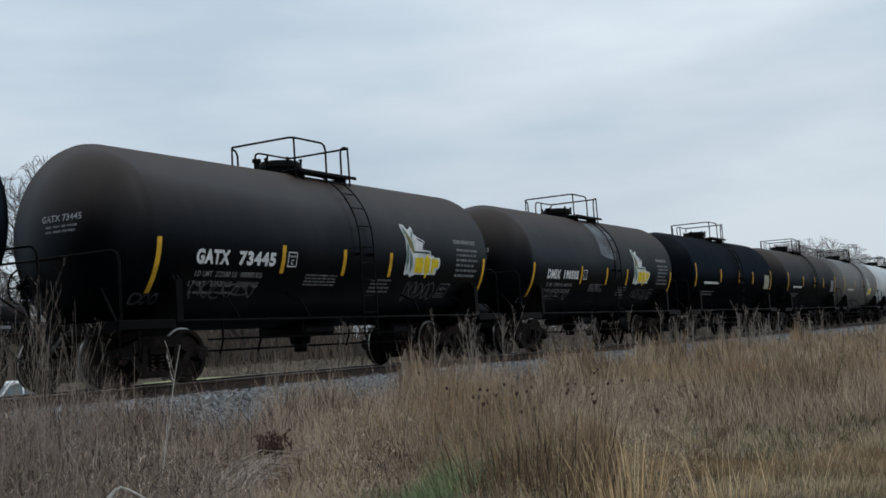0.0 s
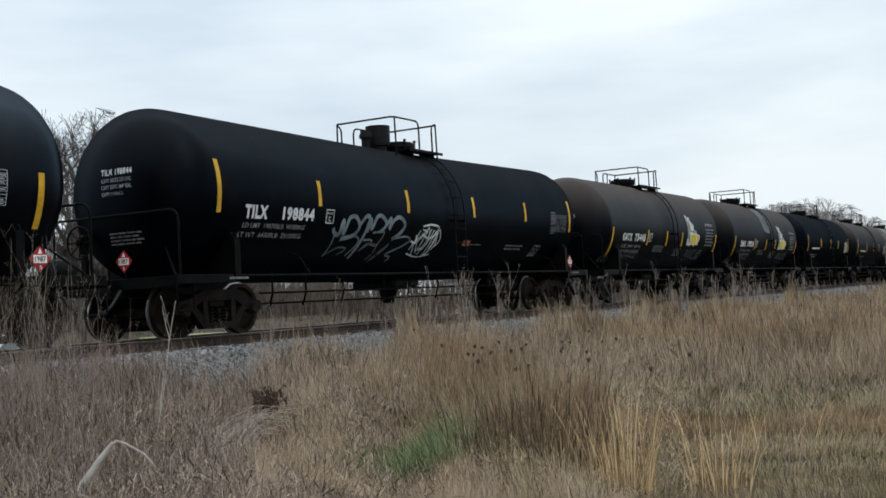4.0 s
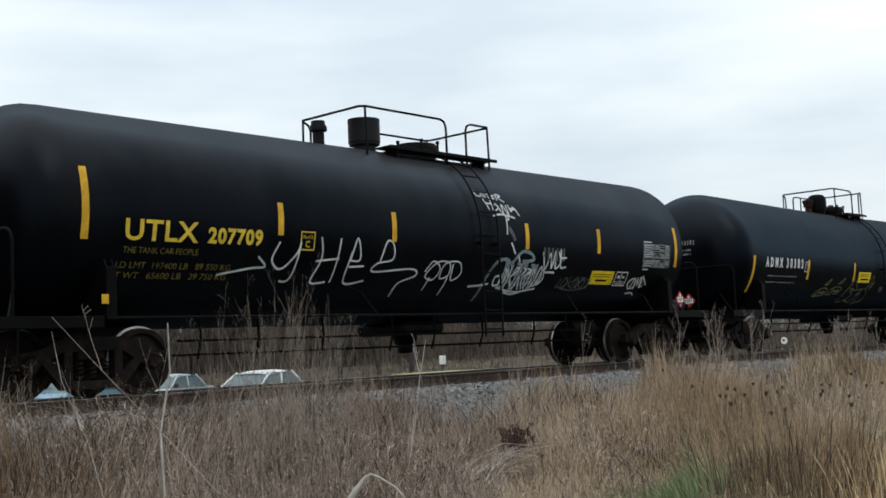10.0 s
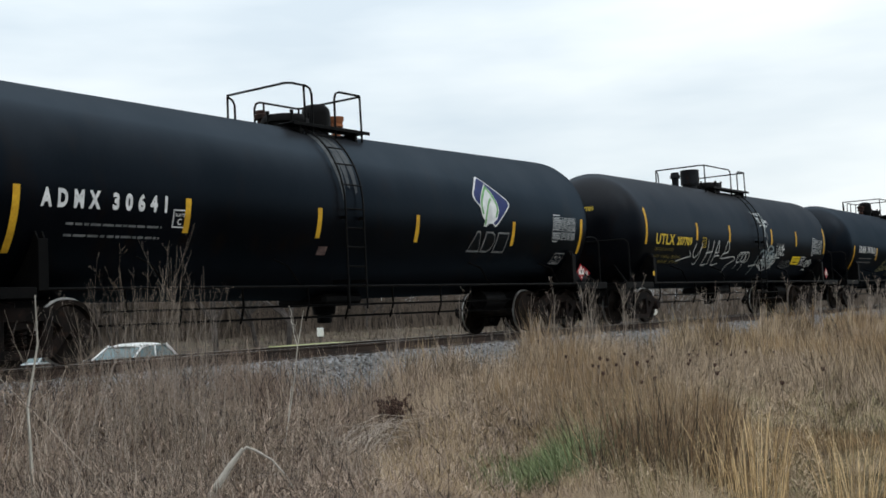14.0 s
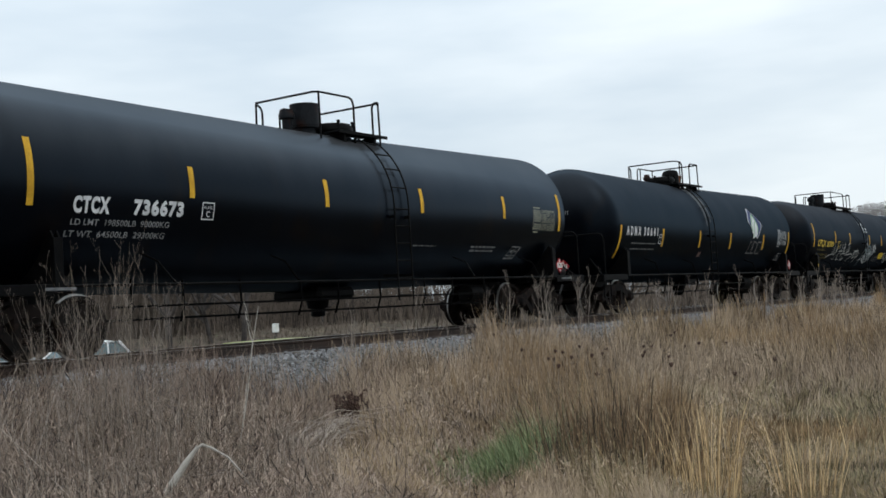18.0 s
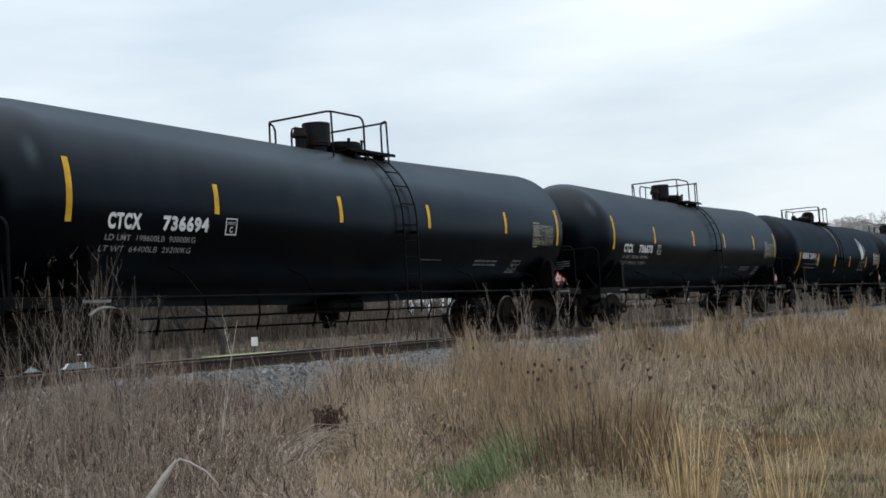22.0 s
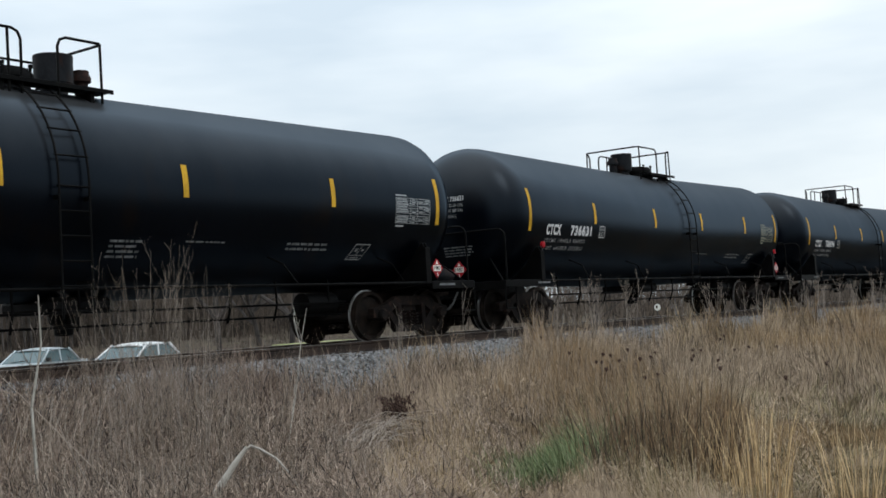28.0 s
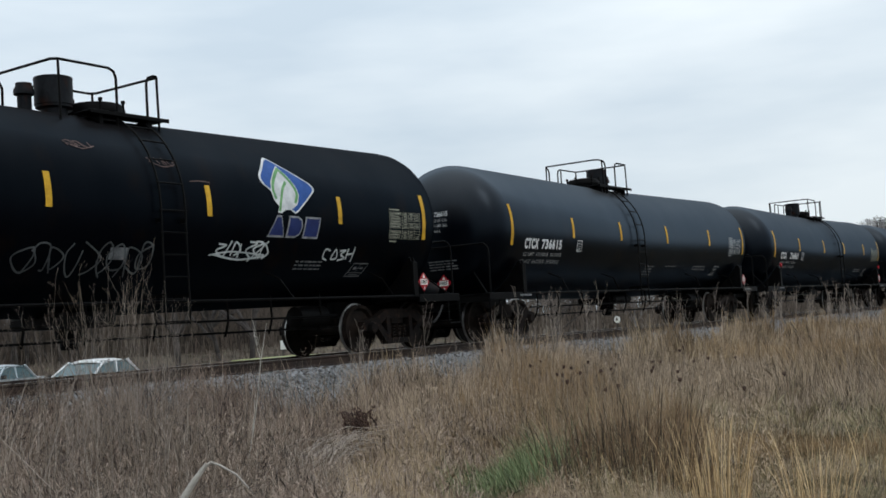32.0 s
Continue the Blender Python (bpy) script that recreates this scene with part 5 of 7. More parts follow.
part("decal", wrapped(flat([rect(-0.2, 0.12, 1.65, 1.82)]), LONG.side), FAINT, leaf_c, "small square decal", 0)
on_track(leaf_c, -142.43, "matt black tank car with a leaf emblem and graffiti")

# two cars with the leaf emblem and spaced white letters
for car, centre, number, blue, seed in ((middle_car, -15.95, "30382", NAVY, 71), (leaf_b, -51.77, "30641", NAVY, 81)):
    sp = MIDDLE
    sh = -0.24 if number == "30641" else 0.0
    write(car, sp, "A D M X", -6.68 + sh, -5.75 + sh, 2.10, 2.35, WHITE)
    write(car, sp, " ".join(number), -5.55 + sh, -4.60 + sh, 2.10, 2.35, WHITE, "number")
    for k in (0, 1):
        fine_print(car, sp, seed + k, -6.5, -4.9, 1.84 - 0.15 * k, 1.91 - 0.15 * k, 1)
    plate_box(car, sp, -4.48 + sh, -4.22 + sh, 2.02 + sh / 2, 2.28 + sh / 2)
    stripe(car, sp, -7.28, 1.5, 2.36)
    stripe(car, sp, 7.28, 1.72, 2.5)
    short_stripes(car, sp, (-4.26, -1.31, 1.81, 4.76) if number == "30382" else (-4.45, -1.6, 1.09, 4.41), 1.83, 2.33)
    px = 6.02 if number == "30641" else 5.72
    data_panel(car, sp, px, px + 0.98, 2.02, 2.5, PANEL_W, seed + 2)
    outline_box(car, sp, px + 0.22, px + 0.66, 1.48, 1.72, slant=0.4, mat=WORN_WHITE)
    leaf_logo(car, sp, 2.98, 2.2, 1.3, 1.04, blue, (2.82, 4.28, 1.68, 2.1, FAINT))
    write_end(car, sp, "A D M X  " + " ".join(number), -0.3, 0.45, 2.7, 2.81, WORN_WHITE)
    part("end_print", wrapped(flat(bars(seed + 5, -0.25, 0.35, 2.4, 2.6, 2)), lambda y, z: MIDDLE.end(y, z)), FAINT, car, "", 0)
    xd = 0.76 if number == "30382" else -1.5
    part("decal", wrapped(flat([rect(xd, xd + 0.22, 1.56, 1.7)]), sp.side), DECAL, car, "small faded pinkish decal", 0)
    placards(car, sp)
part("phone_decal", wrapped(flat([rect(-0.98, -0.14, 1.80, 2.09)]), MIDDLE.side), YELLOW_DECAL, middle_car, "yellow notice decal", 0)
part("decal_print", wrapped(flat([rect(-0.9, -0.22, 2.02, 2.035), rect(-0.86, -0.3, 1.97, 1.985), rect(-0.8, -0.3, 1.87, 1.91)]), lambda x, z: MIDDLE.side(x, z, 0.008)), BLACK_DULL, middle_car, "", 0)
for dx, dz, k in ((0.0, 0.0, 1.0), (0.78, 0.04, 1.1)):
    fish = [[(-3.52, 1.42), (-3.35, 1.56), (-3.0, 1.63), (-2.75, 1.58), (-2.9, 1.46), (-3.25, 1.42), (-3.52, 1.42)], [(-3.05, 1.70), (-2.72, 1.86), (-2.88, 1.72), (-3.08, 1.72)],
            [(-3.3, 1.46), (-3.2, 1.55), (-3.02, 1.48), (-2.92, 1.56)], [(-3.4, 1.45), (-3.1, 1.52), (-2.85, 1.52)]]
    spray(middle_car, MIDDLE, [[(-3.52 + dx + (x + 3.52) * k, z + dz) for x, z in stroke] for stroke in fish], 0.022, SPRAY_Y, label="yellowish outlined fish shape")
spray(middle_car, MIDDLE, [[(-1.15, 1.90), (-1.45, 1.62), (-1.75, 1.28), (-1.35, 1.31), (-0.95, 1.27)], [(-1.33, 1.64), (-0.98, 1.60), (-1.25, 1.56), (-1.02, 1.47), (-1.3, 1.3)],
                           [(-0.9, 1.58), (-0.45, 1.62), (-0.72, 1.44), (-0.85, 1.24)], [(-0.72, 1.44), (-0.5, 1.5), (-0.6, 1.28)], [(-0.35, 1.62), (-0.15, 1.6), (-0.08, 1.34), (-0.6, 1.22)],
                           [(-0.3, 1.80), (0.08, 2.0), (0.07, 1.86), (-0.25, 1.63)], [(-0.02, 1.6), (0.22, 1.82), (0.05, 1.72), (-0.02, 1.6)], [(-1.05, 1.78), (-1.1, 1.86), (-0.85, 1.62)]], 0.022, SPRAY_Y, label="yellowish outlined letters")
part("worn_paint", wrapped(flat([[(-1.0, 2.5), (-0.94, 2.5), (-0.86, 3.2), (-0.9, 3.8), (-1.02, 3.8), (-1.06, 3.1)], [(-0.84, 2.75), (-0.78, 2.7), (-0.7, 3.3), (-0.68, 3.82), (-0.82, 3.82), (-0.85, 3.2)], [(-0.66, 2.62), (-0.6, 2.66), (-0.52, 3.3), (-0.56, 3.8), (-0.66, 3.8), (-0.68, 3.2)]]), lambda x, z: MIDDLE.side(x, z, 0.003)), RUBBED, leaf_b, "worn grey paint under the ladder", 0)
on_track(middle_car, -15.95, "dull black tank car with a leaf emblem and faint graffiti")
on_track(leaf_b, -51.77, "dull black tank car with a leaf emblem and white lettering")

# the car with yellow lettering and white tags
sp = SLIM
write(slim_car, sp, "UTLX", -6.52, -5.38, 2.03, 2.31, STENCIL_Y, bold=0.02)
write(slim_car, sp, "207709", -5.22, -4.27, 2.03, 2.26, STENCIL_Y, "number", 0.04)
write(slim_car, sp, "THE TANK CAR PEOPLE", -6.52, -5.35, 1.87, 1.95, FAINT_Y, "slogan", 0.0)
write(slim_car, sp, "LD LMT  197400 LB   89 550 KG", -6.58, -4.75, 1.68, 1.76, FAINT_Y, "load_limit_lettering", 0.0)
write(slim_car, sp, "LT WT   65600 LB   29 750 KG", -6.62, -4.78, 1.55, 1.63, FAINT_Y, "load_limit_lettering", 0.0)
plate_box(slim_car, sp, -3.56, -3.28, 2.0, 2.28, STENCIL_Y)
stripe(slim_car, sp, -7.1, 2.02, 2.95)
stripe(slim_car, sp, 7.1, 2.0, 2.86)
short_stripes(slim_car, sp, (-3.95, -1.6, 1.87, 4.17), 2.2, 2.68)
part("decal", wrapped(flat([rect(-6.9, -6.8, 1.2, 1.32)]), lambda x, z: (x, -1.535, z)), YELLOW, slim_car, "", 0)
data_panel(slim_car, sp, 5.82, 6.85, 1.98, 2.45, PANEL_W, 91)
part("notice_decal", wrapped(flat([rect(4.05, 4.85, 1.6, 1.86)]), sp.side), YELLOW_DECAL, slim_car, "yellow notice decal", 0)
part("decal_print", wrapped(flat([rect(4.12, 4.78, 1.79, 1.803), rect(4.15, 4.72, 1.745, 1.757), rect(4.25, 4.65, 1.66, 1.695)]), lambda x, z: sp.side(x, z, 0.008)), BLACK_DULL, slim_car, "", 0)
outline_box(slim_car, sp, 4.92, 5.35, 1.58, 1.86)
spray(slim_car, sp, [[(-4.95, 1.62), (-4.4, 1.72), (-4.15, 1.75), (-4.3, 1.88)], [(-3.95, 2.1), (-4.05, 1.85), (-3.85, 1.72), (-3.6, 1.95), (-3.55, 2.1), (-3.62, 1.6), (-3.8, 1.55)],
                     [(-3.15, 2.2), (-3.1, 1.9), (-3.2, 1.55), (-2.9, 1.55)], [(-3.2, 1.85), (-2.75, 1.9)], [(-2.75, 2.2), (-2.8, 1.55)],
                     [(-2.5, 1.9), (-2.4, 2.22), (-2.3, 1.9), (-2.5, 1.88)], [(-2.5, 2.0), (-2.52, 1.55), (-2.1, 1.58)], [(-2.5, 1.78), (-2.2, 1.8)],
                     [(-1.85, 1.9), (-1.75, 2.2), (-1.6, 2.15), (-1.58, 1.92), (-1.9, 1.85), (-1.95, 1.72), (-1.1, 1.78), (-0.95, 1.68), (-1.3, 1.55), (-1.35, 1.35)]], 0.029, SPRAY)
spray(slim_car, sp, [[(-0.75, 1.75), (-0.6, 1.92), (-0.4, 1.8), (-0.5, 1.62), (-0.72, 1.68), (-0.5, 1.9), (-0.2, 1.9), (-0.15, 1.7), (-0.35, 1.65), (-0.3, 1.88), (0.05, 1.92), (0.15, 1.72), (-0.05, 1.62), (-0.1, 1.88)],
                     [(-0.6, 1.65), (-0.65, 1.45)], [(-0.15, 1.65), (-0.2, 1.38)]], 0.025, SPRAY)
spray(slim_car, sp, [[(0.61, 3.22), (0.66, 3.13), (0.76, 3.13)], [(0.76, 3.12), (0.82, 3.21), (0.89, 3.12), (0.79, 3.16)], [(0.87, 3.20), (1.00, 3.19)], [(0.94, 3.20), (0.98, 3.10)], [(1.06, 3.18), (1.03, 3.11), (1.13, 3.11), (1.06, 3.15), (1.15, 3.17)], [(1.19, 3.08), (1.21, 3.19), (1.33, 3.17), (1.24, 3.13), (1.38, 3.06)]], 0.024, SPRAY, label="small white sprayed tag")
spray(slim_car, sp, [[(0.79, 3.08), (0.89, 2.88)], [(0.98, 3.06), (1.00, 2.91)], [(0.83, 3.00), (0.99, 3.00)], [(1.08, 3.00), (0.98, 2.91), (1.06, 2.88), (1.16, 2.95), (1.08, 3.00)], [(1.11, 3.00), (1.26, 2.82), (1.26, 3.00), (1.40, 2.82), (1.38, 3.00)], [(1.45, 3.00), (1.50, 2.88), (1.58, 2.97), (1.71, 2.82)], [(1.50, 2.93), (1.64, 2.93)]], 0.026, SPRAY, label="small white sprayed tag")
spray(slim_car, sp, [[(0.95, 2.77), (1.16, 2.81), (1.42, 2.79), (1.55, 2.76)], [(1.32, 2.79), (1.38, 2.74), (1.31, 2.72), (1.29, 2.80)], [(1.30, 2.72), (1.28, 2.45)]], 0.03, SPRAY)
spray(slim_car, sp, [[(1.36, 2.56), (1.45, 2.45), (1.5, 2.36)]], 0.08, SPRAY_DIM)
spray(slim_car, sp, [[(0.82, 1.29), (0.87, 1.67), (1.05, 1.94), (1.32, 2.00), (1.50, 1.89)], [(1.50, 1.95), (1.74, 2.15), (2.01, 2.12), (2.09, 2.01), (1.79, 1.98)]], 0.06, SPRAY_BLUE, label="soft pale sprayed arcs")
spray(slim_car, sp, [[(1.40, 2.30), (1.53, 2.11)], [(1.64, 2.07), (1.70, 1.96)], [(1.26, 1.71), (1.11, 1.69), (1.13, 1.55), (1.26, 1.57), (1.26, 1.69)], [(0.48, 1.52), (0.74, 1.54), (0.98, 1.57)], [(1.55, 1.43), (1.79, 1.40), (2.01, 1.44)]], 0.035, SPRAY)
spray(slim_car, sp, slashes(16, 1.25, 2.4, 1.46, 1.9, 13, 0.07), 0.03, SPRAY, label="spiky white sprayed letters")
spray(slim_car, sp, slashes(26, 1.3, 2.35, 1.6, 1.98, 8, 0.03), 0.05, SPRAY_BLUE)
spray(slim_car, sp, [[(2.37, 2.16), (2.49, 1.85), (2.60, 2.15), (2.68, 1.88), (2.74, 2.19)], [(2.77, 2.15), (2.80, 1.88), (2.94, 1.99), (2.85, 2.18)], [(2.91, 2.22), (2.96, 1.91), (3.13, 1.91)], [(2.94, 2.07), (3.10, 2.08)], [(2.51, 1.80), (2.80, 1.80)]], 0.036, SPRAY, label="white sprayed letters with soft tops")
spray(slim_car, sp, [[(x, 2.02), (x - 0.02, 2.24)] for x in (2.42, 2.54, 2.66, 2.8, 2.92, 3.02)], 0.06, SPRAY_DIM)
spray(slim_car, sp, [[(5.61, 1.74), (5.46, 1.64), (5.57, 1.52)], [(5.64, 1.72), (5.61, 1.55), (5.72, 1.57), (5.70, 1.72), (5.64, 1.72)], [(5.74, 1.52), (5.78, 1.74), (5.83, 1.60), (5.89, 1.77), (5.93, 1.55)], [(5.96, 1.77), (5.95, 1.57), (6.03, 1.60)], [(5.95, 1.79), (6.16, 1.61)], [(5.54, 1.43), (5.77, 1.45), (5.87, 1.40)]], 0.028, SPRAY, label="small rounded sprayed tag")
spray(slim_car, sp, slashes(18, 3.0, 4.05, 1.5, 1.74, 9, 0.1), 0.022, SPRAY_DIM)
write_end(slim_car, sp, "UTLX 207709", -0.38, 0.5, 2.93, 3.04, STENCIL_Y)
part("end_print", wrapped(flat(bars(95, -0.3, 0.3, 2.42, 2.82, 6, 0.4)), lambda y, z: SLIM.end(y, z)), FAINT_Y, slim_car, "", 0)
placards(slim_car, sp)
on_track(slim_car, -33.94, "matt black tank car with yellow lettering and white graffiti")

# short corn syrup cars ahead
sp = SHORT
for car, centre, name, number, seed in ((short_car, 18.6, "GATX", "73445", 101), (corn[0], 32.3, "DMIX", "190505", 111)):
    write(car, sp, name, -4.55, -3.72, 1.96, 2.21, WHITE)
    write(car, sp, number, -3.48, -2.48, 1.96, 2.21, WHITE, "number")
    write(car, sp, "LD LMT  222500 LB  100900 KG", -4.5, -2.78, 1.76, 1.85, WORN_WHITE, "load_limit_lettering", 0.006)
    write(car, sp, "LT WT   63500 LB   28800 KG", -4.58, -2.8, 1.60, 1.69, WORN_WHITE, "load_limit_lettering", 0.006)
    fine_print(car, sp, seed, -4.5, -3.4, 1.44, 1.52, 1)
    plate_box(car, sp, -2.13, -1.86, 1.97, 2.24)
    stripe(car, sp, -5.43, 1.48, 2.36)
    stripe(car, sp, 5.43, 1.5, 2.36)
    short_stripes(car, sp, (-2.26, -0.34, 1.33), 1.85, 2.35)
    corn_logo(car, sp, 1.8, 1.9, 1.57, 1.1)
    write(car, sp, "CORN SYRUP ONLY", 4.0, 5.05, 2.66, 2.76, WORN_WHITE, "contents_lettering", 0.03)
    fine_print(car, sp, seed + 1, 4.1, 5.1, 1.85, 2.55, 6)
    fine_print(car, sp, seed + 2, -1.5, -0.5, 1.62, 1.85, 4)
    fine_print(car, sp, seed + 3, 0.75, 1.5, 1.5, 1.8, 4)
    outline_box(car, sp, 3.5, 3.95, 1.45, 1.75, slant=0.3, mat=FAINT)
    spray(car, sp, scribble(seed, -4.5, -2.8, 1.38, 1.7, 6, 0.25), 0.03, SPRAY_DIM)
    spray(car, sp, scribble(seed + 4, 2.1, 3.4, 1.4, 1.8, 5, 0.25), 0.03, SPRAY_DIM)
    spray(car, sp, scribble(seed + 5, -5.7, -5.1, 1.3, 1.5, 3, 0.4), 0.03, SPRAY_DIM)
    write_end(car, sp, name + " " + number, -0.25, 0.6, 2.70, 2.81, WORN_WHITE)
    part("end_print", wrapped(flat(bars(seed + 6, -0.16, 0.54, 2.48, 2.64, 2)), lambda y, z: SHORT.end(y, z)), FAINT, car, "", 0)
    on_track(car, centre, "weathered black tank car with a white and yellow emblem")
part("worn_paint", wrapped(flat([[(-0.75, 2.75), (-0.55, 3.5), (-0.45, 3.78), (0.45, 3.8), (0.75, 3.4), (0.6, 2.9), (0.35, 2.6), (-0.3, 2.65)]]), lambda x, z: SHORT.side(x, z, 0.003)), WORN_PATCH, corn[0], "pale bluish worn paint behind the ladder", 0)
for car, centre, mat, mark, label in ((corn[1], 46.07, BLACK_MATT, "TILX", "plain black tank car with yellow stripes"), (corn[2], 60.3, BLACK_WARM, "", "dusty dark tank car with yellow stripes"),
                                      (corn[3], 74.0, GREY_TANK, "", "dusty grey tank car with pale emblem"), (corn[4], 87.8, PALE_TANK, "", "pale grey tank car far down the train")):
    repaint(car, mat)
    stripe(car, sp, -5.43, 1.9, 2.75)
    stripe(car, sp, 5.43, 1.9, 2.75)
    short_stripes(car, sp, (-2.3, 0.3, 2.4), 2.1, 2.6)
    fine_print(car, sp, int(centre), -4.4, -2.6, 1.9, 2.1, 1, WHITE)
    fine_print(car, sp, int(centre) + 1, -4.5, -2.9, 1.55, 1.75, 2)
    part("data_panel", wrapped(flat([rect(4.3, 5.1, 1.9, 2.5)]), sp.side), PANEL if mat is BLACK_MATT else FAINT, car, "", 0)
    if mat is GREY_TANK:
        corn_logo(car, sp, 1.8, 1.75, 1.57, 1.1)
    on_track(car, centre, label)


# ---- parked vehicles and small things behind the track ----
def parked_car(name, label, paint, at, turn, length, height, hood, van=False):
    """A car: lower body, roof, glass, pillars and wheels; its front points along +x."""
    car = thing(name, label, "car", "parked cars")
    car.matrix_basis = pose(*at, 0, 0, turn)
    L, H, W = length / 2, height, 0.88
    belt = H * (0.66 if van else 0.62)
    body = [(-L, 0.35), (-L + 0.05, belt - 0.04), (-L + 0.25, belt), (L - hood, belt), (L - 0.3, belt - 0.12), (L, belt - 0.32), (L, 0.32), (L - 0.3, 0.22), (-L + 0.3, 0.22)]
    bm = bmesh.new()
    front = [bm.verts.new((x, -W, z)) for x, z in body]
    back = [bm.verts.new((x, W, z)) for x, z in body]
    bm.faces.new(front)
    bm.faces.new(list(reversed(back)))
    for i in range(len(body)):
        j = (i + 1) % len(body)
        bm.faces.new((front[i], back[i], back[j], front[j]))
    bmesh.ops.bevel(bm, geom=list(bm.edges), offset=0.07, segments=3, affect="EDGES")
    g = Geo()
    g.merge(bm)
    part("body", g, paint, car, "", 40)
    tail = -L + (0.12 if van else 0.85)
    roof_back, roof_front = -L + (0.35 if van else 1.35), L - hood - (0.75 if van else 0.72)
    wr = W - 0.2
    def slope(s, lift):
        return [(tail, s * (W - 0.03), belt - 0.02), (roof_back, s * (wr + lift), H - 0.05), (roof_front, s * (wr + lift), H - 0.05), (L - hood + 0.05, s * (W - 0.03), belt - 0.02)]
    glass = slope(-1, 0) + slope(1, 0)
    part("glass", Geo().add(glass, [(0, 1, 2, 3), (7, 6, 5, 4), (0, 4, 5, 1), (3, 2, 6, 7)]), WINDOW, car, "dark tinted car glass", 0)
    crown = Geo()
    n, x0, x1 = 9, roof_back - 0.1, roof_front + 0.12
    for s, drop in ((1, 0.0), (-1, 0.03)):
        v = []
        for i in range(n):
            for j in range(n):
                p, q = 2 * i / (n - 1) - 1, 2 * j / (n - 1) - 1
                v.append(((x0 + x1) / 2 + p * (x1 - x0) / 2, q * (wr + 0.045), H + 0.02 - 0.05 * q ** 4 - 0.03 * q * q - 0.06 * p ** 4 - 0.02 * p * p - drop))
        f = [(i * n + j, (i + 1) * n + j, (i + 1) * n + j + 1, i * n + j + 1)[::s] for i in range(n - 1) for j in range(n - 1)]
        crown.add(v, f)
    part("roof", crown, paint, car, "", 60)
    for s in (-1, 1):
        q = slope(s, 0.012)
        part("front_pillar", Geo().tube([q[3], q[2]], 0.032, 6), paint, car)
        part("rear_pillar", Geo().tube([q[0], q[1]], 0.05, 6), paint, car)
        for f in ((0.36, 0.68) if van else (0.5,)):
            lo, hi = Vector(q[0]).lerp(Vector(q[3]), f), Vector(q[1]).lerp(Vector(q[2]), f)
            part("door_pillar", Geo().tube([lo, hi], 0.03, 5), paint if not van else RUBBER, car)
        part("mirror", Geo().box(L - hood - 0.25, L - hood - 0.1, s * (W + 0.1) - 0.09, s * (W + 0.1) + 0.09, belt + 0.02, belt + 0.16, 0.03), RUBBER, car)
        if van:
            part("roof_rack", Geo().tube([(roof_back + 0.2, s * 0.55, H + 0.05), (roof_front - 0.3, s * 0.55, H + 0.05)], 0.018, 6), RUBBER, car)
        part("headlight", Geo().box(L - 0.16, L + 0.01, s * 0.62 - 0.18, s * 0.62 + 0.18, belt - 0.36, belt - 0.22, 0.03), SIGN, car, "clear headlight")
        for x in (-L + 0.85, L - 0.9):
            w = part("wheel", Geo().lathe([(0.2, -0.1), (0.31, -0.1), (0.33, -0.05), (0.33, 0.05), (0.31, 0.1), (0.2, 0.1)], (x, s * (W - 0.08), 0.33), "y", 20), RUBBER, car)
            part("rim", Geo().lathe([(0.03, s * 0.02), (0.2, s * 0.1)] if s > 0 else [(0.2, -0.1), (0.03, -0.02)], (x, s * (W - 0.08), 0.33), "y", 16), CAR_SILVER, w)
    part("windscreen_wiper", Geo().tube([(L - hood + 0.0, -0.5, belt + 0.03), (L - hood - 0.12, 0.2, belt + 0.1)], 0.012, 4), RUBBER, car)
    return car


def place(heading, d, lift=0.05):
    x, y = d * math.cos(radians(heading)), d * math.sin(radians(heading))
    return (x, y, ground_z(x, y) + lift)


parked_car("minivan", "light blue minivan with dark windows parked beyond the track", CAR_BLUE, place(61.0, 34.5, 0.04), 217, 4.8, 1.74, 1.2, True)
parked_car("sedan", "silver sedan parked in the lot", CAR_SILVER, place(56.1, 45.5, -0.1), 205, 4.6, 1.34, 1.15)
parked_car("white_car", "white car parked facing along the track", CAR_WHITE, place(51.7, 36.8, 0.0), 190, 4.3, 1.44, 1.2)

slab_at = place(42.6, 30.0)
slab = thing("low_platform", "pale yellow-green low concrete platform beyond the track", "platform", "", slab_at)
part("slab", Geo().box(-1.15, 1.15, -0.7, 0.7, 1.06, 1.18, 0.02), VERGE, slab)
for x in (-0.9, 0.0, 0.9):
    part("pier", Geo().box(x - 0.12, x + 0.12, -0.5, 0.5, -0.2, 1.06, 0.02), TIE, slab)
bench_at = place(45.6, 32.0)
rack = thing("pipe_rack", "low rack of pale green pipes", "rack", "", bench_at)
for k in range(3):
    part("pipe", Geo().tube([(-2.2, 0.1 * k, 0.75 + 0.12 * k), (2.0, 0.1 * k, 0.75 + 0.12 * k)], 0.035, 8), VERGE, rack)
for x in (-1.8, 0, 1.7):
    part("upright", Geo().tube([(x, 0.1, -0.1), (x, 0.1, 1.05)], 0.04, 6), FRAME, rack)
post_at = place(42.5, 36.0)
marker = thing("marker_post", "white square marker board on a short post", "marker", "", post_at)
part("post", Geo().tube([(0, 0, -0.2), (0, 0, 1.3)], 0.04, 8), BARK, marker)
part("board", Geo().box(-0.075, 0.075, -0.10, 0.06, 1.3, 1.58, 0.01), SIGN, marker, "white marker board")
disc_at = place(25.7, 50.0)
disc = thing("round_marker", "pale round marker on a post beside the track", "marker", "", disc_at)
part("post", Geo().tube([(0, 0, -0.2), (0, 0, 1.45)], 0.04, 8), BARK, disc)
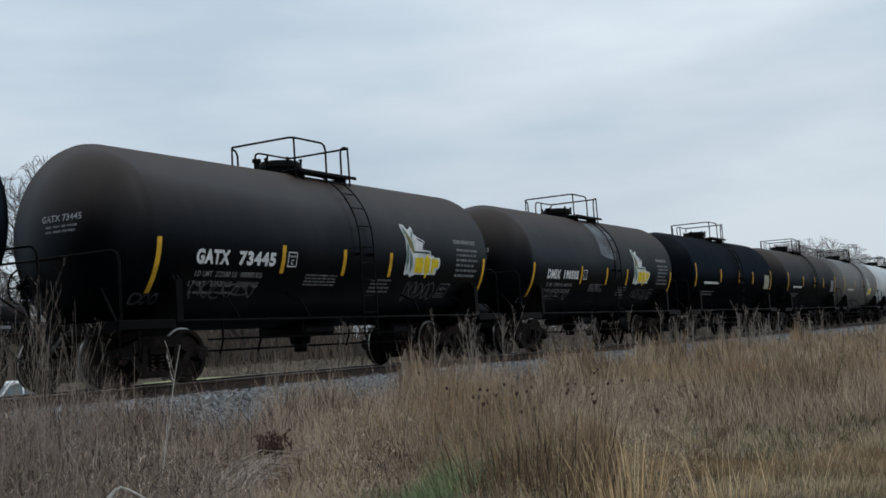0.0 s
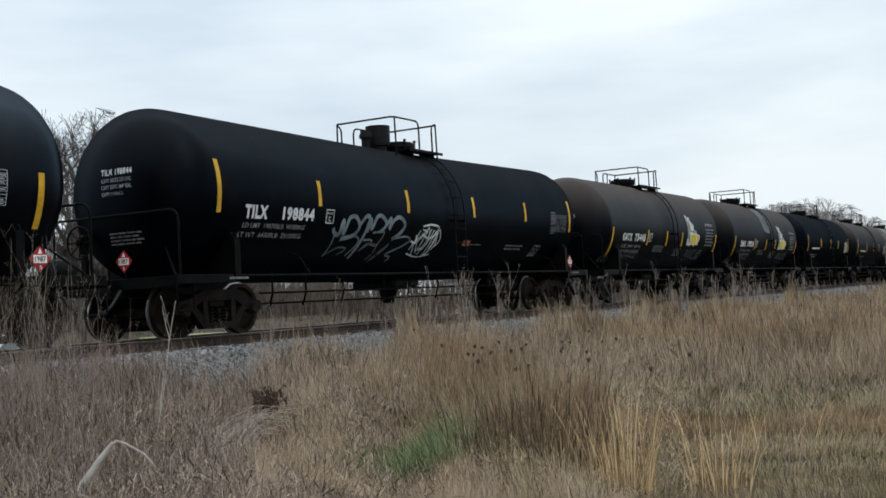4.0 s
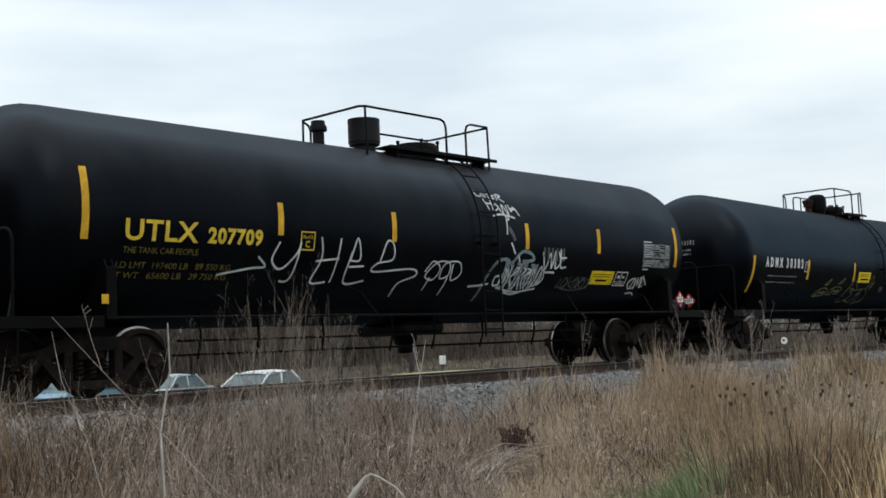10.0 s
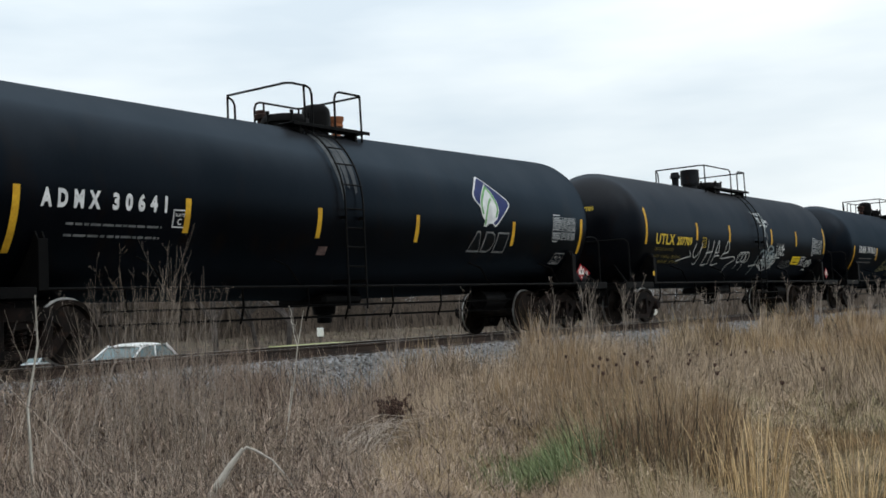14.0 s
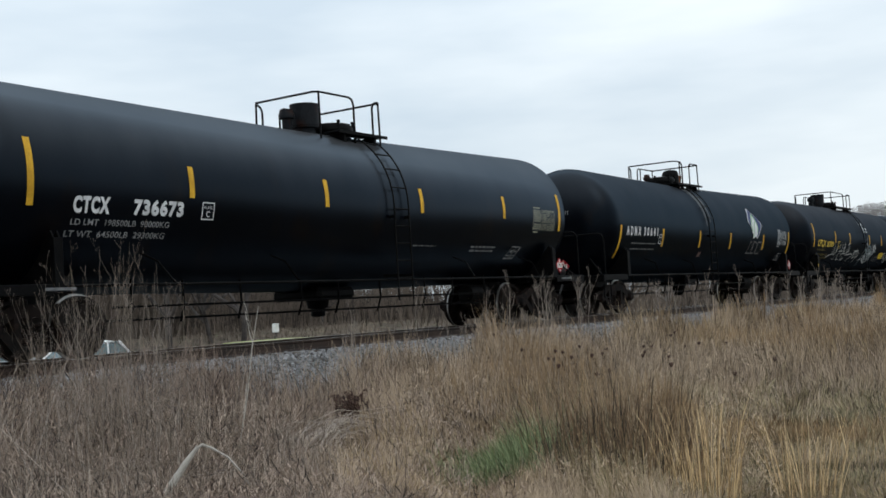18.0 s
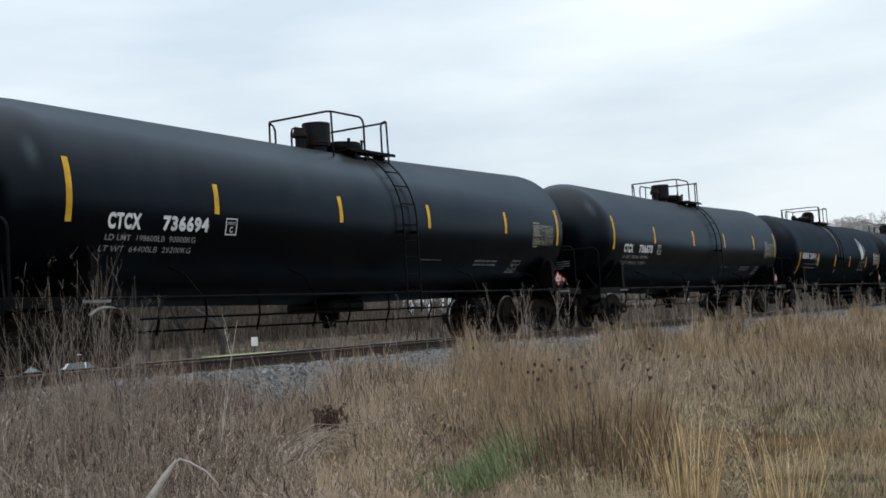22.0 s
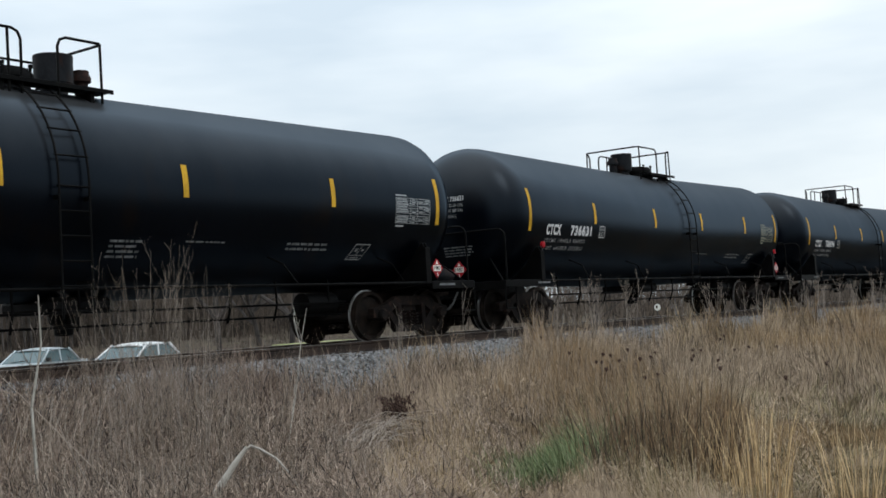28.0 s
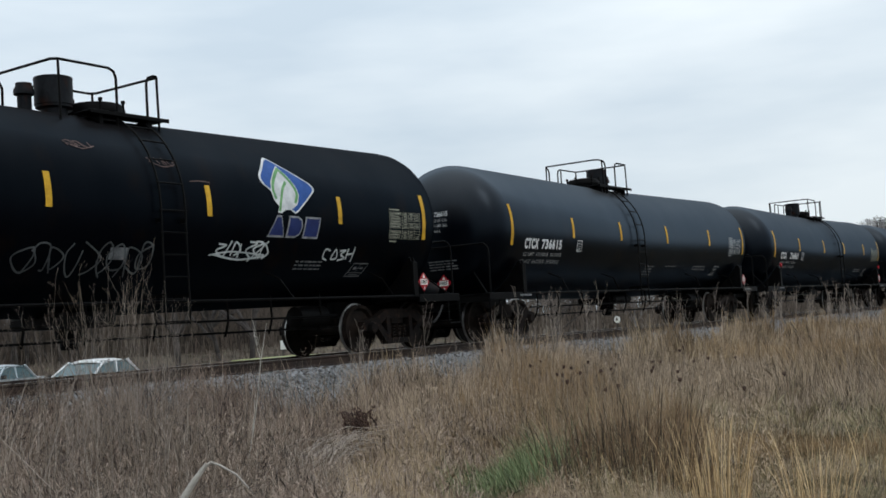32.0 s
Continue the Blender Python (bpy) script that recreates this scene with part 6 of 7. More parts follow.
part("disc", Geo().lathe([(0.02, -0.02), (0.145, -0.015), (0.145, 0.015), (0.02, 0.02)], (-0.08, -0.05, 1.5), "x", 20), SIGN, disc, "pale round disc")
part("mark", Geo().box(-0.106, -0.101, -0.08, 0.01, 1.46, 1.58, 0.0), TIE, disc, "dark mark on the disc")
pole_at = place(62.5, 33.0)
pole = thing("grey_pillar", "grey square steel pillar in the lot", "pillar", "", pole_at)
part("shaft", Geo().box(-0.13, 0.13, -0.13, 0.13, -0.2, 2.05, 0.02), HOUSING, pole)
part("cap", Geo().box(-0.16, 0.16, -0.16, 0.16, 2.05, 2.1, 0.02), CAR_SILVER, pole)


# ---- grass and weeds of the field ----
def bed_z(y):
    return float(np.interp(y - TRACK_Y, [-3.5, -2.7, -1.85, -1.2, 0], [-1.05, -0.62, -0.24, -0.2, -0.2]))


def cover(x, y):
    """How tall the dry grass stands at a place, in metres."""
    d, a = math.hypot(x, y), math.degrees(math.atan2(y, x))
    h = 0.62 + 0.24 * noise.noise((x * 0.35, y * 0.35, 1.0)) + 0.1 * noise.noise((x * 1.1, y * 1.1, 6.0))
    h *= 0.55 + 0.45 * smooth_step(9.3, 12.5, d)
    h *= 1 - 0.72 * smooth_step(25, 20, a) * smooth_step(18.5, 14.5, d)
    h *= 1 - 0.68 * math.exp(-((a - 33) / 3.4) ** 2) * smooth_step(14.6, 12.0, d)
    h *= 1 - 0.62 * math.exp(-((a - 39.4) / 2.4) ** 2 - ((d - 12.6) / 2.4) ** 4)
    h *= 1 + 0.12 * smooth_step(43, 50, a) * smooth_step(10.6, 12.5, d)
    h *= 1 + 0.35 * smooth_step(9.5, 11, y)
    h *= 0.25 + 0.25 * smooth_step(41, 49, a) + (0.75 - 0.25 * smooth_step(41, 49, a)) * smooth_step(TRACK_Y - 1.9, TRACK_Y - 2.9, y)
    if y > TRACK_Y - 3.2 and noise.noise((x * 0.5, y * 0.8, 5.0)) < -0.05 + 0.55 * smooth_step(TRACK_Y - 3.0, TRACK_Y - 2.0, y) - 0.5 * smooth_step(41, 49, a):
        return 0.0
    return max(0.0, h)


def warm(x, y):
    return noise.noise((x * 0.16, y * 0.16, 9.0)) + 0.25 * noise.noise((x * 0.7, y * 0.7, 2.0))


class Field:
    """A value of the field, worked out on a fan of headings and distances and read between its lines."""
    A0, A1, D0, D1, NA, ND = -5.0, 72.0, 5.5, 140.0, 300, 260

    def __init__(self, value):
        heads, dists = np.linspace(self.A0, self.A1, self.NA), np.exp(np.linspace(math.log(self.D0), math.log(self.D1), self.ND))
        self.grid = np.array([[value(d * math.cos(radians(a)), d * math.sin(radians(a))) for d in dists] for a in heads])

    def at(self, x, y):
        a, d = np.degrees(np.arctan2(y, x)), np.hypot(x, y)
        u = np.clip((a - self.A0) / (self.A1 - self.A0) * (self.NA - 1), 0, self.NA - 1.001)
        v = np.clip(np.log(d / self.D0) / math.log(self.D1 / self.D0) * (self.ND - 1), 0, self.ND - 1.001)
        i, j = u.astype(int), v.astype(int)
        p, q, g = u - i, v - j, self.grid
        return g[i, j] * (1 - p) * (1 - q) + g[i + 1, j] * p * (1 - q) + g[i, j + 1] * (1 - p) * q + g[i + 1, j + 1] * p * q


HEIGHT = Field(cover)
FLOOR = Field(lambda x, y: max(ground_z(x, y), bed_z(y)) - 0.02)
WARM = Field(warm)
DRIFT = Field(lambda x, y: 12.5 * noise.noise((x * 0.45, y * 0.45, 4.0)))


def step(a, b, x):
    t = np.clip((x - a) / (b - a), 0, 1)
    return t * t * (3 - 2 * t)


def bell(x, middle, width):
    return np.exp(-((x - middle) / width) ** 2)


def blades(name, label, mat, seed, count, a0, a1, d0, d1, tall, lean, share, thick=1.0, clump=12, radius=0.13, low=0.45, category="grass", fine=3, plume=0.0):
    """Bent tapering blades that spring from small tufts; share: how many of the tufts grow at a heading and distance."""
    rnd = np.random.RandomState(seed)
    tufts = count // clump * 8
    a = rnd.uniform(a0, a1, tufts)
    d = d0 * (d1 / d0) ** (rnd.rand(tufts) ** 1.15)
    x, y = d * np.cos(np.radians(a)), d * np.sin(np.radians(a))
    ok = (rnd.rand(tufts) < share(a, d, WARM.at(x, y), rnd)) & (y < TRACK_Y - 1.95)
    x, y = x[ok][:count // clump], y[ok][:count // clump]
    m = len(x)
    size = rnd.uniform(0.7, 1.2, m)
    n = m * clump
    out, r = rnd.uniform(0, 2 * math.pi, n), radius * np.sqrt(rnd.rand(n)) * np.repeat(rnd.uniform(0.5, 1.7, m), clump)
    tx, ty = np.repeat(x, clump), np.repeat(y, clump)
    x, y = tx + r * np.cos(out), ty + r * np.sin(out)
    h = HEIGHT.at(x, y) * tall * rnd.uniform(low, 1.25, n) * np.repeat(size, clump)
    ok = (h > 0.05) & (y < TRACK_Y - 1.9)
    x, y, h, out, r = x[ok], y[ok], h[ok], out[ok], r[ok]
    n = len(x)
    a, d = np.arctan2(y, x), np.hypot(x, y)
    z = FLOOR.at(x, y)
    w = np.maximum(0.0022, 0.00025 * d) * rnd.uniform(0.45, 1.7, n) * thick
    wind = DRIFT.at(x, y) + rnd.uniform(-1.5, 1.5, n)
    cx, cy = np.cos(wind) + 0.9 * np.cos(out) * r / radius, np.sin(wind) + 0.9 * np.sin(out) * r / radius
    long = np.hypot(cx, cy) + 1e-6
    cx, cy = cx / long, cy / long
    t = lean * rnd.uniform(0.25, 1.35, n) * np.where(rnd.rand(n) < 0.14, 2.2, 1.0)
    t = np.minimum(t, 1.9)
    sx, sy = np.sin(a) * w, -np.cos(a) * w
    # the blade bends more and more towards its tip
    rings, px, pz = [], np.zeros(n), np.zeros(n)
    for k in range(fine + 1):
        f = k / fine
        if k:
            bend = t * (f - 0.5 / fine) * 1.45
            px, pz = px + np.sin(bend) * h / fine, pz + np.cos(bend) * h / fine
        taper = (1.0 - 0.45 * f + plume * (f > 0.4)) * (1.0 - 0.4 * min(1.0, plume) * (f < 0.5)) if k < fine else 0.0
        rings.append(np.stack((x + cx * px - sx * taper, y + cy * px - sy * taper, z + pz), 1))
        if k < fine:
            rings.append(np.stack((x + cx * px + sx * taper, y + cy * px + sy * taper, z + pz), 1))
    per = len(rings)
    co = np.stack(rings, 1).reshape(-1, 3)
    base = (np.arange(n) * per)[:, None]
    loops = np.concatenate([base + np.array(q)[None] for q in [(2 * k, 2 * k + 1, 2 * k + 3, 2 * k + 2) for k in range(fine - 1)] + [(per - 3, per - 2, per - 1)]], 1).ravel()
    sizes = np.tile([4] * (fine - 1) + [3], n)
    mesh = bpy.data.meshes.new(name)
    mesh.vertices.add(len(co))
    mesh.vertices.foreach_set("co", co.ravel())
    mesh.loops.add(len(loops))
    mesh.loops.foreach_set("vertex_index", loops.astype(np.int32))
    mesh.polygons.add(len(sizes))
    mesh.polygons.foreach_set("loop_start", np.concatenate(([0], np.cumsum(sizes)[:-1])).astype(np.int32))
    mesh.update(calc_edges=True)
    mesh.materials.append(mat)
    return tagged(new(name, mesh), label, category, "", "stuff")


def curled_leaves(name, label, mat, seed, count, a0, a1, d0, d1, length):
    """Short curled bits of dead leaf that hang at all angles between the stalks."""
    rnd = np.random.RandomState(seed)
    a = np.radians(rnd.uniform(a0, a1, count))
    d = d0 * (d1 / d0) ** rnd.rand(count)
    x, y = d * np.cos(a), d * np.sin(a)
    tall = HEIGHT.at(x, y)
    ok = (tall > 0.08) & (y < TRACK_Y - 2.2)
    a, d, x, y, tall = a[ok], d[ok], x[ok], y[ok], tall[ok]
    n = len(x)
    p = np.stack((x, y, FLOOR.at(x, y) + tall * (0.1 + 0.8 * rnd.rand(n) ** 0.8)), 1)
    way = rnd.normal(0, 1, (n, 3)) * (1, 1, 0.75) + (0, 0, 0.25)
    way /= np.linalg.norm(way, axis=1)[:, None]
    turn = way + rnd.normal(0, 0.7, (n, 3))
    turn /= np.linalg.norm(turn, axis=1)[:, None]
    size = (length * rnd.uniform(0.4, 1.3, n))[:, None]
    w = (np.maximum(0.0024, 0.00024 * d) * rnd.uniform(0.5, 1.5, n))[:, None]
    side = np.stack((np.sin(a), -np.cos(a), rnd.uniform(-0.8, 0.8, n)), 1) * w
    q = p + way * size * 0.5
    co = np.stack((p - side * 0.5, p + side * 0.5, q + side, q - side, q + turn * size * 0.5), 1).reshape(-1, 3)
    geo = Geo()
    geo.v = co.tolist()
    geo.f = [f for k in range(0, 5 * n, 5) for f in ((k, k + 1, k + 2, k + 3), (k + 3, k + 2, k + 4))]
    setting(name, geo, mat, label, "leaves", "stuff", 0)


def open_ground(a, d):
    """Share of the tall grass that grows at a heading and distance: little on the short-cropped clearing."""
    return (1 - 0.7 * step(25, 21, a) * step(17.5, 14, d)) * (1 - 0.85 * np.exp(-((a - 26.5) / 3.2) ** 4) * step(11.2, 10.0, d))


blades("tan_grass", "tall dry tan grass in the field", GRASS_TAN, 1, 190000, -3, 45, 7.5, 130, 1.0, 0.5, lambda a, d, w, r: step(44, 30, a) * open_ground(a, d), 0.58, plume=0.4, fine=2)
blades("grey_grass", "matted dead grey-brown grass", GRASS_GREY, 2, 66000, 24, 70, 6.5, 26, 0.95, 1.0, lambda a, d, w, r: step(26, 42, a), 0.85, 14, 0.11, 0.3)
blades("golden_grass", "golden broomsedge standing in clumps", GRASS_GOLD, 3, 38000, -3, 40, 8, 90, 1.05, 0.45, lambda a, d, w, r: (w > 0.05) * open_ground(a, d), 0.6, 16, plume=0.4)
curled_leaves("curled_leaves", "curled dead leaves among the grey grass", STRAW, 31, 17000, 33, 69, 7.0, 14.0, 0.19)
curled_leaves("dark_leaves", "dark withered leaves among the grey grass", GRASS_GREY, 32, 14000, 30, 69, 7.0, 14.0, 0.22)
curled_leaves("tan_leaves", "curled tan leaves in the tall grass", GRASS_TAN, 33, 18000, 18, 36, 8.0, 24.0, 0.14)
blades("cropped_grass", "short olive-brown grass on a clearing", GRASS_OLIVE, 11, 26000, -2, 27, 8.0, 19, 1.2, 1.0, lambda a, d, w, r: 1 - open_ground(a, d), 0.85)
blades("fallen_grass", "flattened dead grass stalks", GRASS_GREY, 4, 14000, 30, 68, 7, 15, 0.95, 1.7, lambda a, d, w, r: 1.0, 1.0, 5, 0.3)
blades("green_grass", "patch of new green grass", GRASS_GREEN, 5, 3600, 28, 37, 8.8, 12, 1.9, 0.9, lambda a, d, w, r: bell(a, 31.6, 1.9) * bell(d, 9.6, 0.6), 0.8, 12, 0.1)
blades("straw", "long bleached straw lying over the grass", STRAW, 6, 15000, 22, 68, 6.8, 13.5, 1.1, 1.15, lambda a, d, w, r: (0.2 + 0.8 * step(28, 40, a)) * open_ground(a, d), 0.8, 5, 0.2)
blades("light_stalks", "pale upright grass stalks", STRAW, 7, 9000, -2, 46, 12, 40, 1.2, 0.3, lambda a, d, w, r: 0.7, 0.7, 5, 0.2, fine=2)
blades("pale_stems", "scattered pale dead weed stems", STEM_LIGHT, 12, 2200, 37, 67, 8.5, 12.5, 1.3, 0.4, lambda a, d, w, r: 1.0, 1.0, 3, 0.25, category="weeds")
blades("orange_grass", "orange-brown broomsedge in the field", GRASS_ORANGE, 8, 26000, 8, 36, 11, 60, 1.1, 0.25, lambda a, d, w, r: np.maximum(bell(a, 29.5, 2.6) * bell(d, 16, 4), (a < 24) * (w > 0.2) * 0.6), 0.6, 16, plume=0.4)
blades("amber_grass", "amber-brown broomsedge beside the weeds", GRASS_AMBER, 18, 6000, 56, 69, 7.5, 11.5, 1.3, 0.35, lambda a, d, w, r: step(56, 64, a), 0.9, 16, 0.2)
blades("brown_grass", "dark brown grass standing in patches", STEM, 9, 12000, -2, 34, 9, 60, 0.95, 0.4, lambda a, d, w, r: np.maximum(bell(a, 25.5, 2.2) * bell(d, 12, 2.5), (w < -0.25) * 0.6), 0.85, 14, fine=2)
blades("weed_stems", "thin upright dead weed stems", STEM, 10, 2400, 41, 67, 8.6, 12.8, 1.35, 0.3, lambda a, d, w, r: 0.35 + 0.65 * bell(a, 51, 4), 0.75, 6, 0.3, category="weeds")


def tuft(name, label, heading, d, count, height, spread_r, lean, mat, seed, width=0.004):
    """A clump of stiff stalks with feathery tips."""
    rnd = random.Random(seed)
    x0, y0, z0 = place(heading, d, -0.03)
    clump = thing(name, label, "grass clump", "", (x0, y0, z0))
    for k in range(count):
        a, r = rnd.uniform(0, 6.28), spread_r * math.sqrt(rnd.random())
        b = Vector((r * math.cos(a), r * math.sin(a), 0))
        h = height * rnd.uniform(0.55, 1.05)
        out = Vector((math.cos(a), math.sin(a), 0)) * lean * rnd.uniform(0.2, 1.3) + Vector((rnd.uniform(-0.1, 0.1), rnd.uniform(-0.1, 0.1), 0))
        g = Geo().tube([b, b + Vector((0, 0, h * 0.4)) + out * 0.25 * h, b + Vector((0, 0, h * 0.8)) + out * 0.65 * h, b + Vector((0, 0, h)) + out * h], width * rnd.uniform(0.7, 1.3), 3, width * 0.35)
        part("stalk", g, mat, clump, "", 0)
    return clump


tuft("golden_tuft", "clump of tall golden dry grass stalks", 21.6, 8.3, 120, 0.84, 0.24, 0.24, TUFT_GOLD, 1, 0.0034)
tuft("golden_tuft", "thin golden dry grass stalks beside brown clumps", 24.6, 8.5, 18, 0.72, 0.2, 0.3, TUFT_GOLD, 9, 0.0034)
tuft("golden_tuft", "sparse golden dry grass stalks", 16.8, 8.3, 60, 0.74, 0.2, 0.28, TUFT_GOLD, 2, 0.0034)
tuft("golden_tuft", "golden dry grass stalks standing apart", 14.5, 10.2, 18, 0.55, 0.42, 0.35, TUFT_GOLD, 3, 0.0034)
tuft("golden_tuft", "few golden dry grass stalks leaning apart", 27.6, 9.2, 20, 0.66, 0.22, 0.5, TUFT_GOLD, 6, 0.0034)
tuft("brown_tuft", "dense brown upright grass clump", 25.3, 9.9, 240, 0.98, 0.5, 0.16, GRASS_BROWN, 4, 0.005)
tuft("brown_tuft", "dense brown upright grass clump", 28.0, 9.7, 170, 0.78, 0.5, 0.25, GRASS_BROWN, 5, 0.005)
tuft("brown_tuft", "dense brown upright grass clump", 26.6, 9.0, 190, 0.8, 0.42, 0.2, GRASS_BROWN, 8, 0.0045)
tuft("brown_tuft", "dense brown upright grass clump", 24.2, 8.7, 190, 0.85, 0.36, 0.2, GRASS_BROWN, 10, 0.004)
tuft("brown_tuft", "round dark thicket of thin brown stems", 15.9, 27.0, 110, 1.25, 0.7, 0.3, GRASS_BROWN, 7, 0.009)


def weed(seed, heading, d, height, mat, branches=6, lean=(0.0, 0.0), thick=0.0048):
    """One tall dead weed: a stem with thin side branches and small seed tips."""
    rnd = random.Random(seed)
    x, y, z = place(heading, d, -0.03)
    plant = thing("dead_weed", "tall dead weed with thin bare branches", "weed", "tall dead weeds", (x, y, z))
    tip = Vector((lean[0] * height, lean[1] * height, height))
    mid = tip * 0.5 + Vector((rnd.uniform(-0.06, 0.06), rnd.uniform(-0.06, 0.06), 0))
    part("stem", Geo().tube([(0, 0, 0), mid * 0.5, mid, tip * 0.78 + Vector((rnd.uniform(-0.05, 0.05), 0, 0)), tip], thick, 4, thick * 0.3), mat, plant, "", 0)
    twigs, heads = Geo(), Geo()
    for k in range(branches):
        f = rnd.uniform(0.3, 0.9)
        b = tip * f
        a = rnd.uniform(0, 6.28)
        ln = height * rnd.uniform(0.12, 0.34)
        c = b + Vector((math.cos(a) * ln * 0.42, math.sin(a) * ln * 0.42, ln * 0.9))
        twigs.tube([b, b.lerp(c, 0.5) + Vector((0, 0, -0.03)), c], thick * 0.5, 3, thick * 0.2)
        for j in range(3):
            e = b.lerp(c, rnd.uniform(0.5, 1.0))
            q = e + Vector((rnd.uniform(-0.06, 0.06), rnd.uniform(-0.06, 0.06), rnd.uniform(0.03, 0.1)))
            twigs.tube([e, q], thick * 0.3, 3)
            heads.lathe([(0.0007, -0.006), (0.0019, 0), (0.0007, 0.008)], q, "z", 4)
    if branches:
        tagged(part("twig_spray", twigs, mat, plant, "", 0), kind="stuff")
        tagged(part("seed_spray", heads, mat, plant, "", 0), kind="stuff")
    return plant


rnd = random.Random(77)
for k in range(95):
    h = rnd.gauss(50.5, 2.0)
    weed(200 + k, h, rnd.uniform(9.8, 12.4), rnd.uniform(1.2, 2.45) * (1 - 0.05 * abs(h - 50.5)), (STEM, STEM_DUSTY, STEM_DUSTY)[k % 3], rnd.randint(2, 6), (rnd.uniform(-0.14, 0.14), rnd.uniform(-0.08, 0.08)), 0.0023)
for k in range(150):
    weed(300 + k, rnd.uniform(40, 66), rnd.uniform(8.8, 12.6), rnd.uniform(0.85, 1.5), STEM, rnd.randint(0, 4), (rnd.uniform(-0.25, 0.25), rnd.uniform(-0.1, 0.1)), 0.0024)
weed(1, 56.3, 10.5, 1.95, STEM_PALE, 0, (0.03, 0.0), 0.018)
weed(2, 58.5, 10.0, 1.9, STEM_PALE, 2, (-0.28, 0.05), 0.006)
weed(3, 55.0, 10.0, 1.7, STEM_DUSTY, 3, (0.35, -0.1), 0.005)
weed(4, 44.9, 11.5, 1.75, STEM_PALE, 3, (0.22, -0.05), 0.008)
weed(5, 53.0, 9.6, 1.6, STEM_DUSTY, 3, (-0.45, 0.1), 0.005)
weed(6, 51.0, 9.6, 2.05, STEM_LIGHT, 2, (-0.72, 0.45), 0.0045)

# taller twiggy weeds along the foot of the ballast
for k in range(120):
    x = 13.0 + 44.0 * rnd.random()
    y = rnd.uniform(10.9, 12.0)
    if noise.noise((x * 0.35, 2.0, 5.0)) < -0.12:
        continue
    h, far = math.degrees(math.atan2(y, x)), math.hypot(x, y)
    weed(500 + k, h, far, rnd.uniform(1.0, 2.0), STEM_DUSTY, rnd.randint(5, 9), (rnd.uniform(-0.15, 0.15), rnd.uniform(-0.08, 0.08)), 0.0003 * far)

# seed heads standing above the tan grass
for k in range(28):
    h, d = rnd.uniform(16, 33), rnd.uniform(11.5, 19)
    x, y, z = place(h, d, 0)
    ht = rnd.uniform(0.75, 1.02)
    umbel = thing("seed_head", "dry stalk with a dark brown seed head", "weed", "dark seed heads", (x, y, z))
    part("stalk", Geo().tube([(0, 0, -0.03), (rnd.uniform(-0.05, 0.05), 0.02, ht * 0.6), (rnd.uniform(-0.08, 0.08), 0, ht)], 0.005, 4, 0.003), STEM, umbel, "", 0)
    tipx = umbel.children[0].data.vertices[-1].co
    cup = Geo()
    for j in range(7):
        a = j * 0.9
        cup.tube([tipx, tipx + Vector((0.018 * math.cos(a), 0.018 * math.sin(a), 0.022)), tipx + Vector((0.014 * math.cos(a), 0.014 * math.sin(a), 0.042))], 0.006, 4, 0.004)
    tagged(part("head", cup, SEED, umbel, "", 0), kind="stuff")

# the dark dried dock plant and the bleached bent stem
dock = thing("dried_dock", "clump of dark reddish-brown dried dock", "weed", "", place(39.0, 14.4, 0.1))
for k in range(34):
    a, r = rnd.uniform(0, 6.28), 0.24 * math.sqrt(rnd.random())
    b = Vector((r * math.cos(a), r * math.sin(a), rnd.uniform(0.16, 0.3)))
    tip = b + Vector((rnd.uniform(-0.16, 0.16), rnd.uniform(-0.16, 0.16), rnd.uniform(0.1, 0.24)))
    g = Geo().tube([Vector((b.x * 0.4, b.y * 0.4, 0)), b, b.lerp(tip, 0.6), tip], 0.007, 4, 0.004)
    for j in range(14):
        p = b.lerp(tip, rnd.uniform(0.1, 1.0)) + Vector((rnd.uniform(-0.035, 0.035), rnd.uniform(-0.035, 0.035), 0))
        s = rnd.uniform(0.6, 1.1)
        g.lathe([(0.003, -0.016 * s), (0.014 * s, 0), (0.003, 0.018 * s)], p, "z", 5)
    part("seed_spike", g, SEED, dock, "", 0)
bent = thing("bent_stem", "thick bleached bent plant stem", "weed", "", place(46.4, 9.0, 0.05))
across = Vector((0.724, -0.69, 0))
lower = [across * u + Vector((0, 0, v)) for u, v in ((-0.5, -0.1), (-0.39, 0.1), (-0.26, 0.32), (-0.11, 0.53), (-0.02, 0.64))]
upper = [across * u + Vector((0, 0, v)) for u, v in ((-0.03, 0.62), (0.01, 0.65), (0.08, 0.62), (0.2, 0.54), (0.31, 0.40), (0.36, 0.3))]
part("stem", Geo().tube(lower, 0.05, 8, 0.014), STEM_PALE, bent)
part("side_stem", Geo().tube(upper, 0.014, 6, 0.005), STEM_PALE, bent)
# a swathe of stalks pressed flat
swathe = thing("flattened_stalks", "swathe of pale grass stalks pressed flat", "grass clump", "", place(42.0, 11.4, 0.1))
foot = Vector(place(42.0, 11.4, 0.1))
for k in range(70):
    head = Vector(place(rnd.uniform(35.8, 39.4), rnd.uniform(12.4, 14.6), rnd.uniform(0.2, 0.55))) - foot
    start = Vector((rnd.uniform(-0.25, 0.25), rnd.uniform(-0.4, 0.4), rnd.uniform(0.0, 0.16)))
    f = rnd.uniform(0.55, 1.0)
    mid = start.lerp(head, 0.5 * f) + Vector((0, 0, rnd.uniform(0.1, 0.26)))
    part("stalk", Geo().tube([start, start.lerp(mid, 0.55) + Vector((0, 0, 0.06)), mid, start.lerp(head, f)], rnd.uniform(0.0035, 0.0065), 4, 0.002), (STEM_LIGHT, STEM_DUSTY, STEM)[k % 3], swathe, "", 0)
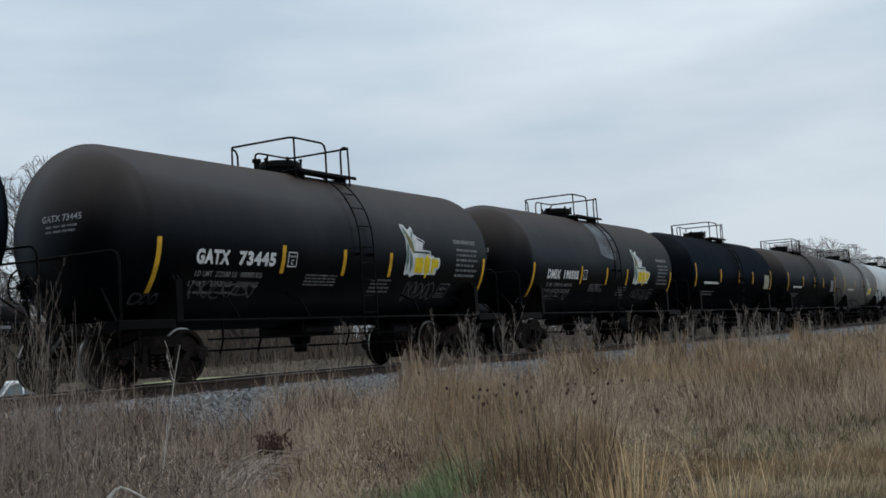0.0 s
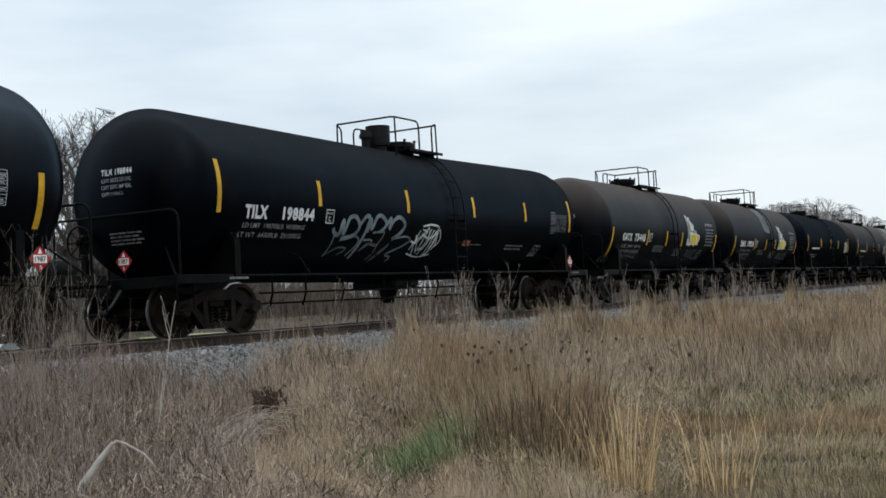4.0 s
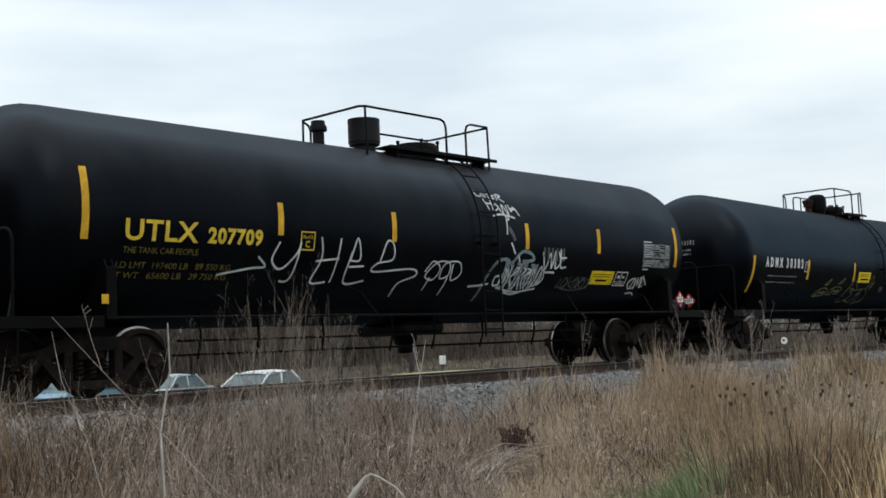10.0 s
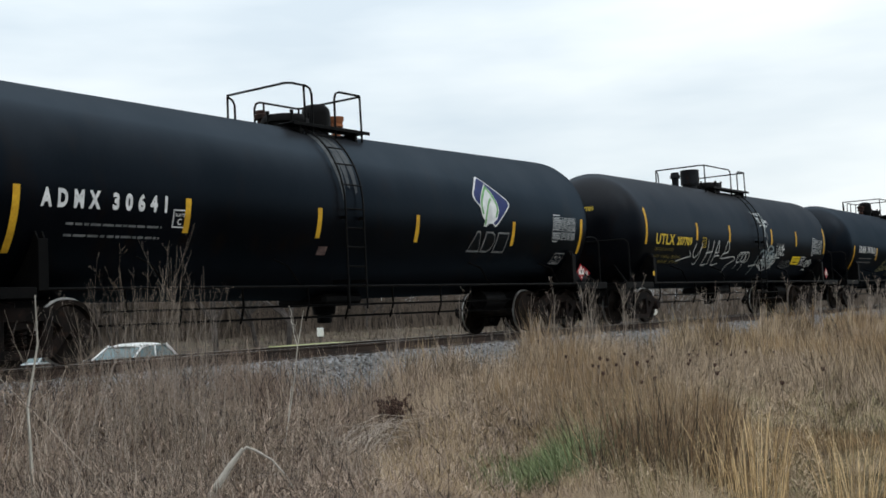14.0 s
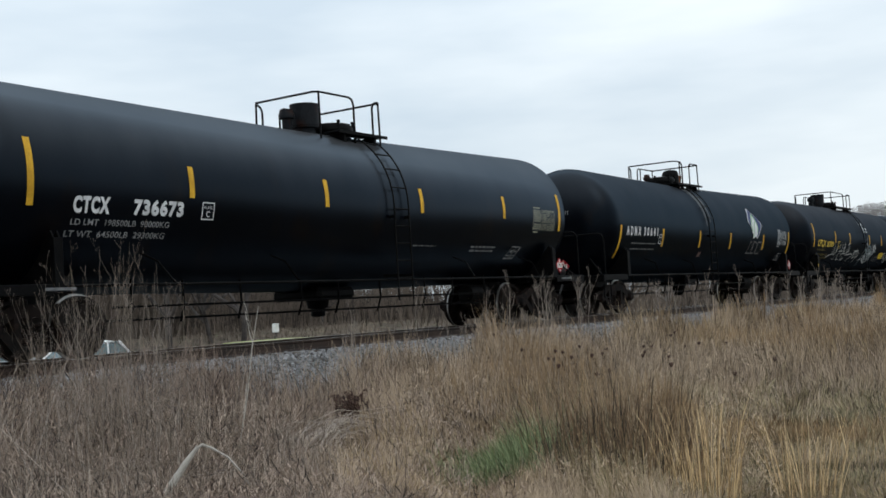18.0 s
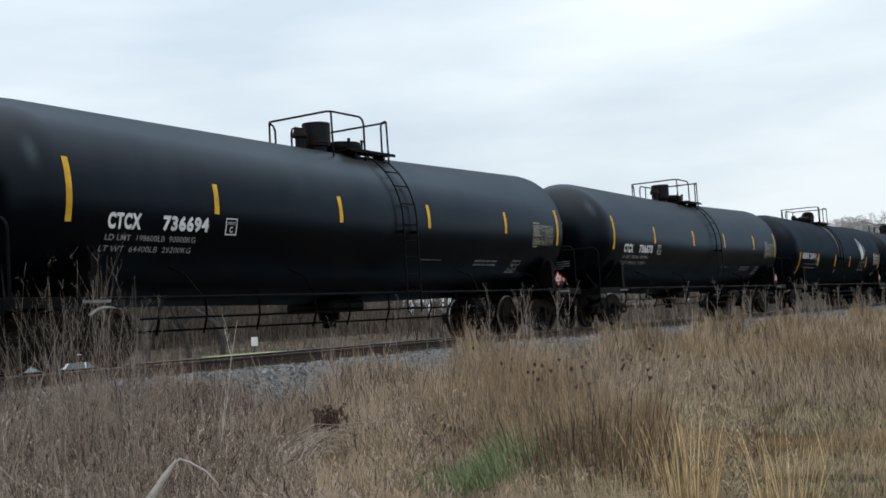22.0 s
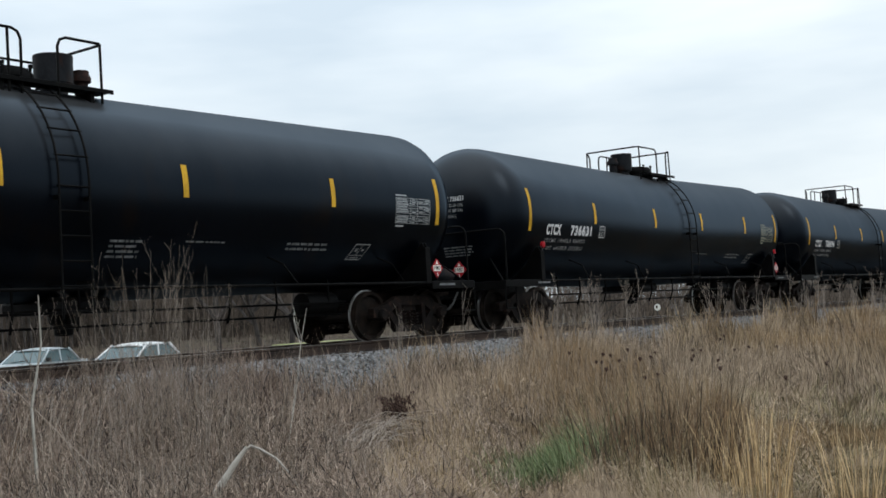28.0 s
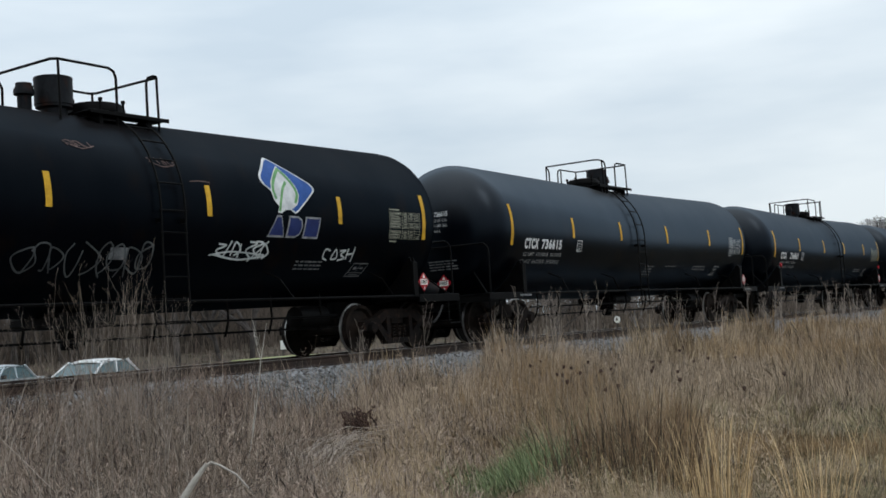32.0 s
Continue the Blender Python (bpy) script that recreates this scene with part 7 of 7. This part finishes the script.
for k in range(9):
    h = rnd.uniform(42, 55)
    fallen = thing("fallen_stalk", "pale fallen weed stalk lying in grass", "weed", "fallen stalks", place(h, rnd.uniform(9.2, 12), 0.28))
    a = rnd.uniform(-0.5, 0.7) - 0.9
    L = rnd.uniform(0.7, 1.5)
    part("stem", Geo().tube([(0, 0, -0.12), (L * 0.5 * math.cos(a), L * 0.5 * math.sin(a), 0.06), (L * math.cos(a), L * math.sin(a), 0.1)], 0.006, 5, 0.003), STEM_DUSTY if k % 3 == 0 else STEM, fallen, "", 0)


# ---- stones of the ballast and ties ----
def stone_mesh(seed):
    rnd = random.Random(seed)
    ax = [(1, 0, 0), (-1, 0, 0), (0, 1, 0), (0, -1, 0), (0, 0, 1), (0, 0, -1)]
    v = [tuple(c * rnd.uniform(0.6, 1.15) + rnd.uniform(-0.25, 0.25) for c in p) for p in ax]
    return v, [(0, 2, 4), (2, 1, 4), (1, 3, 4), (3, 0, 4), (2, 0, 5), (1, 2, 5), (3, 1, 5), (0, 3, 5)]


SHAPES = [stone_mesh(s) for s in range(8)]


loose = Geo()
rnd = random.Random(12)
for k in range(26000):
    x = 5 + 75 * rnd.random() ** 1.5
    y = TRACK_Y - rnd.uniform(0.9, 3.3)
    r = rnd.uniform(0.017, 0.04)
    v, f = rnd.choice(SHAPES)
    z = bed_z(y) + r * 0.3
    loose.add([(x + a * r, y + b * r, z + c * r * 0.8) for a, b, c in v], f)
tagged(part("loose_stones", loose, STONE, ballast, "loose grey ballast stones", 0), kind="stuff")
stones = []
for v, f in SHAPES[:4]:
    m = Geo().add([(a * 0.05, b * 0.05, c * 0.042) for a, b, c in v], f).mesh("stone")
    m.materials.append(STONE)
    stones.append(m)
for k in range(280):
    ob = new("stone", stones[k % 4])
    y = TRACK_Y - rnd.uniform(1.5, 3.0)
    ob.parent, ob.location, ob.rotation_euler = ballast, (rnd.uniform(9, 24), y, bed_z(y) + 0.03), (rnd.uniform(0, 6), rnd.uniform(0, 6), rnd.uniform(0, 6))
tie = Geo().box(-0.115, 0.115, -1.3, 1.3, -0.36, -0.181, 0.012).mesh("tie", 20)
tie.materials.append(TIE)
for k in range(230):
    ob = new("tie", tie)
    ob.parent, ob.location, ob.rotation_euler = track, (3 + k * 0.53, rnd.uniform(-0.04, 0.04), 0), (0, 0, rnd.uniform(-0.02, 0.02))


# ---- what moves ----
TRAIN = [(0, 0.0), (1, 5.0), (2, 9.9), (3, 14.70), (3.5, 17.15), (5.5, 27.04), (6, 29.46), (7, 34.23), (8, 39.02), (9, 43.74), (10, 48.47), (11, 53.25), (12, 57.95), (13, 62.67), (13.5, 65.03), (15.5, 74.61), (17, 81.81), (19, 91.40), (21, 101.00), (23, 110.50), (25, 120.0), (27.5, 131.81), (29, 138.94), (31, 148.46), (32, 153.22)]


def travelled(t):
    return float(np.interp(t, [a for a, b in TRAIN], [b for a, b in TRAIN]))


def motions():
    """The train rolls by; every wheelset turns with the way that it has gone."""
    for car, centre in CARS:
        walk(car, [(t, pose(centre + d, TRACK_Y, 0)) for t, d in TRAIN])
        for axle in [o for o in car.children if o.name.split(".")[0] == "wheelset"]:
            x, y, z = axle.location
            rows = []
            for k in range(0, 241):
                t = k * 4 / FPS
                rows.append((t, Matrix.Translation((x, y, z)) @ Matrix.Rotation(travelled(t) / 0.457, 4, "Y")))
            walk(axle, rows)


motions()
